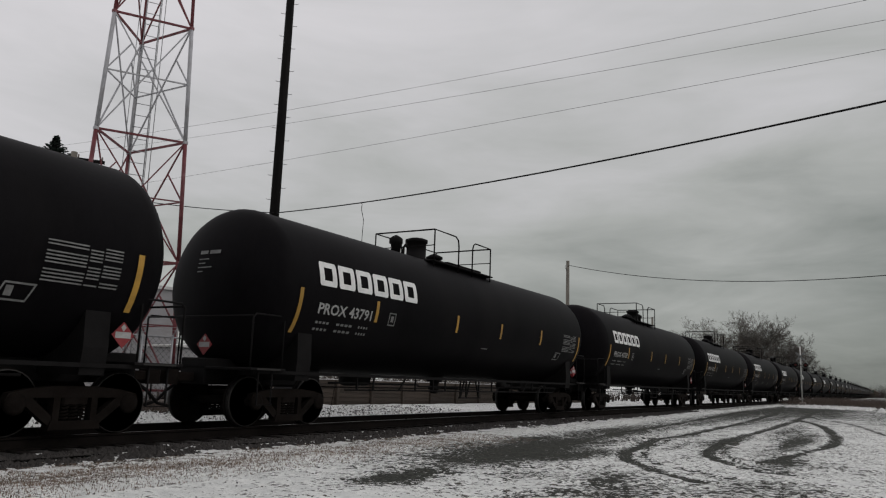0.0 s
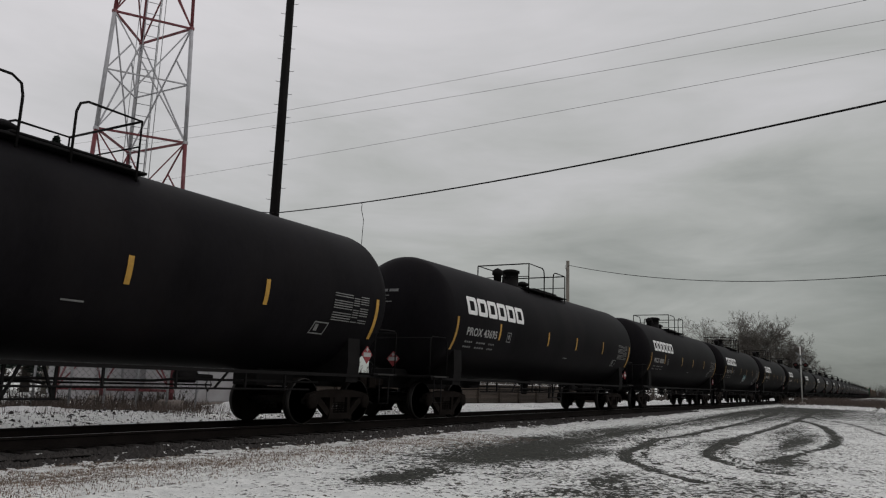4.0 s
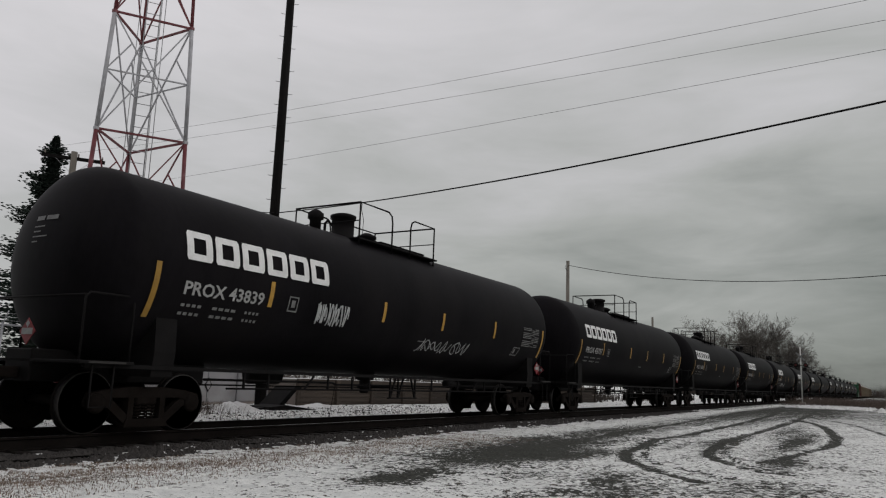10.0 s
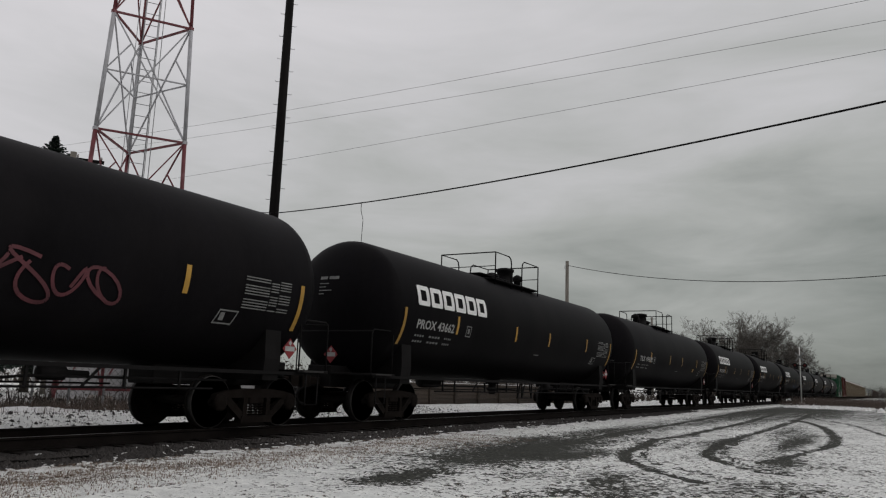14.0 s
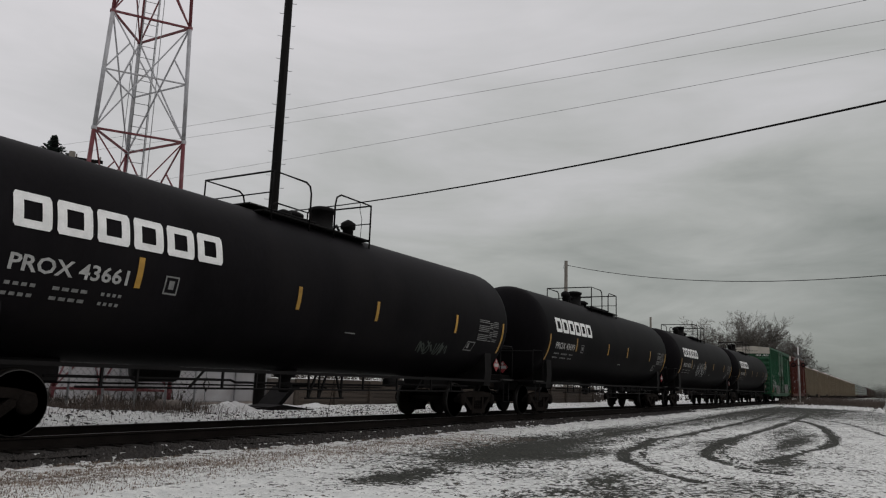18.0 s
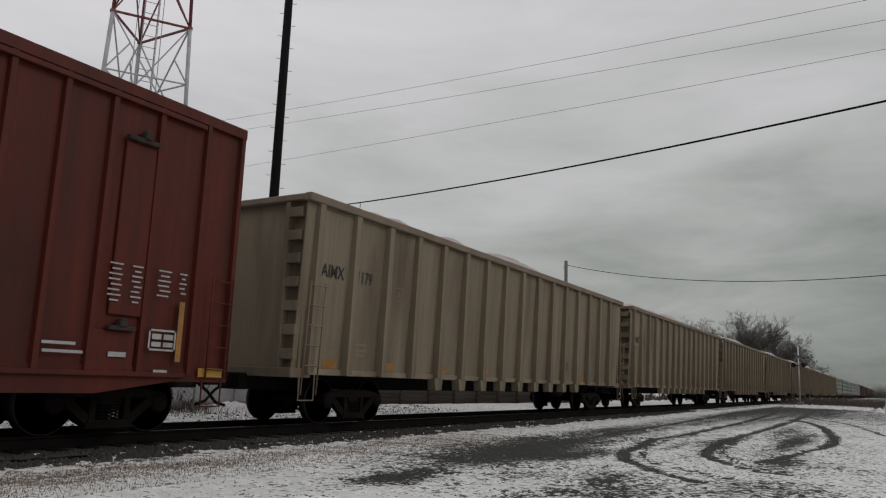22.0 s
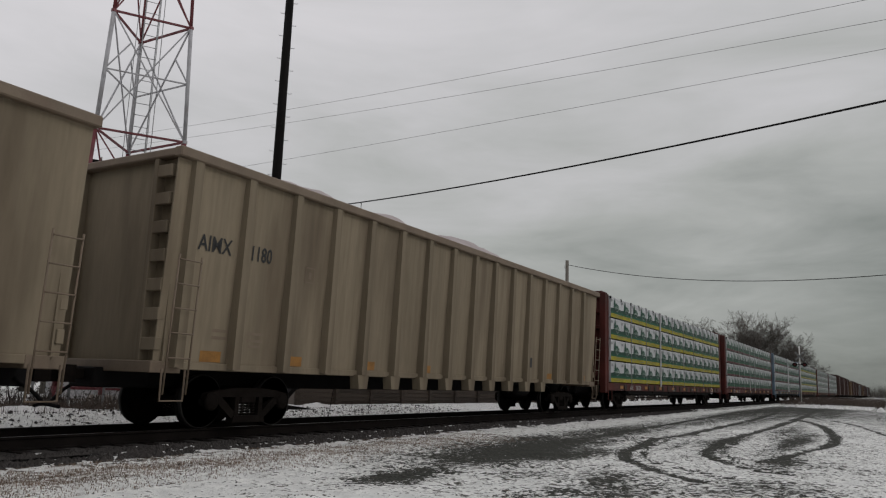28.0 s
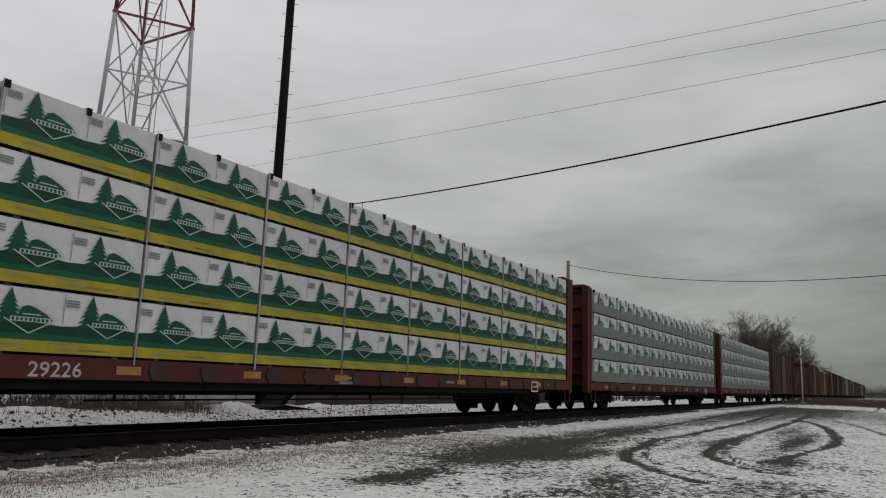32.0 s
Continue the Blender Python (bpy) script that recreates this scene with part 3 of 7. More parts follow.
# ---- the track ----
def rail_geo(y):
    g = Geo()
    prof = [(-0.07, -0.175), (0.07, -0.175), (0.07, -0.163), (0.012, -0.15), (0.012, -0.042), (0.036, -0.03), (0.036, -0.006), (0.028, 0.0),
            (-0.028, 0.0), (-0.036, -0.006), (-0.036, -0.03), (-0.012, -0.042), (-0.012, -0.15), (-0.07, -0.163)]
    n = len(prof)
    vs = [(x, y + a, b) for x in (-80.0, 1500.0) for a, b in prof]
    for k in range(n):
        g.slot = 1 if k == 7 else 0
        g.add(vs, [(k, (k + 1) % n, (k + 1) % n + n, k + n)])
    return g


track = thing("railway_track", "single rail track on dark ties and snowy ballast", "track", kind="structure")
for y in (-0.7525, 0.7525):
    part("rail", rail_geo(y), (M["rail_side"], M["rail_top"]), track, "rusty steel rail with a worn head")
tie_geo = Geo().box(-0.11, 0.11, -1.3, 1.3, -0.36, -0.168, 0.012)
tie_geo.slot = 1
for y in (-0.7525, 0.7525):
    tie_geo.box(-0.09, 0.09, y - 0.17, y + 0.17, -0.170, -0.158)
tie_mesh = tie_geo.mesh("tie", M["tie"], M["rail_side"])
for k in range(130):
    part("tie", tie_mesh, None, track, at=pose(-4 + k * 0.53, random.uniform(-0.04, 0.04), random.uniform(-0.006, 0.004), 0, 0, random.uniform(-0.8, 0.8)))


def stones(name, count, label, mat, sizes, area, flat=0.7, seed=3, lift=0.0):
    """Many loose lumps lying on the ground in one mesh."""
    rs = np.random.RandomState(seed)
    g_v, g_f = [], []
    oct_v = np.array([(1, 0, 0), (-1, 0, 0), (0, 1, 0), (0, -1, 0), (0, 0, 1), (0, 0, -0.6)], float)
    oct_f = [(0, 2, 4), (2, 1, 4), (1, 3, 4), (3, 0, 4), (2, 0, 5), (1, 2, 5), (3, 1, 5), (0, 3, 5)]
    P = area(rs, count)
    Z = ground_height(P[:, 0], P[:, 1])
    for k in range(count):
        s = rs.uniform(*sizes)
        v = oct_v * s * rs.uniform(0.65, 1.25, (6, 3))
        v[:, 2] *= flat
        a = rs.uniform(0, 6.28)
        c, n = math.cos(a), math.sin(a)
        x, y = v[:, 0] * c - v[:, 1] * n, v[:, 0] * n + v[:, 1] * c
        base = max(Z[k], -0.205) if abs(P[k, 1]) < 1.6 else Z[k]
        o = len(g_v)
        g_v += [(x[i] + P[k, 0], y[i] + P[k, 1], v[i, 2] + base + lift + 0.2 * s * flat) for i in range(6)]
        g_f += [tuple(o + i for i in f) for f in oct_f]
    me = bpy.data.meshes.new(name)
    me.from_pydata(g_v, [], g_f)
    me.materials.append(mat)
    return tagged(new(name, me), label, "", kind="stuff")


bed = Geo()
bed_n = 240
for k in range(bed_n):
    x0, x1 = -20 + (k / bed_n) ** 2 * 900, -20 + ((k + 1) / bed_n) ** 2 * 900
    bed.add([(x0, -1.75, -0.33), (x1, -1.75, -0.33), (x1, -1.32, -0.185), (x0, -1.32, -0.185), (x1, 1.32, -0.185), (x0, 1.32, -0.185),
             (x1, 1.75, -0.33), (x0, 1.75, -0.33)], [(0, 1, 2, 3), (3, 2, 4, 5), (5, 4, 6, 7)])
solid("ballast_bed", bed, M["stone"], "dark crushed stone bed under the track", "ballast", kind="structure")
stones("ballast_stones", 9000, "dark angular ballast stones along the near shoulder", M["stone"], (0.022, 0.075),
       lambda rs, n: np.c_[3 + 40 * rs.rand(n) ** 1.6, -1.3 - 0.75 * rs.rand(n) ** 1.2])
stones("ballast_between", 4000, "dark ballast stones between the ties", M["stone"], (0.02, 0.045),
       lambda rs, n: np.c_[3 + 40 * rs.rand(n) ** 1.6, rs.uniform(-1.4, 1.7, n)], seed=4)


def snow_scraps(count, seed):
    """Thin crusts of snow left on the stones and tie ends: low domes with a ragged rim."""
    rs = np.random.RandomState(seed)
    v, f = [], []
    for k in range(count):
        x, y = 3 + 44 * rs.rand() ** 1.5, -1.30 - 1.15 * rs.rand() ** 0.9
        r = rs.uniform(0.03, 0.11) * (2.4 if rs.rand() < 0.2 else 1.0)
        slope = -0.185 - 0.145 * min(1.0, max(0.0, (-1.32 - y) / 0.43))
        z = max(float(ground_height(x, y)), slope if y > -1.75 else -9.0)
        o, n = len(v), 13
        v.append((x, y, z + 0.022))
        for ring, lift in ((0.6, 0.02), (1.0, 0.004)):
            for i in range(n):
                a = 2 * math.pi * i / n
                q = r * ring * (rs.uniform(0.4, 1.4) if ring == 1.0 else rs.uniform(0.8, 1.1))
                v.append((x + 1.25 * q * math.cos(a), y + 0.75 * q * math.sin(a), z + lift))
        f += [(o, o + 1 + i, o + 1 + (i + 1) % n) for i in range(n)]
        f += [(o + 1 + i, o + 1 + n + i, o + 1 + n + (i + 1) % n, o + 1 + (i + 1) % n) for i in range(n)]
    me = bpy.data.meshes.new("snow_scraps")
    me.from_pydata(v, [], f)
    me.materials.append(M["snow"])
    tagged(new("snow_scraps", me), "scraps of crusted snow caught in the ballast", "", kind="stuff")


snow_scraps(900, 5)
stones("lot_pebbles", 700, "loose pebbles and clods in the snowy lot", M["stone"], (0.008, 0.02),
       lambda rs, n: np.c_[4 + 26 * rs.rand(n) ** 1.4, -2.2 - 8.5 * rs.rand(n)], seed=6)


def grass_field(name, count, area, label, height, seed, mat=None):
    rs = np.random.RandomState(seed)
    P = area(rs, count)
    Z = ground_height(P[:, 0], P[:, 1])
    v, f = [], []
    for k in range(count):
        h = height * rs.uniform(0.4, 1.2)
        a, lean = rs.uniform(0, 6.28), rs.uniform(0.2, 1.4) * h
        w = rs.uniform(0.003, 0.006)
        c, s = math.cos(a), math.sin(a)
        x, y, z = P[k, 0], P[k, 1], Z[k] - 0.01
        o = len(v)
        v += [(x - s * w, y + c * w, z), (x + s * w, y - c * w, z), (x + c * lean * 0.4 + s * w * 0.7, y + s * lean * 0.4 - c * w * 0.7, z + h * 0.65),
              (x + c * lean * 0.4 - s * w * 0.7, y + s * lean * 0.4 + c * w * 0.7, z + h * 0.65), (x + c * lean, y + s * lean, z + h)]
        f += [(o, o + 1, o + 2, o + 3), (o + 3, o + 2, o + 4)]
    me = bpy.data.meshes.new(name)
    me.from_pydata(v, [], f)
    me.materials.append(mat or M["grass"])
    tagged(new(name, me), label, "grass", kind="stuff")


grass_field("dead_grass", 22000, lambda rs, n: np.c_[3.2 + 13 * rs.rand(n) ** 1.7, -2.9 + 0.6 * rs.randn(n).clip(-2.0, 1.3)],
            "dead tan grass poking through the snow beside the track", 0.04, 21)
grass_field("weeds", 6000, lambda rs, n: np.c_[rs.uniform(6, 15.2, n), 5.4 + 0.8 * rs.randn(n)], "dead weeds along the fence", 0.28, 22, M["weed"])
grass_field("bank_weeds", 5000, lambda rs, n: np.c_[rs.uniform(5, 24, n), 3.6 + 0.9 * rs.randn(n).clip(-1.5, 2)], "dead stalks poking through the snow bank", 0.07, 24, M["weed"])
stones("bank_clods", 1300, "dark clods and stones in the snow behind the track", M["stone"], (0.010, 0.05),
       lambda rs, n: np.c_[6 + 20 * rs.rand(n) ** 1.2, 2.0 + 3.6 * rs.rand(n)], seed=16)
stones("verge_rubble", 500, "snow-capped lumps and rubble along the crossing verge", M["snow"], (0.06, 0.22),
       lambda rs, n: np.c_[64 + 12 * rs.rand(n), -9.8 + 6.0 * rs.rand(n)], seed=17)
grass_field("crossing_grass", 16000, lambda rs, n: np.c_[74 + 42 * rs.rand(n), -10.5 + 8.2 * rs.rand(n)],
            "tawny grass bank past the crossing", 0.75, 23, M["weed"])


# ---- behind the track: tower, poles, shelters, fence, platform ----
def lattice_tower():
    """A three-legged mast in red and white bands."""
    cx, cy, z0, panel = 13.23, 7.17, -0.15, 3.48
    t = thing("lattice_tower", "three-legged steel lattice tower in faded red and white bands", "tower", at=pose(cx, cy, z0))
    levels = [0.6 + panel * k - 0.03 for k in range(8)]

    def corner(i, z):
        r = (1.12 if i == 0 else 1.28) + (10.9 - (z + z0)) * 0.04
        a = radians((180, -60, 60)[i])
        return Vector((r * math.cos(a), r * math.sin(a), z))

    def paint(z):
        return M["tower_white"] if levels[2] - 0.05 <= z < levels[3] else M["tower_red"]

    for k in range(3):
        f = Geo().lathe([(-0.1, 0.34), (0.3, 0.34), (0.34, 0.30)], "z", corner(k, 0.0), 12)
        part("footing", f, M["concrete"], t, "round concrete footing")
    zs = [0.3] + levels
    for z_a, z_b in zip(zs, zs[1:]):
        m, r = paint((z_a + z_b) / 2), 0.058 if z_b < 12 else 0.05
        for i in range(3):
            part("leg", Geo().pipe([corner(i, z_a), corner(i, z_b)], r, 10), m, t)
    for n, z in enumerate(levels[:-1]):
        zt, zm = levels[n + 1], (z + levels[n + 1]) / 2
        m = paint(zm)
        for i in range(3):
            j = (i + 1) % 3
            part("strut", Geo().beam(corner(i, z), corner(j, z), 0.055, 0.055), M["tower_red"] if n in (0, 1, 2) else m, t)
            part("strut", Geo().beam(corner(i, zm), corner(j, zm), 0.036, 0.036), m, t)
            part("brace", Geo().beam(corner(i, z), corner(j, zt), 0.036, 0.036), m, t)
            part("brace", Geo().beam(corner(j, z), corner(i, zt), 0.036, 0.036), m, t)
            mid = (corner(i, zm) + corner(j, zm)) / 2
            part("brace", Geo().beam(corner(i, zm), mid.lerp(corner(i, zt), 0.0) * 1.0 + (corner(i, zt) - mid) * 0.5, 0.035, 0.035), m, t)
            part("bolt_plate", Geo().box(-0.06, 0.06, -0.06, 0.06, -0.05, 0.05, 0.01), m, t, at=Matrix.Translation(corner(i, z)))
    face = (corner(0, 5) + corner(1, 5)) / 2
    inw = (corner(2, 5) - face).normalized()
    along = (corner(1, 5) - corner(0, 5)).normalized()
    foot = face + inw * 0.35
    g = Geo()
    for s in (-0.2, 0.2):
        g.pipe([Vector((*(foot + along * s).xy, 0.4)), Vector((*(foot + along * s).xy * 0.84, levels[-1]))], 0.017, 6)
    part("ladder_rail", g, M["galv"], t, "galvanised climbing ladder")
    for k in range(70):
        z = 0.6 + k * 0.345
        q = (foot.xy * (1 - 0.16 * z / levels[-1]))
        p = Vector((q[0], q[1], z))
        part("rung", Geo().pipe([p - along * 0.19, p + along * 0.19], 0.011, 5), M["galv"], t)
    for s, r in ((0.42, 0.012), (-0.34, 0.010), (0.30, 0.010)):
        p = face + inw * 0.75 + along * s
        part("cable_run", Geo().pipe([Vector((p.x, p.y, 0.2)), Vector((p.x * 0.8, p.y * 0.8, levels[-1]))], r, 6), M["galv"], t)
    return t


lattice_tower()


def wooden_pole(name, x, y, h, r0, r1, mat, label, steps=False, z0=0.0):
    t = thing(name, label, "utility pole", at=pose(x, y, z0))
    part("shaft", Geo().pipe([(0, 0, -0.3), (0, 0, h * 0.5), (0, 0, h)], r0, 14, r1), mat, t)
    if steps:
        s = Vector((0.69, -0.72, 0)).normalized()
        for k in range(34):
            z = 2.6 + k * 0.43
            r = r0 + (r1 - r0) * z / h
            e = s * (1 if k % 2 else -1)
            q = Vector((0, 0, z))
            part("pole_step", Geo().pipe([q + e * (r - 0.01), q + e * (r + 0.13), q + e * (r + 0.14) + Vector((0, 0, 0.03))], 0.010, 5), M["galv"], t)
        part("pole_band", Geo().lathe([(6.2, r0 * 0.84), (6.2, r0 * 0.9), (6.3, r0 * 0.9), (6.3, r0 * 0.84)], "z", n=14), M["black"], t)
    return t


wooden_pole("tall_pole", 18.78, 6.94, 17.5, 0.19, 0.135, M["pole"], "tall black tarred pole with climbing steps", True)

arm_pole = wooden_pole("crossarm_pole", 15.95, 14.35, 8.75, 0.15, 0.11, M["pole_grey"], "grey wooden power pole with crossarm and transformer")
arm_dir = Vector((0.74, -0.5, 0)).normalized()
part("crossarm", Geo().beam(Vector((0, 0, 8.5)) - arm_dir * 1.05, Vector((0, 0, 8.5)) + arm_dir * 1.05, 0.09, 0.12), M["pole"], arm_pole)
for s in (-0.6, 0.6):
    part("arm_brace", Geo().beam((0, 0, 7.9), Vector((0, 0, 8.45)) + arm_dir * s, 0.03, 0.01), M["galv"], arm_pole)
for s in (-0.95, 0.15, 0.95):
    part("insulator", Geo().lathe([(8.56, 0.015), (8.6, 0.03), (8.64, 0.03), (8.66, 0.02), (8.68, 0.028), (8.70, 0.012)], "z", arm_dir * s, 8), M["concrete"], arm_pole)
part("transformer", Geo().lathe([(6.3, 0.16), (6.32, 0.2), (7.0, 0.2), (7.03, 0.17), (7.06, 0.05)], "z", arm_dir * 0.37, 14), M["galv"], arm_pole,
     "grey pole-mounted transformer")
part("cutout_switch", Geo().pipe([arm_dir * 0.5 + Vector((0, 0, 8.3)), arm_dir * 0.62 + Vector((0, 0, 7.9))], 0.03, 6), M["black"], arm_pole)

far_pole = wooden_pole("roadside_pole", 55.9, 10.6, 10.75, 0.17, 0.13, M["pole_grey"], "weathered grey roadside pole holding one line", z0=-0.05)
part("bracket", Geo().pipe([(0, 0, 10.3), (-0.25, 0.1, 10.35), (-0.3, 0.1, 10.15), (0, 0, 9.95)], 0.02, 6), M["galv"], far_pole)
wooden_pole("distant_pole", 106.2, 17.4, 10.8, 0.17, 0.14, M["pole_grey"], "weathered grey pole far along the road")


def wire(name, pts, r, sag, label):
    """A line hanging between supports."""
    path = []
    for a, b in zip(pts, pts[1:]):
        a, b = Vector(a), Vector(b)
        for k in range(25):
            u = k / 24
            path.append(a.lerp(b, u) - Vector((0, 0, 4 * sag * u * (1 - u))))
    g = Geo().pipe(path, r, 5)
    solid(name, g, M["black"], label, "wire")


def beyond(a, b, k):
    return tuple(Vector(a) + (Vector(b) - Vector(a)) * k)


A = Vector((15.95, 14.35, 8.75))
wire("power_line", [A - arm_dir * 0.95, beyond(A - arm_dir * 0.95, (13.94, -9.69, 7.98), 1.5)], 0.0038, 0.35, "thin power line over the lot")
wire("power_line", [A + arm_dir * 0.15, beyond(A + arm_dir * 0.15, (14.0, -11.33, 7.59), 1.5)], 0.0038, 0.35, "thin power line over the lot")
wire("power_line", [A + arm_dir * 0.95 - Vector((0, 0, 1.3)), beyond(A + arm_dir * 0.95 - Vector((0, 0, 1.3)), (14.0, -11.3, 6.98), 1.5)], 0.0038, 0.25, "thin lower line over the lot")
CABLE_A, CABLE_B = (18.72, 6.8, 6.42), (12.0, -11.21, 5.47)
wire("thick_cable", [CABLE_A, beyond(CABLE_A, CABLE_B, 1.4)], 0.018, 0.40, "thick black cable from the tall pole over the lot")
wire("thick_cable", [(13.0, 10.6, 6.35), CABLE_A], 0.014, 0.15, "thick black cable behind the tall pole")
wire("roadside_line", [(55.9, 10.55, 10.35), beyond((55.9, 10.55, 10.35), (44.5, -11.3, 7.85), 1.25)], 0.022, 1.15, "single sagging line along the road")
drop = Geo().pipe([(16.83, 1.75, 5.87), (16.70, 1.62, 5.82), (16.66, 1.6, 5.72), (16.80, 1.70, 5.66), (16.86, 1.66, 5.4), (16.9, 1.72, 4.6), (17.0, 2.4, 1.0), (17.0, 2.6, -0.2)], 0.009, 5)
solid("drop_wire", drop, M["black"], "loose service wire hanging from the cable", "wire")


def shelter(name, x, y, sx, sy, h, turn, label, vent=False):
    t = thing(name, label, "equipment shelter", at=pose(x, y, -0.08, 0, 0, turn))
    part("wall", Geo().box(0, sx, 0, sy, 0.1, h, 0.02), M["shelter"], t)
    part("plinth", Geo().box(-0.08, sx + 0.08, -0.08, sy + 0.08, -0.15, 0.1, 0.02), M["concrete"], t)
    part("roof", Geo().prism([(-0.1, h), (sx + 0.1, h), (sx + 0.1, h + 0.06), (sx / 2, h + 0.16), (-0.1, h + 0.06)], -0.1, sy + 0.1), M["snow"], t, "snow-covered roof")
    n = max(1, round(sx / 1.25))
    for k in range(1, n):
        part("seam", Geo().box(k * sx / n - 0.02, k * sx / n + 0.02, -0.015, 0.0, 0.12, h - 0.02), M["galv"], t)
    if vent:
        part("fan", Geo().lathe([(-0.10, 0.28), (-0.10, 0.33), (0.0, 0.33)], "y", (sx * 0.62, 0, 2.55), 20), M["galv"], t, "round ventilation fan")
        part("fan_hub", Geo().lathe([(-0.11, 0.07), (-0.02, 0.1)], "y", (sx * 0.62, 0, 2.55), 12), M["black"], t)
    return t


cabin = shelter("equipment_cabin", 13.6, 10.2, 3.4, 2.6, 3.6, -28, "tall grey metal equipment cabin with a round fan", True)
low = shelter("equipment_cabinet", 15.6, 7.35, 2.9, 1.2, 1.75, 8, "low grey metal equipment cabinet with a diamond sign")
part("diamond_sign", Geo().prism([(1.45, 0.42), (1.62, 0.65), (1.45, 0.88), (1.28, 0.65)], -0.03, -0.018), M["black"], low, "small diamond-shaped warning sign")
part("diamond_face", Geo().prism([(1.45, 0.48), (1.57, 0.65), (1.45, 0.82), (1.33, 0.65)], -0.036, -0.031), M["shelter"], low)
shelter("equipment_cabinet", 18.6, 7.85, 1.9, 1.2, 1.3, 6, "low white-grey equipment cabinet beside the taller one")


def chain_fence():
    """Chain-link fence in front of the tower yard."""
    t = thing("chain_link_fence", "rusty chain-link fence with steel posts and top rail", "fence", kind="structure")
    a, b = Vector((8.2, 6.9, 0.0)), Vector((14.6, 5.3, -0.05))
    d = b - a
    n = 8
    for k in range(n + 1):
        p = a + d * k / n
        part("post", Geo().pipe([p - Vector((0, 0, 0.2)), p + Vector((0, 0, 1.95))], 0.03, 8), M["galv"], t)
        part("barb_arm", Geo().pipe([p + Vector((0, 0, 1.9)), p + Vector((0.0, -0.18, 2.2))], 0.014, 5), M["galv"], t)
    part("top_rail", Geo().pipe([a + Vector((0, 0, 1.88)), b + Vector((0, 0, 1.88))], 0.022, 6), M["galv"], t)
    for k in range(3):
        q = Vector((0, -0.06 * (k + 1), 1.98 + 0.08 * k))
        part("barbed_wire", Geo().pipe([a + q, b + q], 0.005, 4), M["galv"], t)
    mesh = Geo()
    length, step, h = d.length, 0.16, 1.85
    u = d.normalized()
    k = -h
    while k < length:
        for s in (1, -1):
            x0, x1 = (k, k + h) if s > 0 else (k + h, k)
            p, q = a + u * x0 + Vector((0, 0, 0.03)), a + u * x1 + Vector((0, 0, 0.03 + h))
            lo, hi = 0.0, 1.0
            if x1 != x0:
                t0, t1 = (0 - x0) / (x1 - x0), (length - x0) / (x1 - x0)
                lo, hi = max(lo, min(t0, t1)), min(hi, max(t0, t1))
            if hi > lo:
                mesh.pipe([p.lerp(q, lo), p.lerp(q, hi)], 0.0035, 3, caps=False)
        k += step
    part("mesh_panel", mesh, M["rail_side"], t, "rusty diamond wire mesh")


chain_fence()


def timber_platform():
    """A low timber-faced platform along the track, snow on its top."""
    t = thing("timber_platform", "low old brown timber loading platform with snow on top", "platform", kind="structure", at=pose(20.2, 6.6, -0.12, 0, 0, -3.5))
    part("fill", Geo().box(0, 26, 0.1, 4.0, 0.0, 0.93), M["concrete"], t)
    for k in range(13):
        for r in range(6):
            part("plank", Geo().box(0.01, 1.99, 0, 0.1, 0, 0.155, 0.008), M["timber"], t, at=pose(k * 2, random.uniform(-0.012, 0.012), 0.005 + r * 0.163))
    for k in range(14):
        part("post", Geo().box(-0.08, 0.08, -0.1, 0.0, -0.1, 0.95, 0.01), M["timber"], t, at=pose(k * 2, -0.004, 0))
    part("snow_cover", Geo().box(0.05, 25.9, 0.12, 3.95, 0.93, 0.97, 0.015), M["snow"], t, "thin snow cover")


timber_platform()
ramp = thing("steel_ramp", "dark rusty steel ramp plates leaning by the snow pile", "ramp", at=pose(16.45, 5.15, -0.12, 0, 0, -4))
part("plate", Geo().prism([(0.0, 0.0), (0.9, 0.02), (1.55, 0.62), (1.75, 0.68), (1.75, 0.74), (1.45, 0.72), (0.85, 0.18), (0.0, 0.1)], -0.35, 0.5), M["black"], ramp)
part("tongue", Geo().prism([(0.3, -0.04), (2.3, -0.08), (2.35, 0.0), (2.2, 0.05), (0.9, 0.2), (0.3, 0.14)], -0.6, 0.4), M["black"], ramp)


def snow_heap(x, y, rx, ry, h, seed, label):
    rs = np.random.RandomState(seed)
    g, n, m = Geo(), 26, 9
    vs, fs = [(0, 0, h)], []
    for i in range(1, m + 1):
        for k in range(n):
            a, r = 2 * math.pi * k / n, i / m
            w = 1 + 0.22 * noise.noise((math.cos(a) * 2 + seed, math.sin(a) * 2, r * 2))
            z = h * (math.cos(r * math.pi) + 1) / 2 * (0.8 + 0.45 * rs.rand()) - 0.06 * (i == m)
            vs.append((rx * r * w * math.cos(a), ry * r * w * math.sin(a), z))
    fs += [(0, 1 + k, 1 + (k + 1) % n) for k in range(n)]
    for i in range(m - 1):
        for k in range(n):
            a, b = 1 + i * n + k, 1 + i * n + (k + 1) % n
            fs.append((a, a + n, b + n, b))
    g.add(vs, fs, True)
    solid("snow_mound", g, M["snow"], label, "snow pile", at=pose(x, y, float(ground_height(x, y)) - 0.02))


snow_heap(15.4, 4.7, 1.25, 0.6, 0.26, 1, "lumpy heap of dirty ploughed snow")
snow_heap(9.3, 4.2, 2.2, 0.8, 0.16, 2, "low bank of ploughed snow behind the track")
snow_heap(19.6, 5.2, 1.1, 0.5, 0.14, 3, "small heap of ploughed snow")
snow_heap(62.5, -10.4, 0.5, 0.4, 0.3, 4, "snow-capped clod at the edge of the lot")


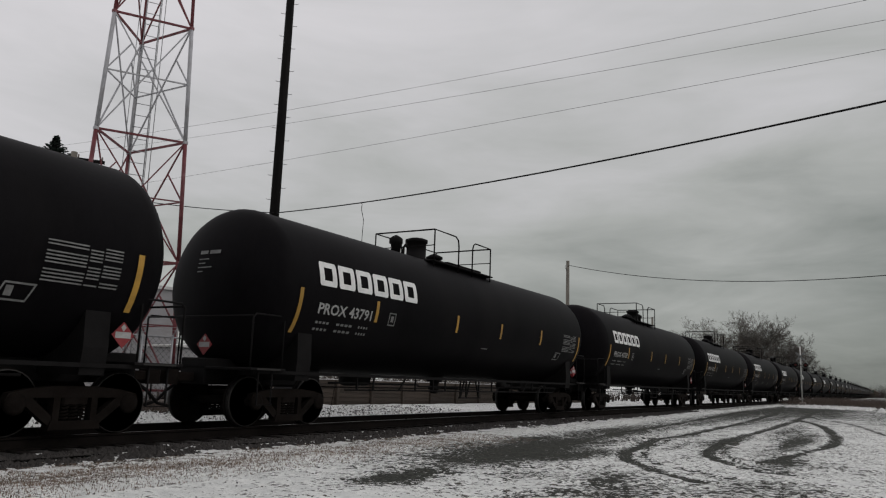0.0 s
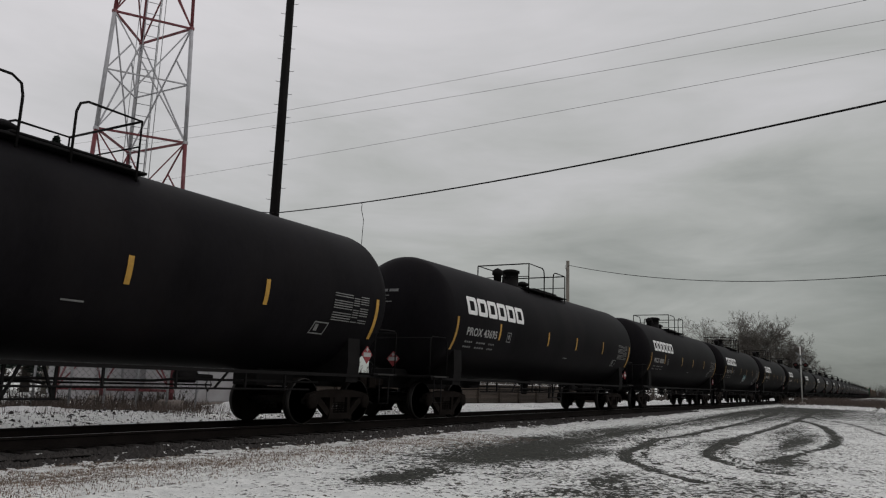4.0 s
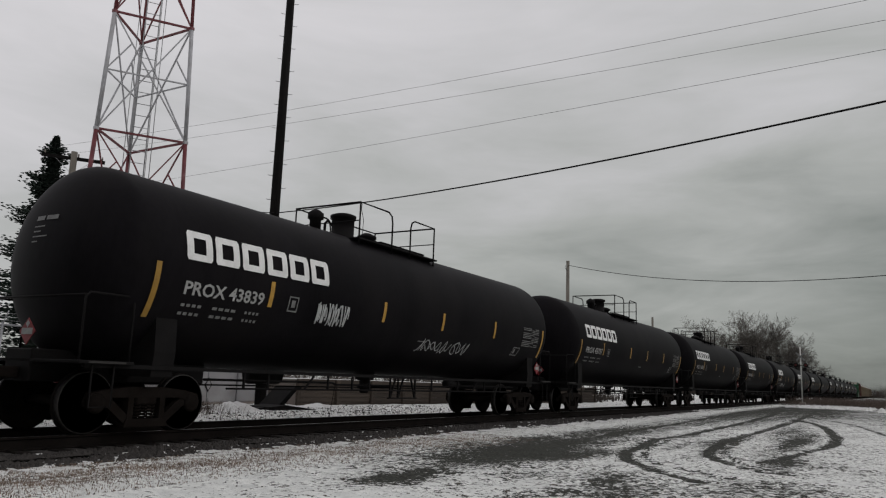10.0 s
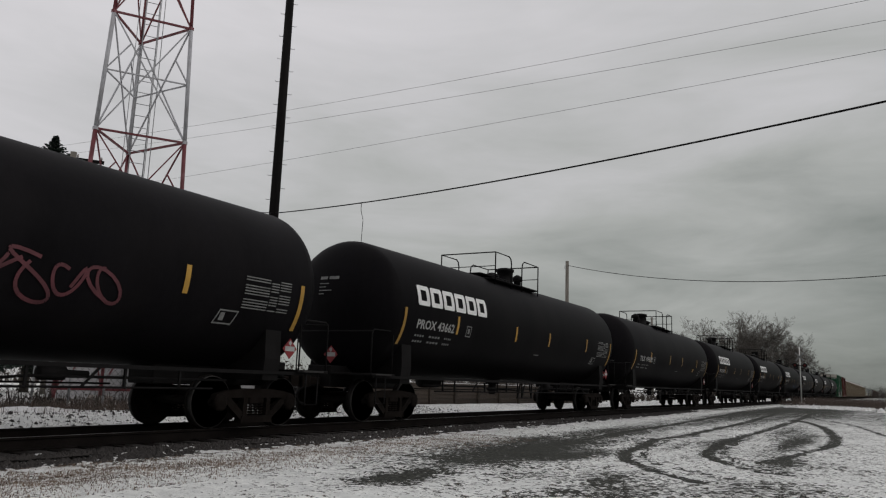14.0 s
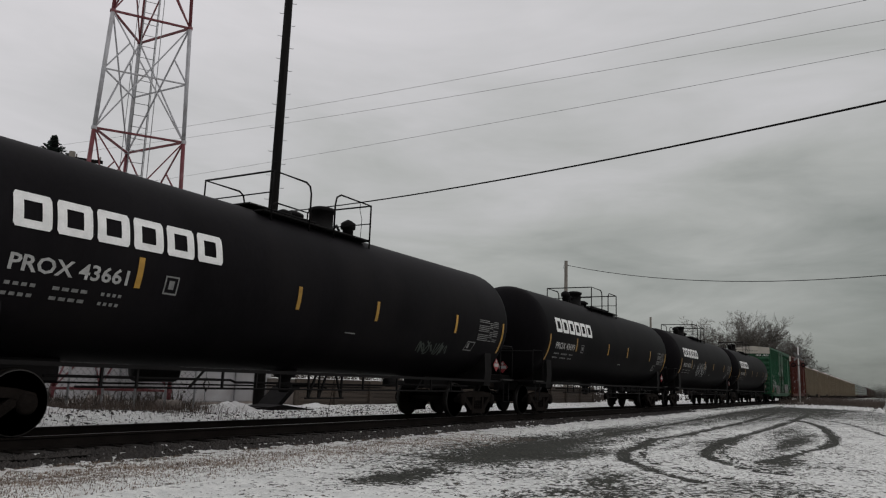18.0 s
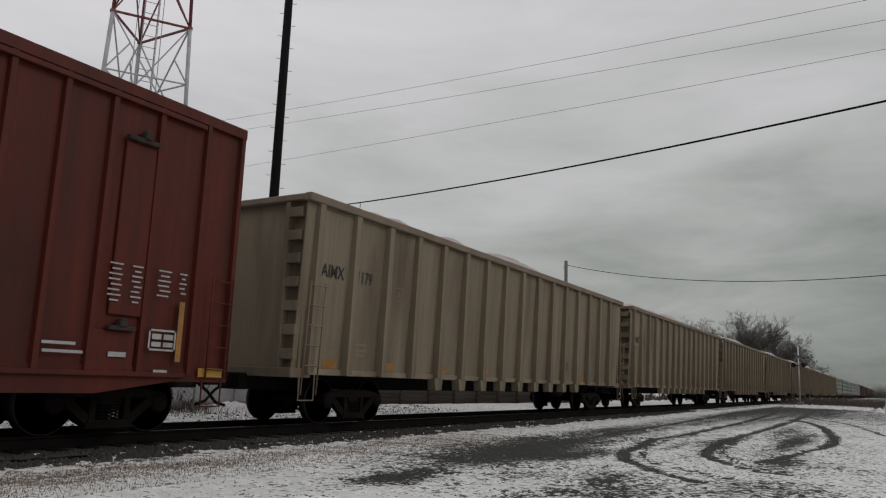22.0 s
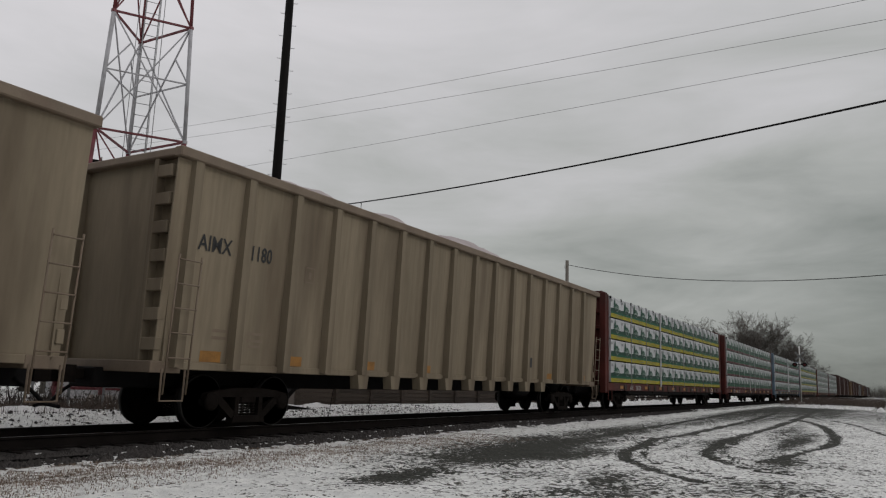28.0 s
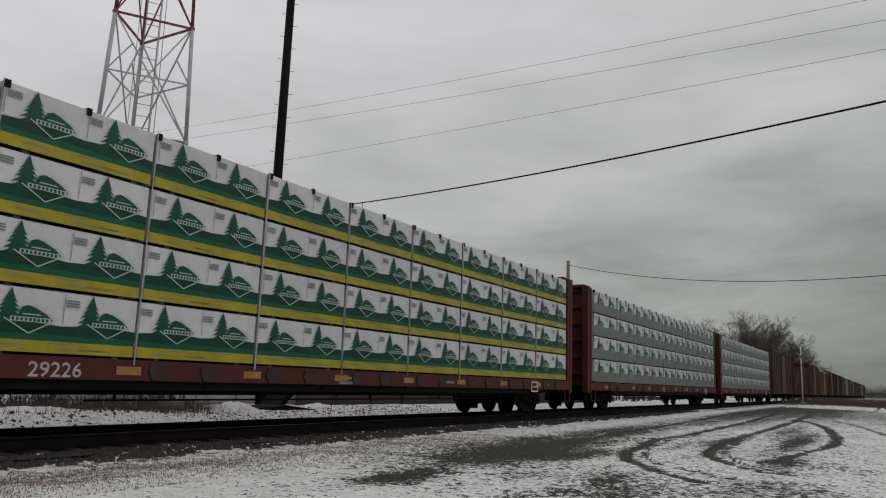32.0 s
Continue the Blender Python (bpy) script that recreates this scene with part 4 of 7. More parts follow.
def spruce(x, y, h, r, seed, label, levels=26, taper=0.85):
    rs = random.Random(seed)
    t = thing("spruce_tree", label, "tree", at=pose(x, y, -0.05))
    part("trunk", Geo().pipe([(0, 0, 0), (0, 0, h * 0.98)], 0.05 + h * 0.012, 8, 0.01), M["bark"], t)
    g = Geo()
    for k in range(levels * 20):
        u = rs.random() ** 0.6
        z = h * (0.08 + 0.9 * u)
        reach = (r * (1 - u) ** taper + 0.12) * (0.85 + 0.3 * math.sin(z * 5.0))
        a = rs.uniform(0, 6.28)
        d = Vector((math.cos(a), math.sin(a), 0))
        s = Vector((-d.y, d.x, 0))
        L = reach * rs.uniform(0.55, 1.1)
        n = max(2, int(L / 0.2))
        for i in range(n):
            v = (i + 0.6) / n
            p = d * (L * v) + Vector((0, 0, z + (0.25 * u - 0.36 * (1 - u)) * L * v + 0.12 * L * v * v))
            w = (0.10 + 0.16 * (1 - v)) * rs.uniform(0.6, 1.2) * min(1.0, 0.55 + 0.6 * L)
            q = Vector((0, 0, -w * rs.uniform(0.2, 0.6)))
            e = d * w * 0.9
            g.add([p, p + s * w + q - e * 0.2, p + e + q * 0.5, p - s * w + q - e * 0.2, p + q * 1.3], [(0, 1, 2), (0, 2, 3), (0, 4, 1), (0, 3, 4)])
    part("crown", g, M["needle"], t, "dark green layered needles")
    return t


spruce(16.5, 16.5, 10.1, 2.9, 1, "dark spruce standing behind the tower yard", 90, 0.8)
spruce(11.6, 13.6, 6.3, 1.5, 2, "smaller dark spruce by the yard fence", 40, 0.6)
spruce(13.2, 19.5, 7.5, 2.0, 6, "dark spruce at the back of the yard", 26)


def bare_tree(x, y, h, seed, label, spread=0.5, depth=7, mat="birch", trunks=1):
    rs = random.Random(seed)
    t = thing("bare_tree", label, "tree", at=pose(x, y, 0))
    wood, twigs = Geo(), Geo()

    def grow(p, d, L, r, lev):
        q = p + d * L
        if lev < 4:
            pts = [p, p.lerp(q, 0.5) + Vector((rs.uniform(-1, 1), rs.uniform(-1, 1), 0)) * L * 0.06, q]
        else:
            pts = [p, q]
        (wood if lev < 2 else twigs).pipe(pts, max(r, 0.014), 5 if lev < 2 else 3, max(r * 0.62, 0.010), caps=False)
        if lev >= depth:
            return
        for k in range(4 if lev in (0, 1) else 3):
            a, b = rs.uniform(0, 6.28), rs.uniform(0.3, 0.95) * (spread * 1.6)
            s = d.orthogonal().normalized()
            s = (Matrix.Rotation(a, 3, d) @ s)
            n = (d * math.cos(b) + s * math.sin(b) + Vector((0, 0, 0.08))).normalized()
            start = p.lerp(q, rs.uniform(0.4, 1.0)) if k else q
            grow(start, n, L * rs.uniform(0.55, 0.8), r * 0.6, lev + 1)

    for k in range(trunks):
        d = Vector((rs.uniform(-0.15, 0.15), rs.uniform(-0.15, 0.15), 1)).normalized()
        grow(Vector((rs.uniform(-1, 1) * (trunks > 1), rs.uniform(-1, 1) * (trunks > 1), 0)), d, h * 0.29, h * 0.012, 0)
    part("trunk", wood, M[mat], t)
    part("crown", twigs, M[mat], t, "fine bare twigs")
    return t


for k, (x, y, h) in enumerate([(150, 13.5, 15), (156, 10.5, 17), (160, 7.5, 15.5), (152, 8.8, 14.5), (158, 17.5, 13), (150, 21, 13), (154, 25, 13.5), (152, 18.5, 12.5), (155, 13.0, 16),
                               (165, 4.5, 12.5), (170, 3.2, 11.5), (176, 2.6, 11), (184, 2.4, 10.5), (162, 12.5, 13)]):
    bare_tree(x, y + 2.5, h * 1.24, 40 + k, "tall bare grey deciduous tree beyond the crossing", 0.62, trunks=1)
spruce(152, 12.2, 11.5, 2.6, 11, "dark spruce among the bare trees", 18)
spruce(163, 8.0, 10.5, 2.4, 12, "dark spruce among the bare trees", 18)
spruce(172, 5.6, 8.5, 2.2, 13, "dark spruce among the bare trees", 16)


def brushwood(name, count, area, label, height, seed):
    """A far thicket: many leaning stems and twig tufts in one mesh."""
    rs = random.Random(seed)
    g = Geo()
    for k in range(count):
        x, y = area(rs)
        h = height * rs.uniform(0.5, 1.15)
        p = Vector((x, y, -0.3))
        for s in range(5):
            d = Vector((rs.uniform(-0.35, 0.35), rs.uniform(-0.35, 0.35), 1))
            q = p + d * h * rs.uniform(0.5, 1)
            w = min(0.05 * height, 0.13) * rs.uniform(0.5, 1.4)
            g.add([p + Vector((0, -0.04, 0)), p + Vector((0, 0.04, 0)), q], [(0, 1, 2)])
            for m in range(6):
                c = p.lerp(q, rs.uniform(0.35, 1.0)) + Vector((rs.uniform(-1, 1), rs.uniform(-1, 1), rs.uniform(-0.4, 0.4))) * w
                g.add([c + Vector((rs.uniform(-1, 1), rs.uniform(-1, 1), rs.uniform(-1, 1))) * w * 0.9 for i in range(3)], [(0, 1, 2)])
    solid(name, g, M["brush"], label, "thicket", kind="stuff")


brushwood("far_thicket", 900, lambda rs: (rs.uniform(185, 420), 4 + rs.uniform(0, 9)), "far brown thicket along the track", 4.8, 5)
brushwood("tree_undergrowth", 420, lambda rs: (rs.uniform(140, 190), 5 + rs.uniform(0, 24)), "grey undergrowth below the bare trees", 8.0, 15)
brushwood("far_woods", 1300, lambda rs: (rs.uniform(420, 640), rs.uniform(-70, 60)), "far woods on the horizon", 9, 6)
brushwood("roadside_thicket", 650, lambda rs: (rs.uniform(92, 124), -12.4 - rs.uniform(0, 7)), "dark brown thicket at the road's edge", 4.6, 7)
brushwood("yard_brush", 170, lambda rs: (rs.uniform(8, 15), 5.9 + rs.uniform(0, 1.1)), "dead brush along the yard fence", 0.85, 10)
brushwood("yard_thicket", 700, lambda rs: (rs.uniform(2, 110), 24 + rs.uniform(0, 16)), "grey-brown thicket behind the yard", 2.6, 9)
brushwood("snowy_scrub", 160, lambda rs: (rs.uniform(42, 75), rs.uniform(5, 9)), "low scrub behind the track", 1.2, 8)


def crossing_signal():
    t = thing("crossing_signal", "grey level-crossing signal mast with crossbuck and unlit lamps", "railway signal", at=pose(74.7, -4.2, -0.1))
    part("mast", Geo().pipe([(0, 0, 0), (0, 0, 5.2)], 0.055, 10), M["mast"], t)
    part("base", Geo().box(-0.25, 0.25, -0.25, 0.25, 0, 0.3, 0.03), M["concrete"], t)
    for a in (45, -45):
        part("crossbuck", Geo().box(-0.03, 0.0, -0.5, 0.5, -0.07, 0.07, 0.01), M["letter_dim"], t, "weathered crossbuck board", at=pose(-0.08, 0, 4.3, a, 0, 0))
    part("lamp_bar", Geo().pipe([(-0.1, -0.42, 3.55), (-0.1, 0.42, 3.55)], 0.035, 8), M["black"], t)
    for y in (-0.4, 0.4):
        hood = part("lamp", Geo().lathe([(-0.28, 0.02), (-0.27, 0.13), (-0.1, 0.14), (-0.1, 0.08)], "x", (0, y, 3.55), 16), M["black"], t, "black hooded signal lamp")
        part("lens", Geo().lathe([(-0.29, 0.1), (-0.282, 0.1)], "x", (0, y, 3.55), 14), M["lamp_red"], hood)
        part("backing", Geo().lathe([(-0.2, 0.2), (-0.18, 0.2)], "x", (0, y, 3.55), 20), M["black"], hood)


crossing_signal()


# ---- the train: it rolls towards -x; x is counted along the track ----
SPEED = [(0, 26.05), (9, 26.05), (13, 25.75), (17, 25.35), (20, 25.4), (24, 25.6), (28, 25.75), (32, 25.9)]


def run(t):
    """How far the train has rolled at t seconds."""
    s = 0.0
    for (a, v), (b, w) in zip(SPEED, SPEED[1:]):
        if t > a:
            u = min(t, b)
            s += (u - a) * (v + v + (w - v) * (u - a) / (b - a)) / 2
    return s


MOVING = []      # (car, place along the track at 0 s)
R_WHEEL = 0.457


def wheelset_mesh():
    g = Geo()
    for s in (-1, 1):
        o = [(0.66, 0.09), (0.675, 0.13), (0.70, 0.17), (0.70, 0.36), (0.682, 0.40), (0.682, 0.482), (0.705, 0.478), (0.715, 0.459)]
        g.lathe([(s * a, r) for a, r in o], "y", n=28)
        g.slot = 1
        g.lathe([(s * a, r) for a, r in ((0.715, 0.459), (0.805, 0.455), (0.812, 0.449), (0.812, 0.435))], "y", n=28)
        g.slot = 0
        g.lathe([(s * a, r) for a, r in ((0.812, 0.437), (0.812, 0.385), (0.765, 0.365), (0.755, 0.18), (0.79, 0.13), (0.81, 0.095), (0.815, 0.0))], "y", n=28)
    g.lathe([(-1.02, 0.08), (1.02, 0.08)], "y", n=10)
    return g.mesh("wheelset", M["wheel"], M["tread"])


def side_frame_mesh():
    """A cast truck side frame: a bowed truss with two openings."""
    g = Geo()
    top = [(-1.02, 0.50), (-0.98, 0.60), (-0.70, 0.66), (-0.30, 0.70), (0.30, 0.70), (0.70, 0.66), (0.98, 0.60), (1.02, 0.50)]
    g.prism(top + [(0.78, 0.50), (0.62, 0.54), (-0.62, 0.54), (-0.78, 0.50)], -0.07, 0.07)
    for s in (-1, 1):
        g.prism([(s * 0.66, 0.55), (s * 0.80, 0.48), (s * 0.36, 0.14), (s * 0.26, 0.22)], -0.06, 0.06)
        g.prism([(s * 0.24, 0.56), (s * 0.34, 0.56), (s * 0.34, 0.22), (s * 0.24, 0.22)], -0.07, 0.07)
    g.prism([(-0.40, 0.10), (0.40, 0.10), (0.36, 0.22), (-0.36, 0.22)], -0.09, 0.09)
    return g.mesh("side_frame", M["iron"])


def spring_mesh():
    g = Geo()
    for x in (-0.13, 0.0, 0.13):
        pts = [(x + 0.055 * math.cos(a), 0.055 * math.sin(a), 0.22 + 0.24 * a / 31.4) for a in np.linspace(0, 31.4, 40)]
        g.pipe(pts, 0.014, 4, caps=False)
    return g.mesh("spring", M["iron"])


BOGIE = dict(wheelset=wheelset_mesh(), side_frame=side_frame_mesh(), spring=spring_mesh(),
             bolster=Geo().box(-0.2, 0.2, -1.05, 1.05, 0.42, 0.62, 0.03).lathe([(0.62, 0.2), (0.74, 0.2)], "z", n=14).mesh("bogie", M["iron"]),
             cap=Geo().lathe([(0.0, 0.15), (0.06, 0.15), (0.085, 0.1), (0.09, 0.0)], "y", n=14).mesh("bearing_cap", M["iron"]))


def bogie(car, x):
    b = part("bogie", BOGIE["bolster"], None, car, "four-wheeled cast steel bogie", at=pose(x, 0, 0))
    for s in (-1, 1):
        part("side_frame", BOGIE["side_frame"], None, b, at=pose(0, s * 0.99, 0))
        part("spring", BOGIE["spring"], None, b, at=pose(0, s * 0.99, 0))
        w = part("wheelset", BOGIE["wheelset"], None, b, "rust-dark wheels with bright worn rims", at=pose(s * 0.875, 0, R_WHEEL))
        for q in (-1, 1):
            part("bearing_cap", BOGIE["cap"], None, b, at=pose(s * 0.875, q * 1.0, R_WHEEL, 0, 0, 0 if q > 0 else 180))
    return b


def coupler_mesh():
    g = Geo()
    g.box(0, 0.45, -0.08, 0.08, 0.78, 0.95, 0.02)
    g.prism([(0.40, -0.14), (0.62, -0.16), (0.72, -0.05), (0.60, 0.0), (0.66, 0.12), (0.50, 0.18), (0.40, 0.12)], 0.73, 1.0, "z")
    return g.mesh("coupler", M["iron"])


def hose_mesh():
    return Geo().pipe([(0, -0.32, 0.78), (0.25, -0.34, 0.62), (0.5, -0.3, 0.42), (0.8, -0.22, 0.36)], 0.028, 6).mesh("air_hose", M["black"])


COUPLER, HOSE = coupler_mesh(), hose_mesh()


def ends(car, x):
    """Coupler and air hose at both ends; x: where the end sill stands."""
    for s in (1, -1):
        part("coupler", COUPLER, None, car, "knuckle coupler", at=pose(s * x, 0, 0, 0, 0, 0 if s > 0 else 180))
        part("air_hose", HOSE, None, car, at=pose(s * x, 0, 0, 0, 0, 0 if s > 0 else 180))


# -- black tank cars --
TZ, TR = 2.62, 1.58


def on_tank(x, z, off=0.012):
    """The place on the near side of the shell at height z."""
    r = TR + off
    a = max(-1.0, min(1.0, (z - TZ) / TR))
    return Vector((x - 0.33, -r * math.sqrt(1 - a * a), TZ + r * a))


def shell_patch(x0, x1, z0, z1, slant=0.0, off=0.012, rows=6):
    """A thin painted patch that follows the shell."""
    g = Geo()
    vs = []
    for k in range(rows + 1):
        z = z0 + (z1 - z0) * k / rows
        vs += [on_tank(x0 + slant * k / rows, z, off), on_tank(x1 + slant * k / rows, z, off)]
    return g.add(vs, [(2 * k, 2 * k + 1, 2 * k + 3, 2 * k + 2) for k in range(rows)])


def shell_frame(x0, x1, z0, z1, w, slant=0.0):
    g = Geo()
    for a in ((x0, x1, z0, z0 + w), (x0, x1, z1 - w, z1), (x0, x0 + w, z0, z1), (x1 - w, x1, z0, z1)):
        p = shell_patch(a[0], a[1], a[2], a[3], 0.0, 0.012, 3)
        g.add([(v[0] + slant * (v[2] - z0), v[1], v[2]) for v in p.v], p.f)
    return g


def emblem_block(x0, w):
    """One plain hollow white block; six stand where the maker's name is painted."""
    t, z = 0.14, (2.71, 2.76, 2.82, 2.91, 2.99, 3.075, 3.13, 3.185)
    xs = (x0, x0 + t, x0 + w - t, x0 + w)
    g = Geo()
    for i in range(7):
        for k in range(3):
            if k == 1 and 2 <= i <= 4:
                continue
            cut = 0.03 if i in (0, 6) else 0.0
            g.add([on_tank(xs[k] + (cut if k == 0 and i == 0 else 0), z[i]), on_tank(xs[k + 1] - (cut if k == 2 and i == 0 else 0), z[i]),
                   on_tank(xs[k + 1] - (cut if k == 2 and i == 6 else 0), z[i + 1]), on_tank(xs[k] + (cut if k == 0 and i == 6 else 0), z[i + 1])], [(0, 1, 2, 3)])
    return g.weld().mesh("emblem_block", M["letter"])


def head_bars():
    """Unreadable stencil lines on the head of the tank."""
    g = Geo()

    def on_head(y, z):
        q = min(1.0, math.hypot(y, z - TZ) / TR)
        return Vector((-7.55 - 0.78 * math.sqrt(1 - q * q) - 0.015, y, z))

    for y0, y1, z0, z1 in ((0.25, 0.04, 3.18, 3.25), (-0.01, -0.28, 3.18, 3.25), (0.25, -0.02, 3.07, 3.09), (0.25, 0.06, 2.99, 3.01), (0.25, -0.12, 2.91, 2.93),
                           (0.25, 0.1, 2.83, 2.85)):
        g.add([on_head(y0, z0), on_head(y1, z0), on_head(y1, z1), on_head(y0, z1)], [(0, 1, 2, 3)])
    return g


TOP_PARTS = ("walkway", "cross_plate", "manway", "safety_valve", "vent_pipe", "loading_valve", "guard_rail")


def tank_car(label):
    c = thing("tank_car", label, "railway car", "tank cars of the train")
    head = [(0.78 * math.cos(a), TR * math.sin(a)) for a in np.linspace(0, math.pi / 2, 12)]
    prof = [(-7.55 - h, r) for h, r in head] + [(x, TR) for x in (-5.0, -2.5, 0, 2.5, 5.0)] + [(7.55 + h, r) for h, r in reversed(head)]
    shell = part("tank_shell", Geo().lathe(prof, "x", (0, 0, TZ), 56), M["tank"], c, "glossy black cylindrical tank with domed heads")
    for s in (-1, 1):
        part("stub_sill", Geo().box(s * 8.45 if s < 0 else 5.2, 8.45 if s > 0 else -5.2, -0.33, 0.33, 0.74, 1.22, 0.02), M["black"], c)
        sad = [(-1.32, 0.86), (1.32, 0.86), (1.36, 1.25)] + [(TR * math.sin(a), TZ - TR * math.cos(a)) for a in np.linspace(1.0, -1.0, 13)] + [(-1.36, 1.25)]
        part("saddle", Geo().prism(sad, s * 6.95 - 0.2, s * 6.95 + 0.2, "x"), M["black"], c)
        plat = part("end_platform", Geo().box(s * 8.0 - 0.45, s * 8.0 + 0.45, -1.45, 1.45, 1.02, 1.07, 0.01), M["black"], c)
        part("plate_edge", Geo().box(s * 8.0 - 0.3, s * 8.0 + 0.3, -1.462, -1.452, 1.03, 1.06), M["tread"], plat, "scuffed platform edge")
        for y in (-1.4, 1.4):
            part("handrail", Geo().pipe([(s * 7.62, y, 1.05), (s * 7.62, y, 1.95), (s * 7.7, y, 2.02), (s * 8.35, y, 2.02), (s * 8.42, y, 1.95), (s * 8.42, y, 1.05)], 0.018, 6), M["black"], c)
            part("step", Geo().pipe([(s * 8.2, y, 1.03), (s * 8.2, y, 0.42), (s * 7.85, y, 0.42), (s * 7.85, y, 1.03)], 0.016, 5), M["black"], c)
        part("end_rail", Geo().pipe([(s * 8.42, -1.4, 1.98), (s * 8.42, 1.4, 1.98)], 0.018, 6), M["black"], c)
        bogie(c, s * 6.95)
    for y in (-1.33, 1.33):
        part("side_rail", Geo().beam((-8.3, y, 1.0), (8.3, y, 1.0), 0.07, 0.06), M["black"], c)
        part("brake_rod", Geo().pipe([(-5.6, y, 0.70), (5.6, y, 0.70)], 0.018, 5), M["black"], c)
        if y > 0:
            continue
        for x in (-5.2, -4.6, -2.9, -2.1, -1.5, 1.1, 2.4, 3.9, 4.9):
            part("hanger", Geo().beam((x, y, 0.70), (x, y, 1.0), 0.035, 0.035, (1, 0, 0)), M["black"], c)
        part("train_line", Geo().pipe([(-6.0, y + 0.12, 0.84), (-2.6, y + 0.12, 0.84), (-2.3, y + 0.3, 0.80), (2.2, y + 0.3, 0.80), (2.5, y + 0.12, 0.84), (6.0, y + 0.12, 0.84)], 0.022, 6), M["black"], c)
        brace = Geo().beam((-0.7, y + 0.05, 0.53), (0.5, y + 0.05, 0.53), 0.03, 0.03)
        for x in (-0.62, -0.30, 0.42):
            brace.beam((x, y + 0.05, 0.52), (x + (0.22 if x < 0 else -0.2), y + 0.05, 1.0), 0.035, 0.035, (1, 0, 0))
            brace.beam((x, y + 0.05, 0.52), (x, y + 0.05, 1.0), 0.035, 0.035, (1, 0, 0))
        tagged(part("outlet_guard", brace, M["black"], c), kind="stuff")
        for x in (-3.6, 3.2):
            part("hanger", Geo().beam((x, y, 0.70), (x + 0.3, y, 1.0), 0.03, 0.03, (1, 0, 0)), M["black"], c)
    valve = part("outlet_valve", Geo().lathe([(0.60, 0.07), (0.62, 0.11), (0.70, 0.11), (0.71, 0.17), (0.76, 0.17), (0.78, 0.12), (0.9, 0.13), (0.92, 0.22), (1.1, 0.26)], "z", (0.0, -0.1, 0), 16), M["black"], c)
    part("valve_handle", Geo().pipe([(0.2, -0.1, 0.75), (0.55, -0.5, 0.75), (0.6, -0.75, 0.72)], 0.02, 5), M["black"], valve)
    part("brake_cylinder", Geo().lathe([(3.0, 0.04), (3.02, 0.11), (3.4, 0.11), (3.43, 0.05), (3.8, 0.04)], "x", (0, -0.6, 0.88), 12), M["black"], c)
    part("air_tank", Geo().lathe([(-3.2, 0.05), (-3.15, 0.2), (-2.3, 0.2), (-2.25, 0.05)], "x", (0, 0.6, 0.95), 12), M["black"], c)
    # top fittings
    part("walkway", Geo().box(-1.35, 2.1, -0.95, -0.55, 4.03, 4.07, 0.008), M["black"], c)
    part("walkway", Geo().box(-1.35, 2.1, 0.55, 0.95, 4.03, 4.07, 0.008), M["black"], c)
    part("cross_plate", Geo().box(0.1, 2.1, -0.55, 0.55, 4.20, 4.24, 0.008), M["black"], c)
    part("manway", Geo().lathe([(4.1, 0.40), (4.2, 0.40), (4.2, 0.27), (4.66, 0.27), (4.66, 0.31), (4.74, 0.31), (4.78, 0.2), (4.79, 0.0)], "z", (-0.72, 0, 0), 24), M["black"], c, "round bolted manway")
    part("safety_valve", Geo().lathe([(4.15, 0.13), (4.45, 0.13), (4.47, 0.18), (4.6, 0.18), (4.66, 0.1), (4.7, 0.02)], "z", (-1.72, 0, 0), 14), M["black"], c)
    part("vent_pipe", Geo().pipe([(-1.5, -0.1, 4.1), (-1.5, -0.1, 4.4), (-1.4, -0.1, 4.5), (-1.28, -0.1, 4.4)], 0.035, 6), M["black"], c)
    part("loading_valve", Geo().lathe([(4.15, 0.16), (4.35, 0.16), (4.36, 0.24), (4.42, 0.24), (4.5, 0.08)], "z", (0.25, 0, 0), 14), M["black"], c)
    part("loading_valve", Geo().lathe([(4.15, 0.1), (4.3, 0.1), (4.31, 0.17), (4.37, 0.17), (4.42, 0.05)], "z", (0.7, 0.15, 0), 12), M["black"], c)
    zt = 4.87
    for y in (-0.95, 0.95):
        part("guard_rail", Geo().pipe([(-1.32, y, 3.86), (-1.32, y, zt), (-0.2, y, zt), (-0.06, y, zt - 0.08), (-0.02, y, zt - 0.25), (-0.02, y, 3.88)], 0.021, 6), M["black"], c)
        part("guard_rail", Geo().pipe([(0.78, y, 3.88), (0.78, y, zt - 0.2), (0.83, y, zt - 0.06), (0.95, y, zt), (1.9, y, zt), (1.9, y, 3.88)], 0.021, 6), M["black"], c)
    for x in (-1.32, 1.9):
        part("guard_rail", Geo().pipe([(x, -0.95, zt), (x, 0.95, zt)], 0.021, 6), M["black"], c)
        part("guard_rail", Geo().pipe([(x, -0.95, zt - 0.42), (x, 0.95, zt - 0.42)], 0.014, 5), M["black"], c)
    for ob in c.children:
        if ob.name.split(".")[0] in TOP_PARTS:
            ob.matrix_basis = pose(-0.33, 0, 0)
    # reflective strips, stencils and placards
    for x, z0, z1 in ((-7.12, 1.76, 2.6), (-4.64, 2.15, 2.6), (-1.1, 2.18, 2.61), (1.45, 2.18, 2.6), (7.66, 1.79, 2.63)):
        part("reflector", shell_patch(x, x + 0.10, z0, z1), M["reflector"], c, "yellow reflective strip")
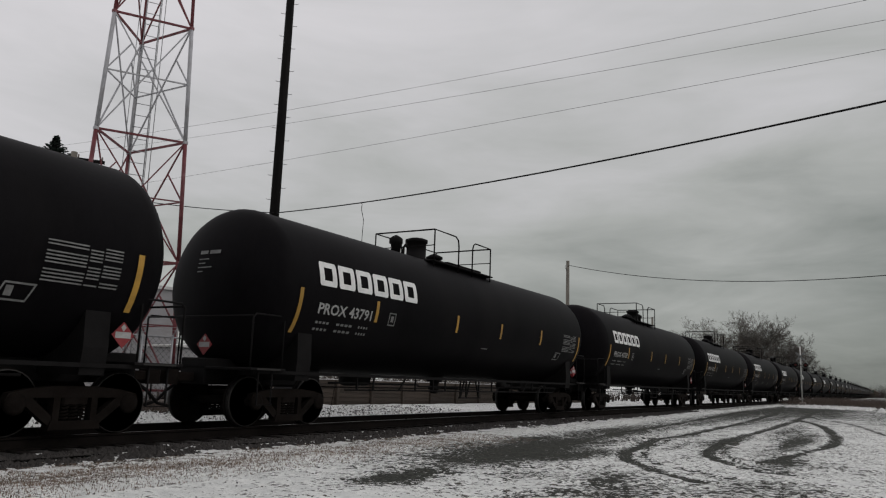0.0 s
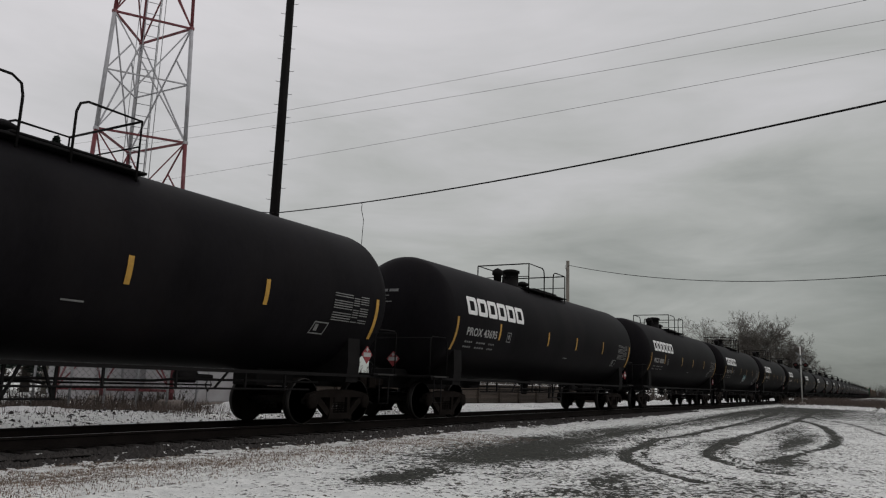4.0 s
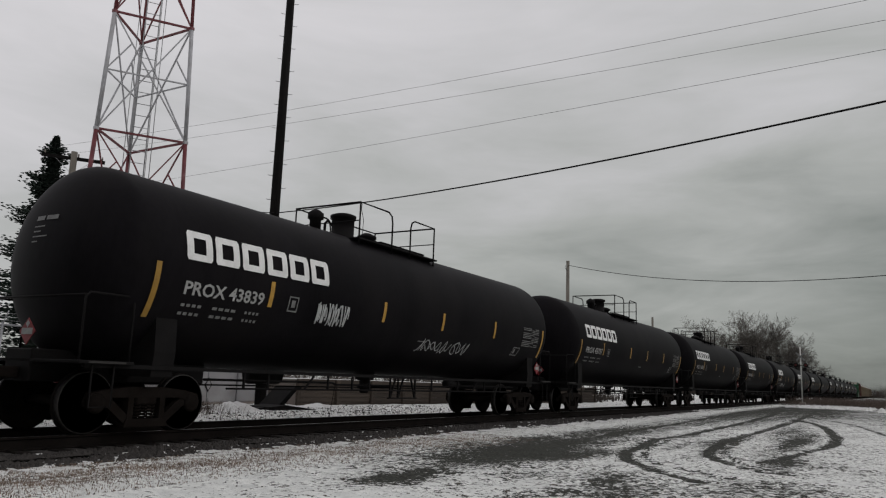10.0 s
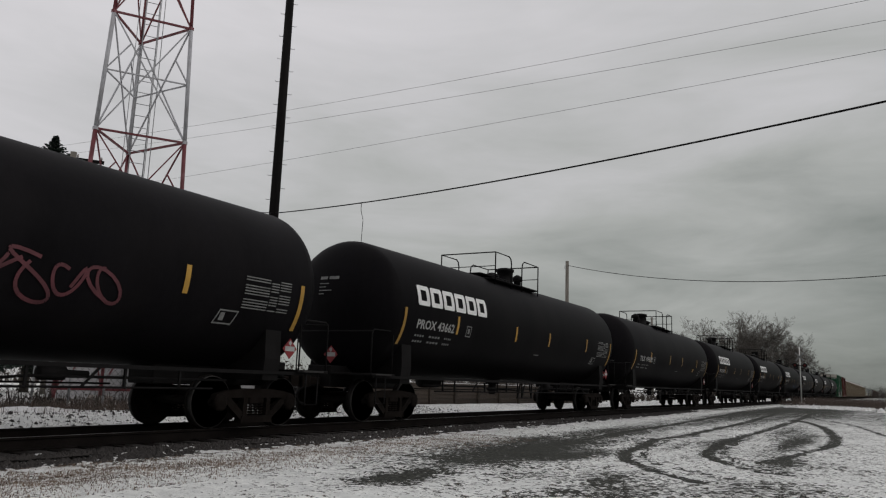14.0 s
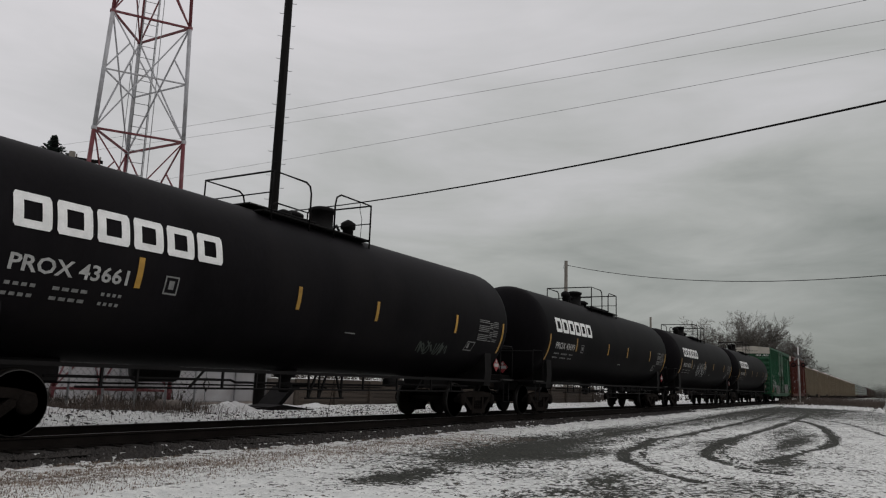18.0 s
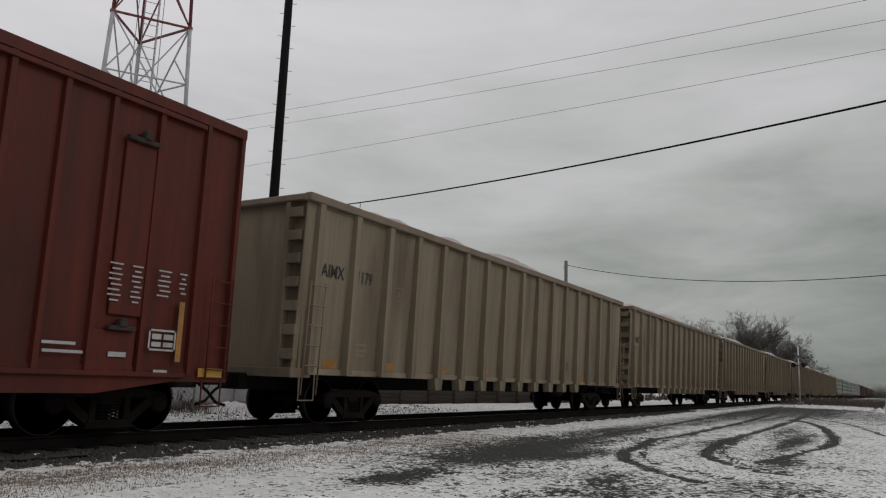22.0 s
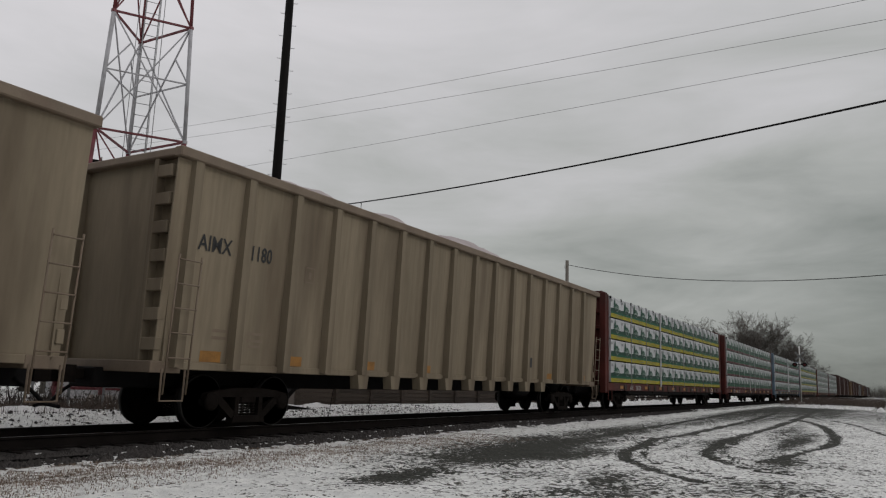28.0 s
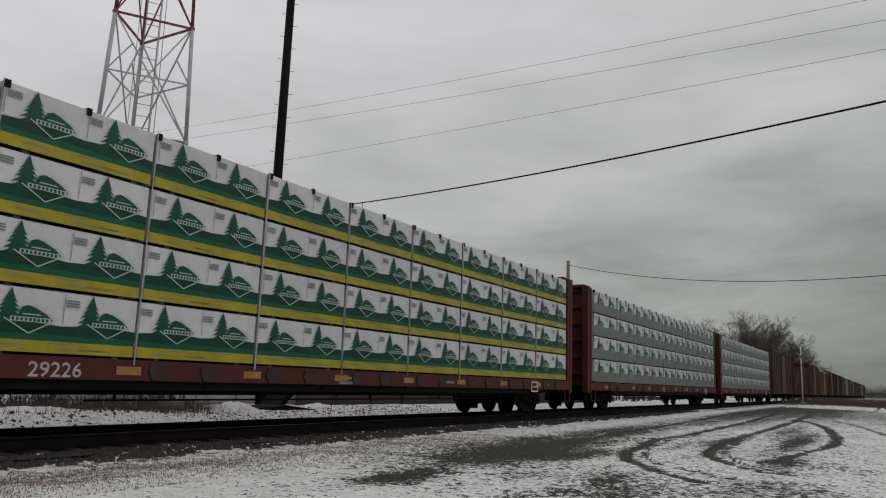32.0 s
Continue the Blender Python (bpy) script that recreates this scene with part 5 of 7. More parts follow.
    for z in (1.98, 1.85):
        g = Geo()
        for a, b in ((-6.5, -6.05), (-5.85, -5.3), (-5.12, -4.75)):
            for k in range(4):
                x = a + (b - a) * k / 4
                q = shell_patch(x, x + (b - a) / 4 - 0.04, z, z + 0.045, rows=1)
                g.add(q.v, q.f)
        part("stencil", g, M["letter_dim"], c, "small worn stencil lines")
    panel = Geo()
    for k in range(12):
        z = 2.08 + k * 0.048
        for a, b in ((6.25, 6.85), (6.88, 7.08), (7.11, 7.40)):
            if (k * 7 + int(a * 10)) % 5:
                q = shell_patch(a, b, z, z + 0.02, rows=1)
                panel.add(q.v, q.f)
    part("stencil", panel, M["letter_dim"], c, "panel of small worn stencil lines")
    part("stencil", shell_frame(-4.12, -3.86, 2.12, 2.40, 0.025), M["letter_dim"], c)
    part("stencil", shell_patch(-4.04, -3.94, 2.20, 2.33, rows=2), M["letter_dim"], c)
    part("stencil", shell_frame(5.75, 6.18, 1.78, 2.02, 0.025, 0.3), M["letter_dim"], c)
    part("stencil", shell_patch(5.86, 5.96, 1.84, 1.97, rows=2), M["letter_dim"], c)
    part("stencil", shell_patch(0.6, 0.95, 1.86, 1.885, rows=1), M["letter_dim"], c)
    part("stencil", head_bars(), M["letter_dim"], c, "faint stencil lines on the tank head")
    for x, y, turn in ((7.33, -1.40, 0), (-8.62, -0.45, -90)):
        pl = part("placard", Geo().prism([(0, -0.19), (0.19, 0), (0, 0.19), (-0.19, 0)], -0.012, 0.0), M["placard"], c, "red diamond hazard placard", at=pose(x, y, 1.45, 0, 0, turn))
        part("placard_band", Geo().box(-0.13, 0.13, -0.016, -0.012, -0.045, 0.045), M["letter_mid"], pl)
        part("placard_mark", Geo().prism([(0, 0.05), (0.045, 0.11), (0, 0.16), (-0.045, 0.11)], -0.016, -0.012), M["letter_mid"], pl)
    ends(c, 8.45)
    return c


TANK_PITCH, TANK_START = 18.362, 18.23
NUMBERS = {-1: "43802", 0: "43791", 1: "43781", 2: "43830", 3: "43758", 4: "43776", 5: "43872", 6: "43695", 7: "43860", 8: "43785", 9: "43884", 10: "43729",
           11: "43774", 12: "43730", 13: "43718", 14: "43839", 15: "43797", 16: "43683", 17: "43684", 18: "43688", 19: "43656", 20: "43662", 22: "43811",
           23: "43824", 24: "43898", 25: "43661", 26: "43699", 27: "43705", 28: "43682"}
base_tank = tank_car("black tank car of a long oil train")
for ob in base_tank.children:
    if ob.name.split(".")[0] == "stencil":
        tagged(ob, "small worn stencil lines", kind="stuff")
EMBLEM = [emblem_block(-6.56 + k * 0.601, 0.53) for k in range(6)]


def tags(car, surface, x0, x1, z0, z1, strokes, seed, mat, width=0.03, name="graffiti", off=0.0):
    """Looping spray-paint strokes that follow a car's side, each laid a little over the one before."""
    rs = random.Random(seed)
    g = Geo()
    for k in range(strokes):
        cx = x0 + (x1 - x0) * (k + 0.5) / strokes
        amp, w = (x1 - x0) / strokes * rs.uniform(0.4, 0.9), (z1 - z0) / 2 * rs.uniform(0.5, 1.0)
        f1, f2, p1, p2 = rs.choice((1, 2, 3)), rs.choice((2, 3)), rs.uniform(0, 6), rs.uniform(0, 6)
        pts = [(cx + amp * math.sin(f1 * u * 3 + p1) * (0.4 + 0.6 * u), (z0 + z1) / 2 + w * math.sin(f2 * u * 3 + p2)) for u in np.linspace(0, 1, 22)]
        stroke(g, surface, pts, width, off + 0.0022 * (k % 3))
    tagged(part(name, g, mat, car, "scrawled spray-paint graffiti"), kind="stuff")


def stroke(g, surface, pts, width, off):
    """One painted line; every piece lies a hair above the last."""
    for i, ((ax, az), (bx, bz)) in enumerate(zip(pts, pts[1:])):
        d = Vector((bx - ax, bz - az))
        if d.length < 1e-4:
            continue
        n = Vector((-d.y, d.x)).normalized() * width / 2
        q = [surface(ax + n.x, az + n.y), surface(ax - n.x, az - n.y), surface(bx - n.x, bz - n.y), surface(bx + n.x, bz + n.y)]
        g.add([(v[0], v[1] - off - 0.00009 * i, v[2]) for v in q], [(0, 1, 2, 3)])


def block_tags(car, surface, x0, x1, z0, z1, count, seed):
    """A row of overlapping sprayed shapes: a brushed grey body, black inner lines, ragged white outlines."""
    rs = random.Random(seed)
    step = (x1 - x0) / count
    for k in range(count):
        cx, cz, hz = x0 + (k + 0.5) * step, (z0 + z1) / 2, (z1 - z0) / 2
        o = 0.002 + 0.004 * (k % 2)
        lean = rs.uniform(-0.12, 0.12)
        ring = []
        for i in range(22):
            a = 2 * math.pi * i / 22
            q = 1 + 0.16 * math.sin(3 * a + k) + 0.10 * math.sin(5 * a + 2 * k) + rs.uniform(-0.05, 0.05)
            u, v = 0.52 * step * q * max(-1, min(1, 1.3 * math.cos(a))), hz * max(-1, min(1, 1.25 * math.sin(a))) * (0.92 + 0.1 * q)
            ring.append((cx + u + lean * v, cz + v))
        fill = Geo()
        mid = surface(cx, cz)
        fill.add([(mid[0], mid[1] - o, mid[2])] + [(v[0], v[1] - o, v[2]) for v in (surface(*p) for p in ring)],
                 [(0, 1 + i, 1 + (i + 1) % 22) for i in range(22)])
        shape = part("graffiti", fill, M["tag_fill"], car, "chalky grey graffiti letters with white outlines")

        def arc(g, width, off, spread):
            a0, sweep = rs.uniform(0, 6.28), rs.uniform(1.2, 3.6)
            px, pz = cx + rs.uniform(-spread, spread) * step, cz + rs.uniform(-0.5, 0.5) * hz
            rx, rz = rs.uniform(0.12, 0.4) * step, rs.uniform(0.2, 0.7) * hz
            stroke(g, surface, [(px + rx * math.cos(a0 + sweep * u), max(z0 - 0.05, min(z1 + 0.1, pz + rz * math.sin(a0 + sweep * u)))) for u in np.linspace(0, 1, 9)], width, off)

        shade = Geo()
        for i in range(5):
            arc(shade, rs.choice((0.03, 0.05, 0.07)), o + 0.004 + 0.0012 * i, 0.3)
        tagged(part("shadow_line", shade, M["letter_black"], shape), kind="stuff")
        line = Geo()
        gap = rs.randrange(22)
        stroke(line, surface, (ring[gap:] + ring[:gap])[:rs.randint(12, 20)], 0.024, o + 0.011)
        for i in range(4):
            arc(line, rs.choice((0.012, 0.02, 0.045)), o + 0.0125 + 0.0012 * i, 0.35)
        tagged(part("outline", line, M["tag_white"], shape), kind="stuff")


def tank_number(car, words, x0, x1, z):
    me = lettering(words, 0.21, x1 - x0, lambda u, v: on_tank(x0 + u, z + v))
    me.materials.append(M["letter_mid"])
    part("reporting_mark", me, None, car, "white stencilled car number")


skin = lambda x, z: on_tank(x, z, 0.016)
tanks = {n: copy_thing(base_tank, Matrix()) for n in range(0, 29)}
tanks[-1] = base_tank
for n in range(-1, 29):
    car = tanks[n]
    x = 4.3 if n < 16 else 4.95
    part("reflector", shell_patch(x, x + 0.10, 2.18, 2.63), M["reflector"], car, "yellow reflective strip")
    if n in (1, 2, 3, 12, 13, 16, 19, 20, 23, 24, 25):      # coupled the other way round
        for ob in car.children:
            if ob.name.split(".")[0] in TOP_PARTS:
                ob.matrix_basis = pose(0.25, 0, 0, 0, 0, 180)
    if n == 21:
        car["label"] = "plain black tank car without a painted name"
        tank_number(car, "TILX 194682", -6.35, -4.3, 2.17)
        part("notice", shell_patch(4.2, 4.45, 1.95, 2.12), M["reflector"], car, "small yellow notice")
    else:
        for block in EMBLEM:
            part("emblem_block", block, None, car, "bold white painted block")
        if n in NUMBERS:
            tank_number(car, "PROX " + NUMBERS[n], -6.52, -4.76, 2.17)
        else:
            part("reporting_mark", shell_patch(-6.52, -4.76, 2.2, 2.36, rows=2), M["letter_dim"], car)
    MOVING.append((car, TANK_START + TANK_PITCH * n + (0.12 if n > 21 else 0.0)))
    if n == 14:
        tags(car, skin, -3.3, -2.3, 1.95, 2.4, 12, 1, M["tag_white"])
        tags(car, skin, 0.6, 3.1, 1.65, 1.95, 9, 2, M["tag_white"], 0.022)
    elif n == 18:
        tags(car, skin, -3.8, -2.0, 1.6, 2.0, 13, 3, M["tag_white"], 0.026)
        tags(car, skin, -1.75, -0.6, 1.5, 2.05, 7, 13, M["tag_white"], 0.026)
    elif n == 27:
        tags(car, skin, -3.2, -0.6, 1.75, 2.5, 9, 4, M["tag_white"], 0.03)
    elif n == 8:
        tags(car, skin, 0.4, 1.4, 1.75, 2.2, 7, 5, M["tag_blue"], 0.035)
        tags(car, skin, 0.35, 1.45, 1.6, 2.1, 6, 15, M["tag_white"], 0.025)
        tags(car, skin, 5.6, 6.6, 1.5, 1.7, 4, 6, M["tag_white"], 0.02)
    elif n == 3:
        tags(car, skin, -4.4, -3.3, 1.55, 1.85, 6, 11, M["tag_fill"], 0.04)
        tags(car, skin, -1.4, -0.5, 1.6, 1.9, 4, 12, M["tag_dim"], 0.06)
        tags(car, skin, 1.7, 2.3, 1.6, 1.9, 4, 14, M["tag_fill"], 0.05)
    elif n == 19:
        tags(car, skin, 1.2, 3.9, 1.75, 2.5, 5, 27, M["tag_red"], 0.05)
        tags(car, skin, 1.5, 1.85, 2.75, 2.95, 2, 29, M["tag_fill"], 0.04)
    elif n == 24:
        tags(car, skin, 1.7, 2.5, 1.62, 1.98, 5, 61, M["tag_navy"], 0.03)
        tags(car, skin, 3.0, 4.6, 1.62, 1.95, 8, 62, M["tag_navy"], 0.03)
    elif n == 25:
        tags(car, skin, 3.5, 5.0, 1.6, 1.9, 8, 8 + n, M["tag_dim"], 0.04)


# -- boxcars --
def flat_text(car, words, x, z, h, w, y=-1.605, mat=None, name="reporting_mark", label="white stencilled car number"):
    me = lettering(words, h, w, lambda u, v: Vector((x + u, y, z + v)), 0.003)
    me.materials.append(mat or M["letter_mid"])
    part(name, me, None, car, label)


def bars(car, rows, y=-1.606, mat=None, label="small worn stencil lines"):
    for x0, x1, z0, z1 in rows:
        g = Geo().add([(x0, y, z0), (x1, y, z0), (x1, y, z1), (x0, y, z1)], [(0, 1, 2, 3)])
        part("stencil_line", g, mat or M["letter_mid"], car, label)


def end_text(car, words, y, z, h, w, x, mat=None):
    me = lettering(words, h, w, lambda u, v: Vector((x, y - u, z + v)))
    me.materials.append(mat or M["letter"])
    part("reporting_mark", me, None, car, "white stencilled car number on the end")


def end_bars(car, rows, x, mat):
    for y0, y1, z in rows:
        part("stencil_line", Geo().add([(x, y0, z), (x, y1, z), (x, y1, z + 0.03), (x, y0, z + 0.03)], [(0, 1, 2, 3)]), mat, car, "small worn stencil lines")


def boxcar(label, paint, trim, roof_mat, door=(-1.7, 1.95), length=15.7, height=5.17, rib_at=(), group="boxcars of the train"):
    c = thing("boxcar", label, "railway car", group)
    h, w, z0 = length / 2, 1.52, 0.82
    part("body", Geo().box(-h, h, -w, w, z0, height - 0.06, 0.01), paint, c)
    part("side_sill", Geo().prism([(-h, 1.0), (h, 1.0), (h, 0.80), (h - 1.1, 0.80), (h - 2.4, 0.62), (-h + 2.4, 0.62), (-h + 1.1, 0.80), (-h, 0.80)], -w - 0.03, w + 0.03), paint, c)
    part("roof", Geo().prism([(-w + 0.02, height - 0.08), (w - 0.02, height - 0.08), (w - 0.02, height - 0.05), (0, height + 0.08), (-w + 0.02, height - 0.05)], -h - 0.02, h + 0.02, "x"), roof_mat, c,
         "pale metal roof")
    for s in (-1, 1):
        part("top_rail", Geo().box(-h, h, s * (w + 0.04) - 0.04, s * (w + 0.04) + 0.04, height - 0.2, height - 0.02, 0.008), paint, c)
        rib = Geo().prism([(-0.055, 0), (-0.04, -0.074), (0.04, -0.074), (0.055, 0)], 0.9, height - 0.1, "z").mesh("rib", paint)
        for x in rib_at:
            part("rib", rib, None, c, at=pose(x, s * w, 0, 0, 0, 0 if s < 0 else 180))
    d = part("door", Geo().box(door[0], door[1], -w - 0.045, -w, 0.92, height - 0.28, 0.01), trim, c, "sliding plug door with bars")
    for x in (door[0] - 0.06, door[1] + 0.06):
        part("door_post", Geo().box(x - 0.06, x + 0.06, -w - 0.08, -w, 0.9, height - 0.1, 0.01), trim, c)
    part("door_track", Geo().box(door[0] - 0.1, h - 0.9, -w - 0.10, -w - 0.03, 0.86, 0.93, 0.008), paint, c)
    part("door_track", Geo().box(door[0] - 0.1, h - 0.9, -w - 0.10, -w - 0.03, height - 0.3, height - 0.22, 0.008), paint, c)
    for s in (-1, 1):
        for k in range(7):
            z = 1.25 + k * 0.47
            part("end_rib", Geo().add([(s * (h + dx), y, z + dz) for y in (-1.42, 1.42) for dz, dx in ((-0.19, 0.0), (-0.05, 0.085), (0.05, 0.085), (0.19, 0.0))],
                                         [(0, 1, 5, 4), (1, 2, 6, 5), (2, 3, 7, 6), (0, 3, 2, 1), (4, 5, 6, 7)]), paint, c)
        part("end_panel", Geo().box(s * h, s * (h + 0.03), -w, w, height - 0.62, height - 0.08) if s > 0 else Geo().box(-h - 0.03, -h, -w, w, height - 0.62, height - 0.08), roof_mat, c,
             "pale panel at the top of the end")
        part("end_sill", Geo().box(min(s * h, s * (h + 0.12)), max(s * h, s * (h + 0.12)), -1.45, 1.45, 0.8, 1.05, 0.01), paint, c)
        part("draft_gear", Geo().box(min(s * (h - 1.5), s * (h + 0.55)), max(s * (h - 1.5), s * (h + 0.55)), -0.28, 0.28, 0.68, 1.02, 0.02), M["black"], c)
        for y in (-1.2, 1.2):
            lad = part("ladder", Geo().pipe([(s * (h + 0.12), y - 0.2, 0.9), (s * (h + 0.12), y - 0.2, 2.6)], 0.015, 5).pipe([(s * (h + 0.12), y + 0.2, 0.9), (s * (h + 0.12), y + 0.2, 2.6)], 0.015, 5), paint, c)
            for k in range(5):
                part("rung", Geo().pipe([(s * (h + 0.12), y - 0.2, 1.05 + 0.36 * k), (s * (h + 0.12), y + 0.2, 1.05 + 0.36 * k)], 0.012, 5), paint, lad)
        lad = part("ladder", Geo().pipe([(s * (h - 0.08), -w - 0.12, 0.85), (s * (h - 0.08), -w - 0.12, 2.5)], 0.015, 5).pipe([(s * (h - 0.52), -w - 0.12, 0.85), (s * (h - 0.52), -w - 0.12, 2.5)], 0.015, 5), paint, c)
        for k in range(5):
            part("rung", Geo().pipe([(s * (h - 0.08), -w - 0.12, 1.0 + 0.36 * k), (s * (h - 0.52), -w - 0.12, 1.0 + 0.36 * k)], 0.012, 5), paint, lad)
        part("step", Geo().pipe([(s * (h - 0.1), -w - 0.03, 0.85), (s * (h - 0.1), -w - 0.03, 0.42), (s * (h - 0.5), -w - 0.03, 0.42), (s * (h - 0.5), -w - 0.03, 0.85)], 0.016, 5), paint, c)
        bogie(c, s * (h - 1.75))
    part("under_frame", Geo().box(-h + 1, h - 1, -0.35, 0.35, 0.62, 0.85, 0.02), M["black"], c)
    part("brake_tank", Geo().lathe([(-0.5, 0.05), (-0.45, 0.18), (0.45, 0.18), (0.5, 0.05)], "x", (1.2, -0.7, 0.62), 12), M["black"], c)
    ends(c, h + 0.5)
    return c, d


def bracket_patch(car, x, z0, z1, paint):
    """A latch bracket over a slim raised strip of plate."""
    part("latch_bracket", Geo().box(x - 0.30, x + 0.25, -1.66, -1.56, z1, z1 + 0.07, 0.01).box(x - 0.05, x + 0.07, -1.70, -1.56, z1 + 0.05, z1 + 0.2, 0.02), M["grime"], car, "dirty latch bracket")
    part("raised_plate", Geo().box(x - 0.28, x + 0.26, -1.575, -1.52, z0, z1, 0.012), paint, car)


def green_door(car, d):
    """Plug door: plain upper panel, two ledges, locking rods, a grimy corrugated foot."""
    y = -1.565
    bar = lambda x0, x1, z, t, out, m, label="": part("door_bar", Geo().box(x0, x1, y - out, y, z - t, z + t, 0.008), m, d, label)
    bar(-1.66, 1.88, 4.74, 0.05, 0.04, M["green"])
    bar(-1.60, 1.86, 3.70, 0.035, 0.07, M["green"])
    bar(-1.64, 1.86, 2.49, 0.05, 0.08, M["rusty_paint"], "rusty cross bar")
    bar(-0.9, 1.3, 2.92, 0.018, 0.03, M["rusty_paint"])
    bar(-1.60, 1.0, 2.10, 0.022, 0.05, M["green_dark"])
    for z in (1.48, 1.36, 1.24, 1.12):
        bar(-1.55 + random.uniform(0, 0.3), 1.80, z, 0.03, 0.045, M["green_dark"])
    bar(-1.66, 1.88, 0.98, 0.04, 0.06, M["rusty_paint"])
    for x in (-0.95, 1.31):
        part("lock_rod", Geo().pipe([(x, y - 0.10, 1.0), (x, y - 0.10, 4.9)], 0.026, 8), M["green_dark"], d)
        for z in (1.3, 2.3, 2.5, 3.68, 4.7):
            part("rod_guide", Geo().box(x - 0.06, x + 0.06, y - 0.13, y - 0.03, z - 0.05, z + 0.05, 0.012), M["rusty_paint"], d)
    part("seam", Geo().box(-0.015, 0.03, y - 0.02, y, 2.5, 4.7, 0.004), M["rusty_paint"], d)
    for z0, z1 in ((2.55, 2.85), (2.95, 3.45)):
        part("latch_plate", Geo().box(-0.08, 0.10, y - 0.05, y, z0, z1, 0.012), M["rusty_paint"], d, "rust-streaked latch plate")
    part("lock_box", Geo().box(-0.20, 0.14, y - 0.12, y, 1.62, 2.42, 0.03), M["green_dark"], d, "grimy lock housing")
    part("lock_wheel", Geo().lathe([(y - 0.17, 0.05), (y - 0.16, 0.09), (y - 0.13, 0.10), (y - 0.12, 0.07)], "y", (0.04, 0, 2.19), 16), M["letter_dim"], d)
    part("torn_label", Geo().prism([(-0.16, 1.80), (0.10, 1.78), (0.11, 1.92), (0.05, 2.03), (-0.06, 2.01), (-0.15, 2.04)], y - 0.126, y - 0.122), M["tag_white"], d, "torn white paper label")
    for x0, x1, z0, z1 in ((-1.66, -0.9, 2.28, 2.42), (-1.30, -1.05, 0.98, 1.30), (-0.75, -0.5, 1.05, 1.25), (1.45, 1.6, 1.3, 1.7), (0.7, 0.82, 1.0, 1.4)):
        part("rust_patch", Geo().box(x0, x1, y - 0.006, y, z0, z1, 0.002), M["rusty_paint"], d, "patch of rust and grime")
    rs = random.Random(51)
    runs = Geo()
    for k in range(40):
        px, pz = rs.uniform(-1.6, 1.8), rs.choice((rs.uniform(0.95, 2.4), rs.uniform(2.3, 3.6)))
        l, w = rs.uniform(0.08, 0.5), rs.uniform(0.012, 0.05)
        runs.prism([(px, pz), (px + w, pz), (px + w * 0.7, pz - l * 0.6), (px + w * 0.4, pz - l), (px + 0.1 * w, pz - l * 0.5)], y - 0.004 - 0.0002 * k, y)
    tagged(part("rust_run", runs, M["rusty_paint"], d, "thin runs of rust"), kind="stuff")
    for x in (-1.78, 2.01):
        for k in range(5):
            z = rs.uniform(1.1, 3.4)
            part("scrape", Geo().prism([(x - 0.055, z), (x + 0.05, z + 0.05), (x + 0.055, z + rs.uniform(0.15, 0.4)), (x - 0.02, z + 0.3)], -1.605, -1.598), M["scrape"] if x < 0 else M["rusty_paint"], car, "scraped rusty door post")
    # chalky oval scrawls on the panel
    ring = Geo()
    for cx, cz, rx, rz, w in ((-0.52, 3.03, 0.36, 0.38, 0.10), (-0.50, 3.0, 0.24, 0.26, 0.09), (-0.44, 3.16, 0.13, 0.14, 0.06)):
        stroke(ring, lambda a, b: Vector((a, y - 0.008, b)), [(cx + rx * math.cos(u), cz + rz * math.sin(u)) for u in np.linspace(0.3, 6.4, 26)], w, 0.002)
    tagged(part("graffiti", ring, M["chalk_green"], d, "chalky looping scrawl"), kind="stuff")
    slab = Geo()
    for k in range(16):
        a0, px, pz = rs.uniform(0, 6.3), rs.uniform(0.25, 1.2), rs.uniform(2.75, 3.4)
        rx, rz = rs.uniform(0.08, 0.35), rs.uniform(0.05, 0.2)
        stroke(slab, lambda a, b: Vector((a, y - 0.008, b)), [(px + rx * math.cos(a0 + u), pz + rz * math.sin(a0 + u)) for u in np.linspace(0, rs.uniform(1.5, 4.5), 12)], rs.choice((0.02, 0.03, 0.05, 0.09)), 0.003 + 0.0012 * k)
    tagged(part("graffiti", slab, M["chalk_green"], d, "chalky smeared lettering"), kind="stuff")
    bars(d, [(0.30, 0.95, 3.30, 3.35), (0.30, 1.05, 3.20, 3.25), (0.40, 0.95, 3.10, 3.15)], y - 0.03, M["tag_white"])
    bars(d, [(-1.42, -1.15, 3.18, 3.21), (-1.42, -1.2, 3.11, 3.14), (-1.42, -1.25, 3.04, 3.07)], y - 0.006, M["letter_dim"])


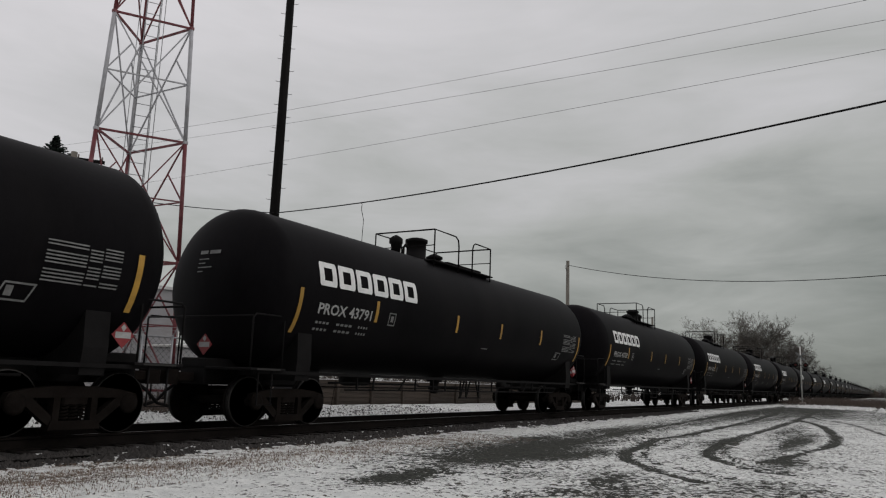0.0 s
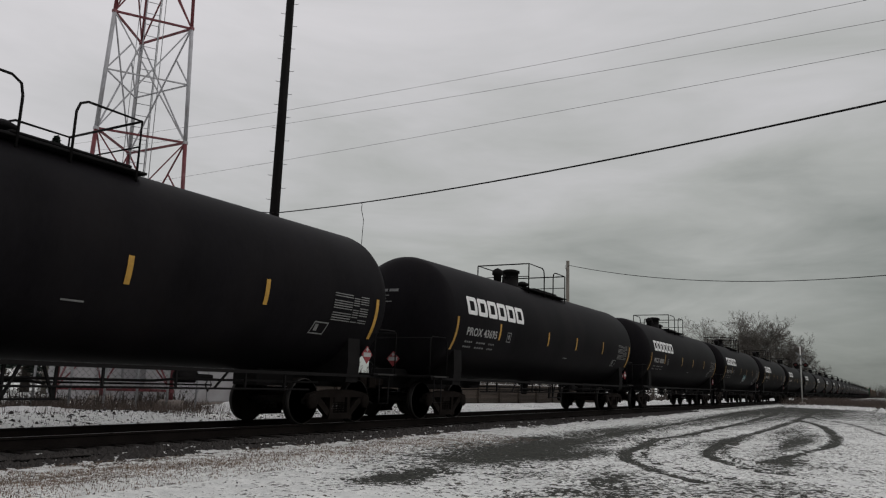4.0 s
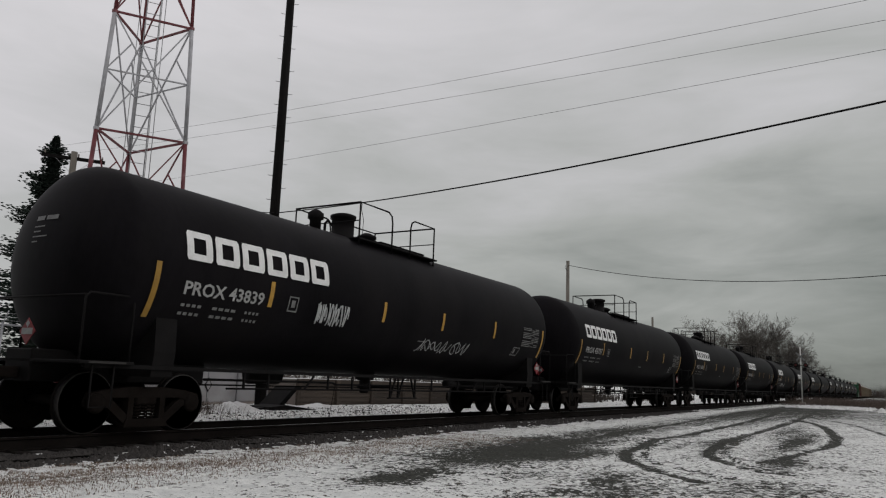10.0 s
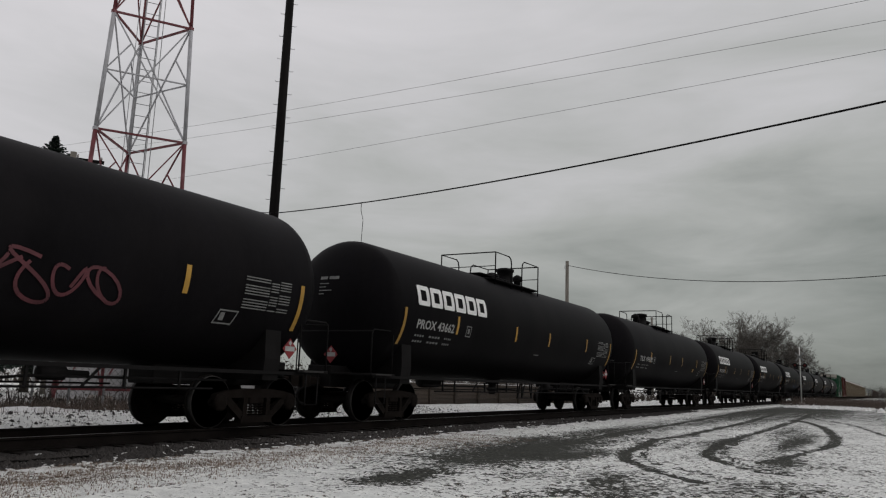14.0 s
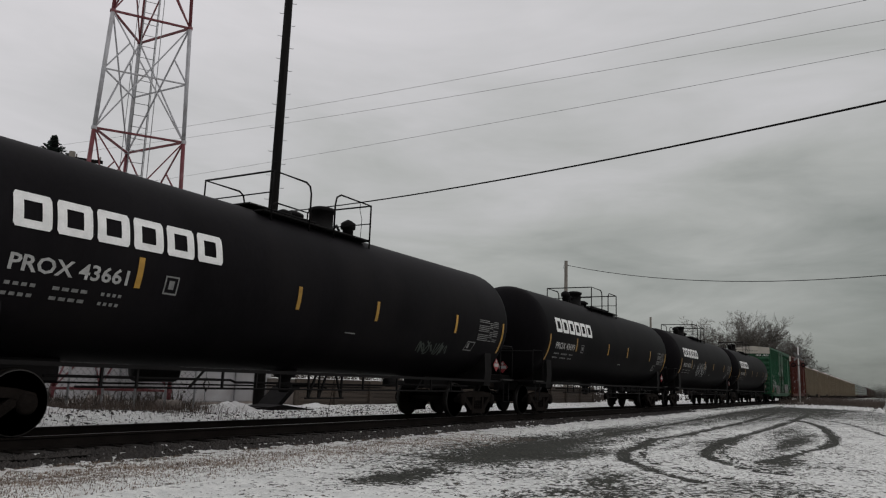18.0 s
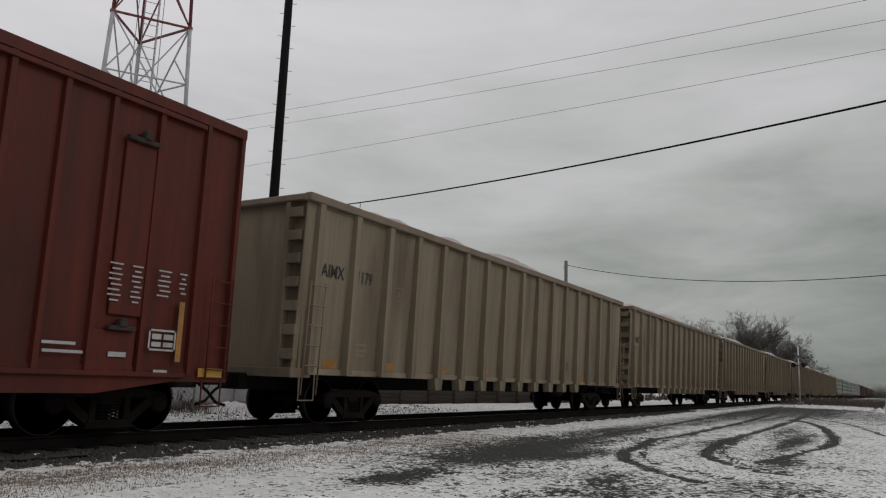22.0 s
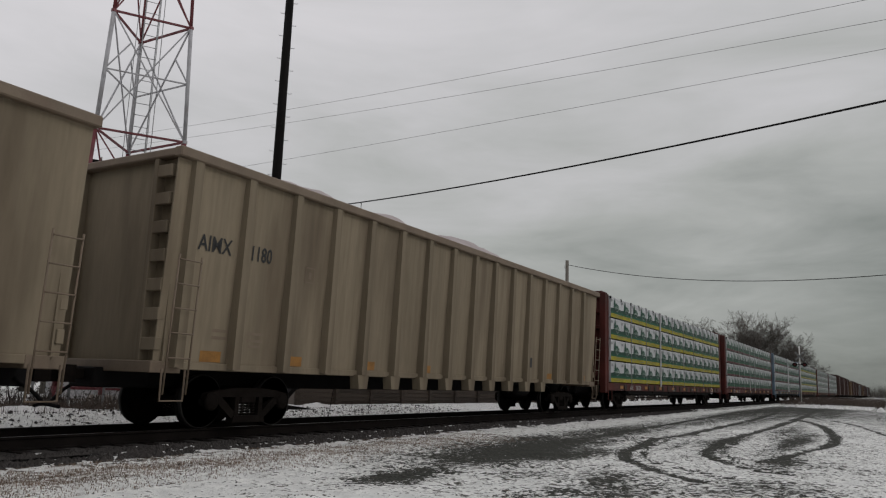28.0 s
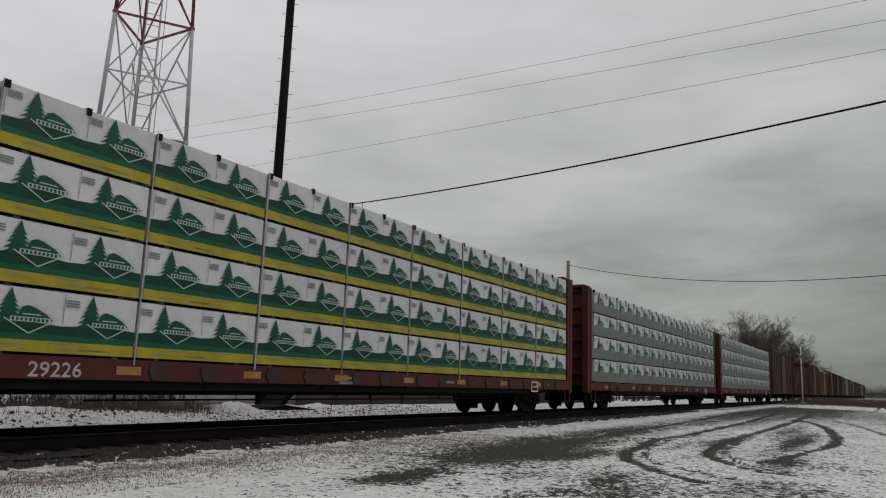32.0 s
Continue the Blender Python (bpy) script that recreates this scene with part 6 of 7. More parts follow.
def red_door(car, d):
    """Plug door in two tiers of panel, with its lock in the lower one."""
    y = -1.565
    for x0, x1, z, t, out in ((-1.9, 1.55, 3.62, 0.03, 0.06), (-1.9, 1.55, 2.37, 0.035, 0.06), (-1.9, 1.55, 1.08, 0.05, 0.05), (-0.9, 1.5, 1.6, 0.02, 0.04), (-0.9, 1.5, 4.6, 0.03, 0.04)):
        part("door_bar", Geo().box(x0, x1, y - out, y, z - t, z + t, 0.008), M["red"], d)
    for x in (-1.05, 1.42):
        part("lock_rod", Geo().pipe([(x, y - 0.09, 1.0), (x, y - 0.09, 4.85)], 0.024, 8), M["red"], d)
        for z in (1.3, 2.37, 3.62, 4.6):
            part("rod_guide", Geo().box(x - 0.06, x + 0.06, y - 0.12, y - 0.03, z - 0.05, z + 0.05, 0.012), M["red_deck"], d)
    part("lock_box", Geo().box(-0.22, 0.30, y - 0.10, y, 1.72, 2.30, 0.03), M["red_deck"], d, "lock housing")
    part("lock_handle", Geo().box(-0.02, 0.10, y - 0.14, y - 0.10, 1.8, 2.22, 0.01), M["letter_mid"], d, "pale worn lock handle")
    part("seam", Geo().box(0.01, 0.04, y - 0.015, y, 1.1, 4.7, 0.004), M["grime"], d)


wall = lambda x, z: Vector((x, -1.600, z))
green, plug_door = boxcar("green plug-door boxcar with graffiti and a pale roof", M["green"], M["green"], M["roof"], (-1.72, 1.95),
                          rib_at=(-7.79, -6.94, -6.18, -5.42, -4.66, -3.9, -3.14, -2.49, -2.03, 2.74, 3.5, 4.25, 5.0, 5.74, 6.62, 7.3, 7.79))
green_door(green, plug_door)
bracket_patch(green, 6.2, 1.72, 4.5, M["green"])
part("patch_plate", Geo().box(-3.12, -2.52, -1.575, -1.52, 1.55, 1.9, 0.01), M["green_dark"], green, "welded patch plate")
flat_text(green, "CR", -7.05, 2.36, 0.26, 0.42)
flat_text(green, "LE", -6.05, 2.36, 0.26, 0.36)
flat_text(green, "119", -7.08, 1.92, 0.24, 0.45)
flat_text(green, "75", -6.05, 1.92, 0.24, 0.32)
flat_text(green, "3", -5.05, 1.92, 0.24, 0.16)
bars(green, [(-7.1, -6.6, 1.6, 1.66), (-7.1, -6.7, 1.48, 1.54), (-7.0, -6.8, 1.3, 1.34)])
bars(green, [(6.72, 6.94, 2.32 - 0.06 * k, 2.345 - 0.06 * k) for k in range(11)] + [(6.70, 6.98, 1.38, 1.56)], mat=M["letter_dim"])
block_tags(green, wall, 2.25, 5.62, 0.92, 1.82, 8, 31)
block_tags(green, wall, -4.6, -1.95, 0.86, 1.62, 5, 32)
tags(green, wall, -5.9, -4.4, 1.3, 2.1, 6, 37, M["tag_white"], 0.04, off=0.016)
tags(green, wall, -7.2, -5.9, 1.1, 1.9, 6, 36, M["letter_dim"], 0.06)
for x0, x1, z0, z1 in ((-6.9, -6.3, 0.98, 1.16), (-6.9, -6.35, 1.2, 1.38)):
    part("rust_patch", Geo().box(x0, x1, -1.614, -1.606, z0, z1), M["orange_rust"], green, "rusty orange patch")
end_text(green, "CRLE 119753", -0.3, 4.33, 0.13, 1.1, -7.90)
end_bars(green, ((0.35, -0.05, 3.75), (0.3, 0.0, 3.65), (0.55, -0.1, 3.12), (0.55, 0.0, 3.04), (0.6, -0.05, 2.5), (0.6, 0.05, 2.42), (0.5, 0.0, 1.6)), -7.95, M["letter_dim"])
end_bars(green, ((0.5, -0.1, 4.78), (-0.15, -0.5, 4.78)), -7.89, M["letter_black"])
part("paper_notice", Geo().prism([(-2.41, 2.80), (-2.30, 2.70), (-2.06, 2.72), (-2.05, 2.93), (-2.36, 2.92)], -1.606, -1.599), M["tag_white"], green, "torn white paper notice")
for x in (-7.45, 7.0):
    part("reflector", Geo().box(x, x + 0.42, -1.612, -1.606, 0.98, 1.16), M["reflector"], green, "yellow reflective strip")
MOVING.append((green, 542.5 + 7.85))

red, plug_door = boxcar("oxide-red plug-door boxcar with white markings", M["red"], M["red"], M["roof"], (-2.0, 1.6),
                        rib_at=(-7.79, -7.0, -6.2, -5.45, -4.65, -3.9, -3.1, -2.4, 2.25, 3.0, 3.76, 4.52, 5.27, 6.1, 7.03, 7.79))
red_door(red, plug_door)
bracket_patch(red, 5.8, 1.72, 4.3, M["red"])
part("raised_plate", Geo().box(5.30, 6.0, -1.578, -1.52, 0.86, 1.50, 0.012), M["red"], red)
part("latch_bracket", Geo().box(5.5, 5.95, -1.66, -1.56, 1.5, 1.57, 0.01).box(5.66, 5.78, -1.69, -1.56, 1.55, 1.68, 0.02), M["grime"], red, "dirty latch bracket")
flat_text(red, "AO", -7.05, 2.60, 0.24, 0.42)
flat_text(red, "K", -6.25, 2.60, 0.24, 0.19)
flat_text(red, "111", -7.02, 2.15, 0.22, 0.36)
flat_text(red, "867", -6.3, 2.15, 0.22, 0.5)
bars(red, [(-7.05, -6.65, 1.62, 1.68), (-7.05, -6.65, 1.48, 1.54), (-6.25, -5.85, 1.62, 1.68), (-6.25, -5.95, 1.48, 1.54), (-7.1, -6.7, 0.98, 1.03),
           (0.2, 0.9, 3.05, 3.10), (0.2, 1.0, 2.93, 2.98), (0.3, 0.9, 2.81, 2.86), (-1.95, -1.6, 2.95, 2.99), (-0.6, -0.1, 2.33, 2.36),
           (4.57, 5.05, 1.26, 1.30), (4.59, 5.17, 1.15, 1.19), (5.56, 5.85, 1.13, 1.20), (6.35, 6.6, 0.93, 0.97)])
for x0, x1, n in ((5.44, 5.66, 8), (5.82, 6.0, 8), (6.28, 6.52, 6), (6.68, 6.82, 5)):
    bars(red, [(x0 + 0.04 * (k % 3 == 1), x1 - 0.03 * (k % 2), 2.44 - 0.075 * k, 2.463 - 0.075 * k) for k in range(n)])
bars(red, [(6.21, 6.71, 1.25, 1.28), (6.21, 6.71, 1.54, 1.57), (6.21, 6.24, 1.25, 1.57), (6.68, 6.71, 1.25, 1.57), (6.27, 6.44, 1.42, 1.50), (6.48, 6.66, 1.42, 1.50), (6.27, 6.44, 1.31, 1.38), (6.48, 6.66, 1.31, 1.38),
           (-5.15, -4.85, 2.42, 2.45), (-5.15, -4.85, 2.15, 2.18), (-5.15, -5.12, 2.15, 2.45), (-4.88, -4.85, 2.15, 2.45), (-5.05, -4.95, 2.22, 2.38)])
end_bars(red, ((0.35, -0.05, 3.75), (0.3, 0.0, 3.65), (0.55, -0.1, 3.12), (0.55, 0.0, 3.04), (0.6, -0.05, 2.5), (0.6, 0.05, 2.42)), -7.95, M["letter_dim"])
end_bars(red, ((0.9, 0.1, 4.78), (-0.6, -1.2, 4.75)), -7.89, M["letter_black"])
part("paper_notice", Geo().prism([(-2.66, 2.42), (-2.46, 2.40), (-2.44, 2.62), (-2.52, 2.74), (-2.65, 2.70)], -1.606, -1.598), M["tag_white"], red, "torn white paper notice")
part("reflector", Geo().box(6.72, 6.82, -1.612, -1.606, 1.1, 2.02), M["reflector_dull"], red, "dull orange reflective strip")
for x in (-7.75, 7.2):
    part("reflector", Geo().box(x, x + 0.5, -1.612, -1.606, 0.88, 1.02), M["reflector"], red, "yellow reflective strip")
MOVING.append((red, 560.68 + 7.85))


# -- beige high-side gondolas --
def gondola():
    c = thing("gondola_car", "beige high-side ribbed steel gondola car", "railway car", "gondolas of the train")
    h, zt, zb = 10.0, 4.40, 1.04

    def side_y(z):
        return 1.50 - 0.16 * (zt - z) / (zt - zb)

    shellg = Geo()
    for s in (-1, 1):
        y0, y1 = s * side_y(zb), s * side_y(zt)
        shellg.prism([(y0, zb), (y1, zt), (y1 - s * 0.03, zt), (y0 - s * 0.03, zb)], -h, h, "x")
    part("side_sheet", shellg, M["beige"], c)
    part("floor", Geo().box(-h, h, -1.3, 1.3, zb, zb + 0.06), M["beige_top"], c)
    load = Geo()
    rs = random.Random(9)
    n = 60
    for k in range(n):
        x0, x1 = -9.4 + 18.8 * k / n, -9.4 + 18.8 * (k + 1) / n
        for j in range(6):
            ya, yb = -1.4 + 2.8 * j / 6, -1.4 + 2.8 * (j + 1) / 6
            f = lambda x, y: 4.2 + (1 - (y / 1.4) ** 2) * (0.80 + 0.5 * noise.noise((x * 0.32, y * 0.3, 3.0)) + 0.10 * noise.noise((x * 1.7, y, 1.0))) * min(1, (9.5 - abs(x)) / 2.5)
            load.add([(x0, ya, f(x0, ya)), (x1, ya, f(x1, ya)), (x1, yb, f(x1, yb)), (x0, yb, f(x0, yb))], [(0, 1, 2, 3)], True)
    part("load", load, M["load"], c, "pale heaped load dusted with snow")
    for s in (-1, 1):
        y = s * (side_y(zt) + 0.03)
        part("top_chord", Geo().box(-h - 0.06, h + 0.06, y - 0.09, y + 0.09, zt - 0.09, zt + 0.08, 0.02), M["beige_top"], c, "battered top chord")
        part("bottom_chord", Geo().box(-h, h, s * side_y(zb) - 0.05, s * side_y(zb) + 0.05, zb - 0.06, zb + 0.06, 0.01), M["beige"], c)
        rib = Geo()
        q0, q1 = side_y(zb + 0.0), side_y(zt - 0.1)
        for x, d in ((-0.10, 0.0), (-0.085, 1.0), (0.085, 1.0), (0.10, 0.0)):
            rib.v += [(x, s * (q0 + 0.18 * d), zb - 0.03), (x, s * (q1 + 0.10 * d), zt - 0.09)]
        rib.f = [(0, 1, 3, 2), (2, 3, 5, 4), (4, 5, 7, 6), (0, 2, 4, 6)]
        rib.s, rib.sm = [0] * 4, [False] * 4
        me = rib.mesh("rib", M["beige"])
        foot = Geo().add([(x, s * (side_y(zb) + d), z) for z, f in ((zb - 0.03, 1.0), (0.72, 0.75)) for x, d in ((-0.19 * f, 0.10), (0.19 * f, 0.10), (0.19 * f, -0.12), (-0.19 * f, -0.12))],
                         [(0, 1, 5, 4), (1, 2, 6, 5), (2, 3, 7, 6), (3, 0, 4, 7), (4, 5, 6, 7)]).mesh("rib_foot", M["beige"])
        for k, x in enumerate([-9.64, -8.43] + [-7.19 + 1.2046 * i for i in range(14)]):
            part("rib", me, None, c, at=pose(x, 0, 0))
            if 4 <= k <= 12:
                part("rib_foot", foot, None, c, at=pose(x, -s * -0.06, 0))
    for s in (-1, 1):
        x = s * h
        part("end_sheet", Geo().box(min(x - s * 0.16, x - s * 0.13), max(x - s * 0.16, x - s * 0.13), -1.40, 1.40, zb, zt), M["beige"], c)
        part("end_chord", Geo().box(min(x - s * 0.2, x + s * 0.04), max(x - s * 0.2, x + s * 0.04), -1.48, 1.48, zt - 0.06, zt + 0.075, 0.02), M["beige_top"], c)
        for y in (-1.0, 1.0):
            part("end_post", Geo().box(min(x + s * 0.03, x - s * 0.14), max(x + s * 0.03, x - s * 0.14), y - 0.05, y + 0.05, zb - 0.05, zt - 0.07, 0.01), M["beige"], c)
            for k in range(7):
                z = zb + 0.22 + k * 0.46
                part("end_slat", Geo().box(min(x + s * 0.02, x - s * 0.1), max(x + s * 0.02, x - s * 0.1), min(y, y * 1.38), max(y, y * 1.38), z, z + 0.2, 0.01), M["beige"], c)
        part("end_sill", Geo().box(min(x - s * 0.5, x + s * 0.08), max(x - s * 0.5, x + s * 0.08), -1.4, 1.4, zb - 0.12, zb + 0.06, 0.01), M["beige_top"], c)
        part("draft_gear", Geo().box(min(x - s * 1.6, x + s * 0.25), max(x - s * 1.6, x + s * 0.25), -0.3, 0.3, 0.66, 0.98, 0.02), M["black"], c)
        lad = part("ladder", Geo().pipe([(x - s * 0.06, -1.56, 0.6), (x - s * 0.06, -1.66, 2.75)], 0.016, 5).pipe([(x - s * 0.5, -1.56, 0.6), (x - s * 0.5, -1.66, 2.75)], 0.016, 5), M["beige_top"], c)
        for k in range(5):
            z = 1.15 + 0.38 * k
            part("rung", Geo().pipe([(x - s * 0.06, -1.60 - 0.02 * k, z), (x - s * 0.5, -1.60 - 0.02 * k, z)], 0.013, 5), M["beige_top"], lad)
        part("step", Geo().pipe([(x - s * 0.06, -1.5, 0.98), (x - s * 0.06, -1.5, 0.5), (x - s * 0.5, -1.5, 0.5), (x - s * 0.5, -1.5, 0.98)], 0.018, 5), M["beige_top"], c)
        bogie(c, s * 7.6)
    part("center_sill", Geo().box(-9.2, 9.2, -0.32, 0.32, 0.68, 1.02, 0.02), M["black"], c)
    part("brake_tank", Geo().lathe([(-0.5, 0.05), (-0.45, 0.18), (0.45, 0.18), (0.5, 0.05)], "x", (4.6, -0.75, 0.72), 12), M["black"], c)

    def skin_y(z, off=0.006):
        return -(side_y(z) + off)

    def sheet(x0, x1, z0, z1, off=0.006):
        return Geo().add([(x0, skin_y(z0, off), z0), (x1, skin_y(z0, off), z0), (x1, skin_y(z1, off), z1), (x0, skin_y(z1, off), z1)], [(0, 1, 2, 3)])

    for x, w in ((-9.1, 0.45), (-7.0, 0.4), (-4.6, 0.4), (-2.2, 0.35), (8.6, 0.5), (5.5, 0.4)):
        part("reflector", sheet(x, x + w, 1.12, 1.30), M["reflector_dull"], c, "faded orange reflective strip")
    g = Geo()
    for x0, x1, z in ((-8.9, -8.5, 1.62), (-8.9, -8.55, 1.5), (-8.1, -7.7, 1.62), (-8.1, -7.7, 1.5), (-8.05, -7.75, 1.4), (6.4, 6.8, 1.5), (6.4, 6.7, 1.4)):
        q = sheet(x0, x1, z, z + 0.05)
        g.add(q.v, q.f)
    for a in ((-6.75, -6.47, 2.72, 2.745), (-6.75, -6.47, 3.0, 3.025), (-6.75, -6.725, 2.72, 3.02), (-6.495, -6.47, 2.72, 3.02), (-6.65, -6.57, 2.8, 2.93)):
        q = sheet(*a)
        g.add(q.v, q.f)
    part("stencil", g, M["beige_top"], c, "small faded stencil lines")
    part("stencil", sheet(4.05, 4.25, 1.45, 1.75), M["letter_black"], c)
    ends(c, h + 0.02)
    return c, skin_y


base_gondola, gon_y = gondola()
gondolas = [base_gondola] + [copy_thing(base_gondola, Matrix()) for k in range(7)]
for k, (car, num) in enumerate(zip(gondolas, ("1179", "1112", "1137", "1141", "1152", "1146", "1138", "1180"))):
    for words, x, w in (("AIMX", -9.42, 0.74), (num, -8.2, 0.50)):
        me = lettering(words, 0.27, w, lambda u, v: Vector((x + u, gon_y(2.93 + v, 0.012), 2.93 + v)), 0.003)
        me.materials.append(M["letter_black"])
        part("reporting_mark", me, None, car, "black stencilled car number")
    if k in (2, 5):
        rs = random.Random(k)
        streak = Geo()
        w, z = 0.02, 1.5
        while z < 3.9:
            v, nz = rs.choice((0.006, 0.012, 0.022, 0.035)), z + rs.uniform(0.08, 0.2)
            streak.add([(-6.92 - w, gon_y(z), z), (-6.92 + w, gon_y(z), z), (-6.92 + v, gon_y(nz), nz), (-6.92 - v, gon_y(nz), nz)], [(0, 1, 2, 3)])
            w, z = v, nz
        part("rust_streak", streak, M["grime"], car, "dark streak of rust")
    MOVING.append((car, 578.2 + 21.52 * k + 10.0))


# -- centre-beam flat cars with wrapped lumber --
def bundle_meshes(length, stripe, key):
    """One wrapped lumber bundle: white wrap, printed green band, coloured foot stripe, tree-and-diamond prints."""
    rs = random.Random(int(length * 100) + 7)
    hb, y = 0.825, -1.46
    wrap = Geo()
    n = max(2, int(length / 0.3))
    for i in range(n):
        x0, x1 = length * i / n, length * (i + 1) / n
        j = lambda q: 0.008 * noise.noise((q * 3.1, 1.3, length))
        wrap.add([(x0, y + 0.006 + j(x0), 0.0), (x1, y + 0.006 + j(x1), 0.0), (x1, y + j(x1 + 5), hb * 0.5), (x0, y + j(x0 + 5), hb * 0.5), (x1, y + 0.004, hb - 0.015), (x0, y + 0.004, hb - 0.015),
                  (x1, y + 0.03, hb), (x0, y + 0.03, hb), (x1, -0.14, hb), (x0, -0.14, hb)], [(0, 1, 2, 3), (3, 2, 4, 5), (5, 4, 6, 7), (7, 6, 8, 9)])
    for x, o in ((0.0, 1), (length, -1)):
        wrap.add([(x, y + 0.006, 0), (x, -0.14, 0), (x, -0.14, hb), (x, y + 0.03, hb), (x, y, hb * 0.5)], [(0, 1, 2, 3, 4) if o > 0 else (4, 3, 2, 1, 0)])
    yy = y - 0.012
    band, foot = Geo(), Geo()

    def flat(g, pts, off=0.0):
        g.add([(min(max(px, 0.01), length - 0.01), yy - off, pz) for px, pz in pts], [tuple(range(len(pts)))])

    foot_h = 0.155 if stripe == "wrap_yellow" else 0.12
    flat(foot, [(0, 0.0), (length, 0.0), (length, foot_h), (0, foot_h)])
    foot.slot = 1
    for i in range(int(length / 0.45)):
        u, v = rs.uniform(0, length - 0.5), foot_h * rs.choice((0.3, 0.55, 0.8))
        flat(foot, [(u, v), (u + rs.uniform(0.25, 0.6), v), (u + 0.4, v + 0.016), (u, v + 0.016)], 0.003)
    reps = max(1, round(length / 1.22))
    step = length / reps
    for i in range(reps):
        a = i * step
        band.slot = 0
        flat(band, [(a, 0.24), (a + step * 0.35, 0.225), (a + step * 0.7, 0.25), (a + step, 0.24), (a + step, 0.36), (a + step * 0.8, 0.375), (a + step * 0.5, 0.40), (a + step * 0.3, 0.385), (a, 0.36)])
        band.slot = 1
        flat(band, [(a, foot_h + 0.004), (a + step, foot_h + 0.004), (a + step, 0.24), (a + step * 0.7, 0.25), (a + step * 0.35, 0.225), (a, 0.24)])
    logo = Geo()
    cx = step * 0.49

    def put(pts, off, slot):
        logo.slot = slot
        logo.add([(px, yy - off, pz) for px, pz in pts], [tuple(range(len(pts)))])

    put([(cx - 0.04, 0.40), (cx + 0.46, 0.42), (cx + 0.36, 0.50), (cx + 0.20, 0.575), (cx + 0.10, 0.60), (cx + 0.02, 0.57)], 0.004, 0)
    for k, (z0, w) in enumerate(((0.36, 0.23), (0.43, 0.205), (0.50, 0.17), (0.56, 0.14), (0.615, 0.105), (0.665, 0.075), (0.71, 0.042))):
        for m, d in enumerate((-1, 1)):
            put([(cx - 0.14 + d * q * w, z0 + v) for q, v in ((0.0, -0.005), (0.22, 0.012), (0.42, -0.012), (0.58, 0.012), (1.0, -0.018 if k % 2 else 0.0), (0.62, 0.04), (0.16, 0.085), (0.0, 0.105))], 0.005 + 0.0008 * k + 0.0003 * m, 0)
    put([(cx - 0.12, 0.385), (cx + 0.42, 0.385), (cx + 0.42, 0.445), (cx - 0.12, 0.445)], 0.0105, 1)
    for k in range(9):
        u = cx - 0.10 + k * 0.057
        put([(u, 0.395), (u + 0.036, 0.395), (u + 0.036, 0.435), (u, 0.435)], 0.0125, 0)
    put([(cx + 0.02, 0.475), (cx + 0.30, 0.475), (cx + 0.26, 0.49), (cx + 0.05, 0.49)], 0.0105, 1)
    rim = ((cx - 0.20, 0.42), (cx + 0.14, 0.24), (cx + 0.48, 0.42), (cx + 0.40, 0.50), (cx + 0.18, 0.60))
    for k, (p, q) in enumerate(zip(rim, rim[1:])):
        d = Vector((q[0] - p[0], q[1] - p[1])).normalized()
        m = Vector((-d.y, d.x)) * 0.008
        put([(p[0] + m.x, p[1] + m.y), (p[0] - m.x, p[1] - m.y), (q[0] - m.x, q[1] - m.y), (q[0] + m.x, q[1] + m.y)], 0.012 + 0.0006 * k, 1)
    for r in range(3):
        put([(0.04, 0.70 - r * 0.035), (0.24, 0.70 - r * 0.035), (0.24, 0.722 - r * 0.035), (0.04, 0.722 - r * 0.035)], 0.003, 2)
    put([(0.015, 0.40), (0.024, 0.40), (0.024, 0.79), (0.015, 0.79)], 0.003, 2)
    tabs = Geo()
    for i in range(reps):
        tabs.box(i * step + 0.0, i * step + 0.07, y - 0.02, y + 0.05, hb - 0.09, hb + 0.015)
    return dict(lumber_bundle=wrap.weld().mesh("lumber_bundle", M["wrap"]), green_band=band.weld().mesh("green_band", M["wrap_green"] if stripe != "wrap_grey" else M["wrap_grey"], M["wrap_low"] if stripe != "wrap_grey" else M["wrap_grey"]),
                foot_stripe=foot.mesh("foot_stripe", M[stripe], M["ink"]), printed_emblem=logo.mesh("printed_emblem", M["wrap_forest"] if stripe == "wrap_yellow" else M["wrap_dark"], M["pale_print"], M["ink"]), step=step, reps=reps,
                corner_tab=tabs.mesh("corner_tab", M["black"]))


BUNDLES = {}


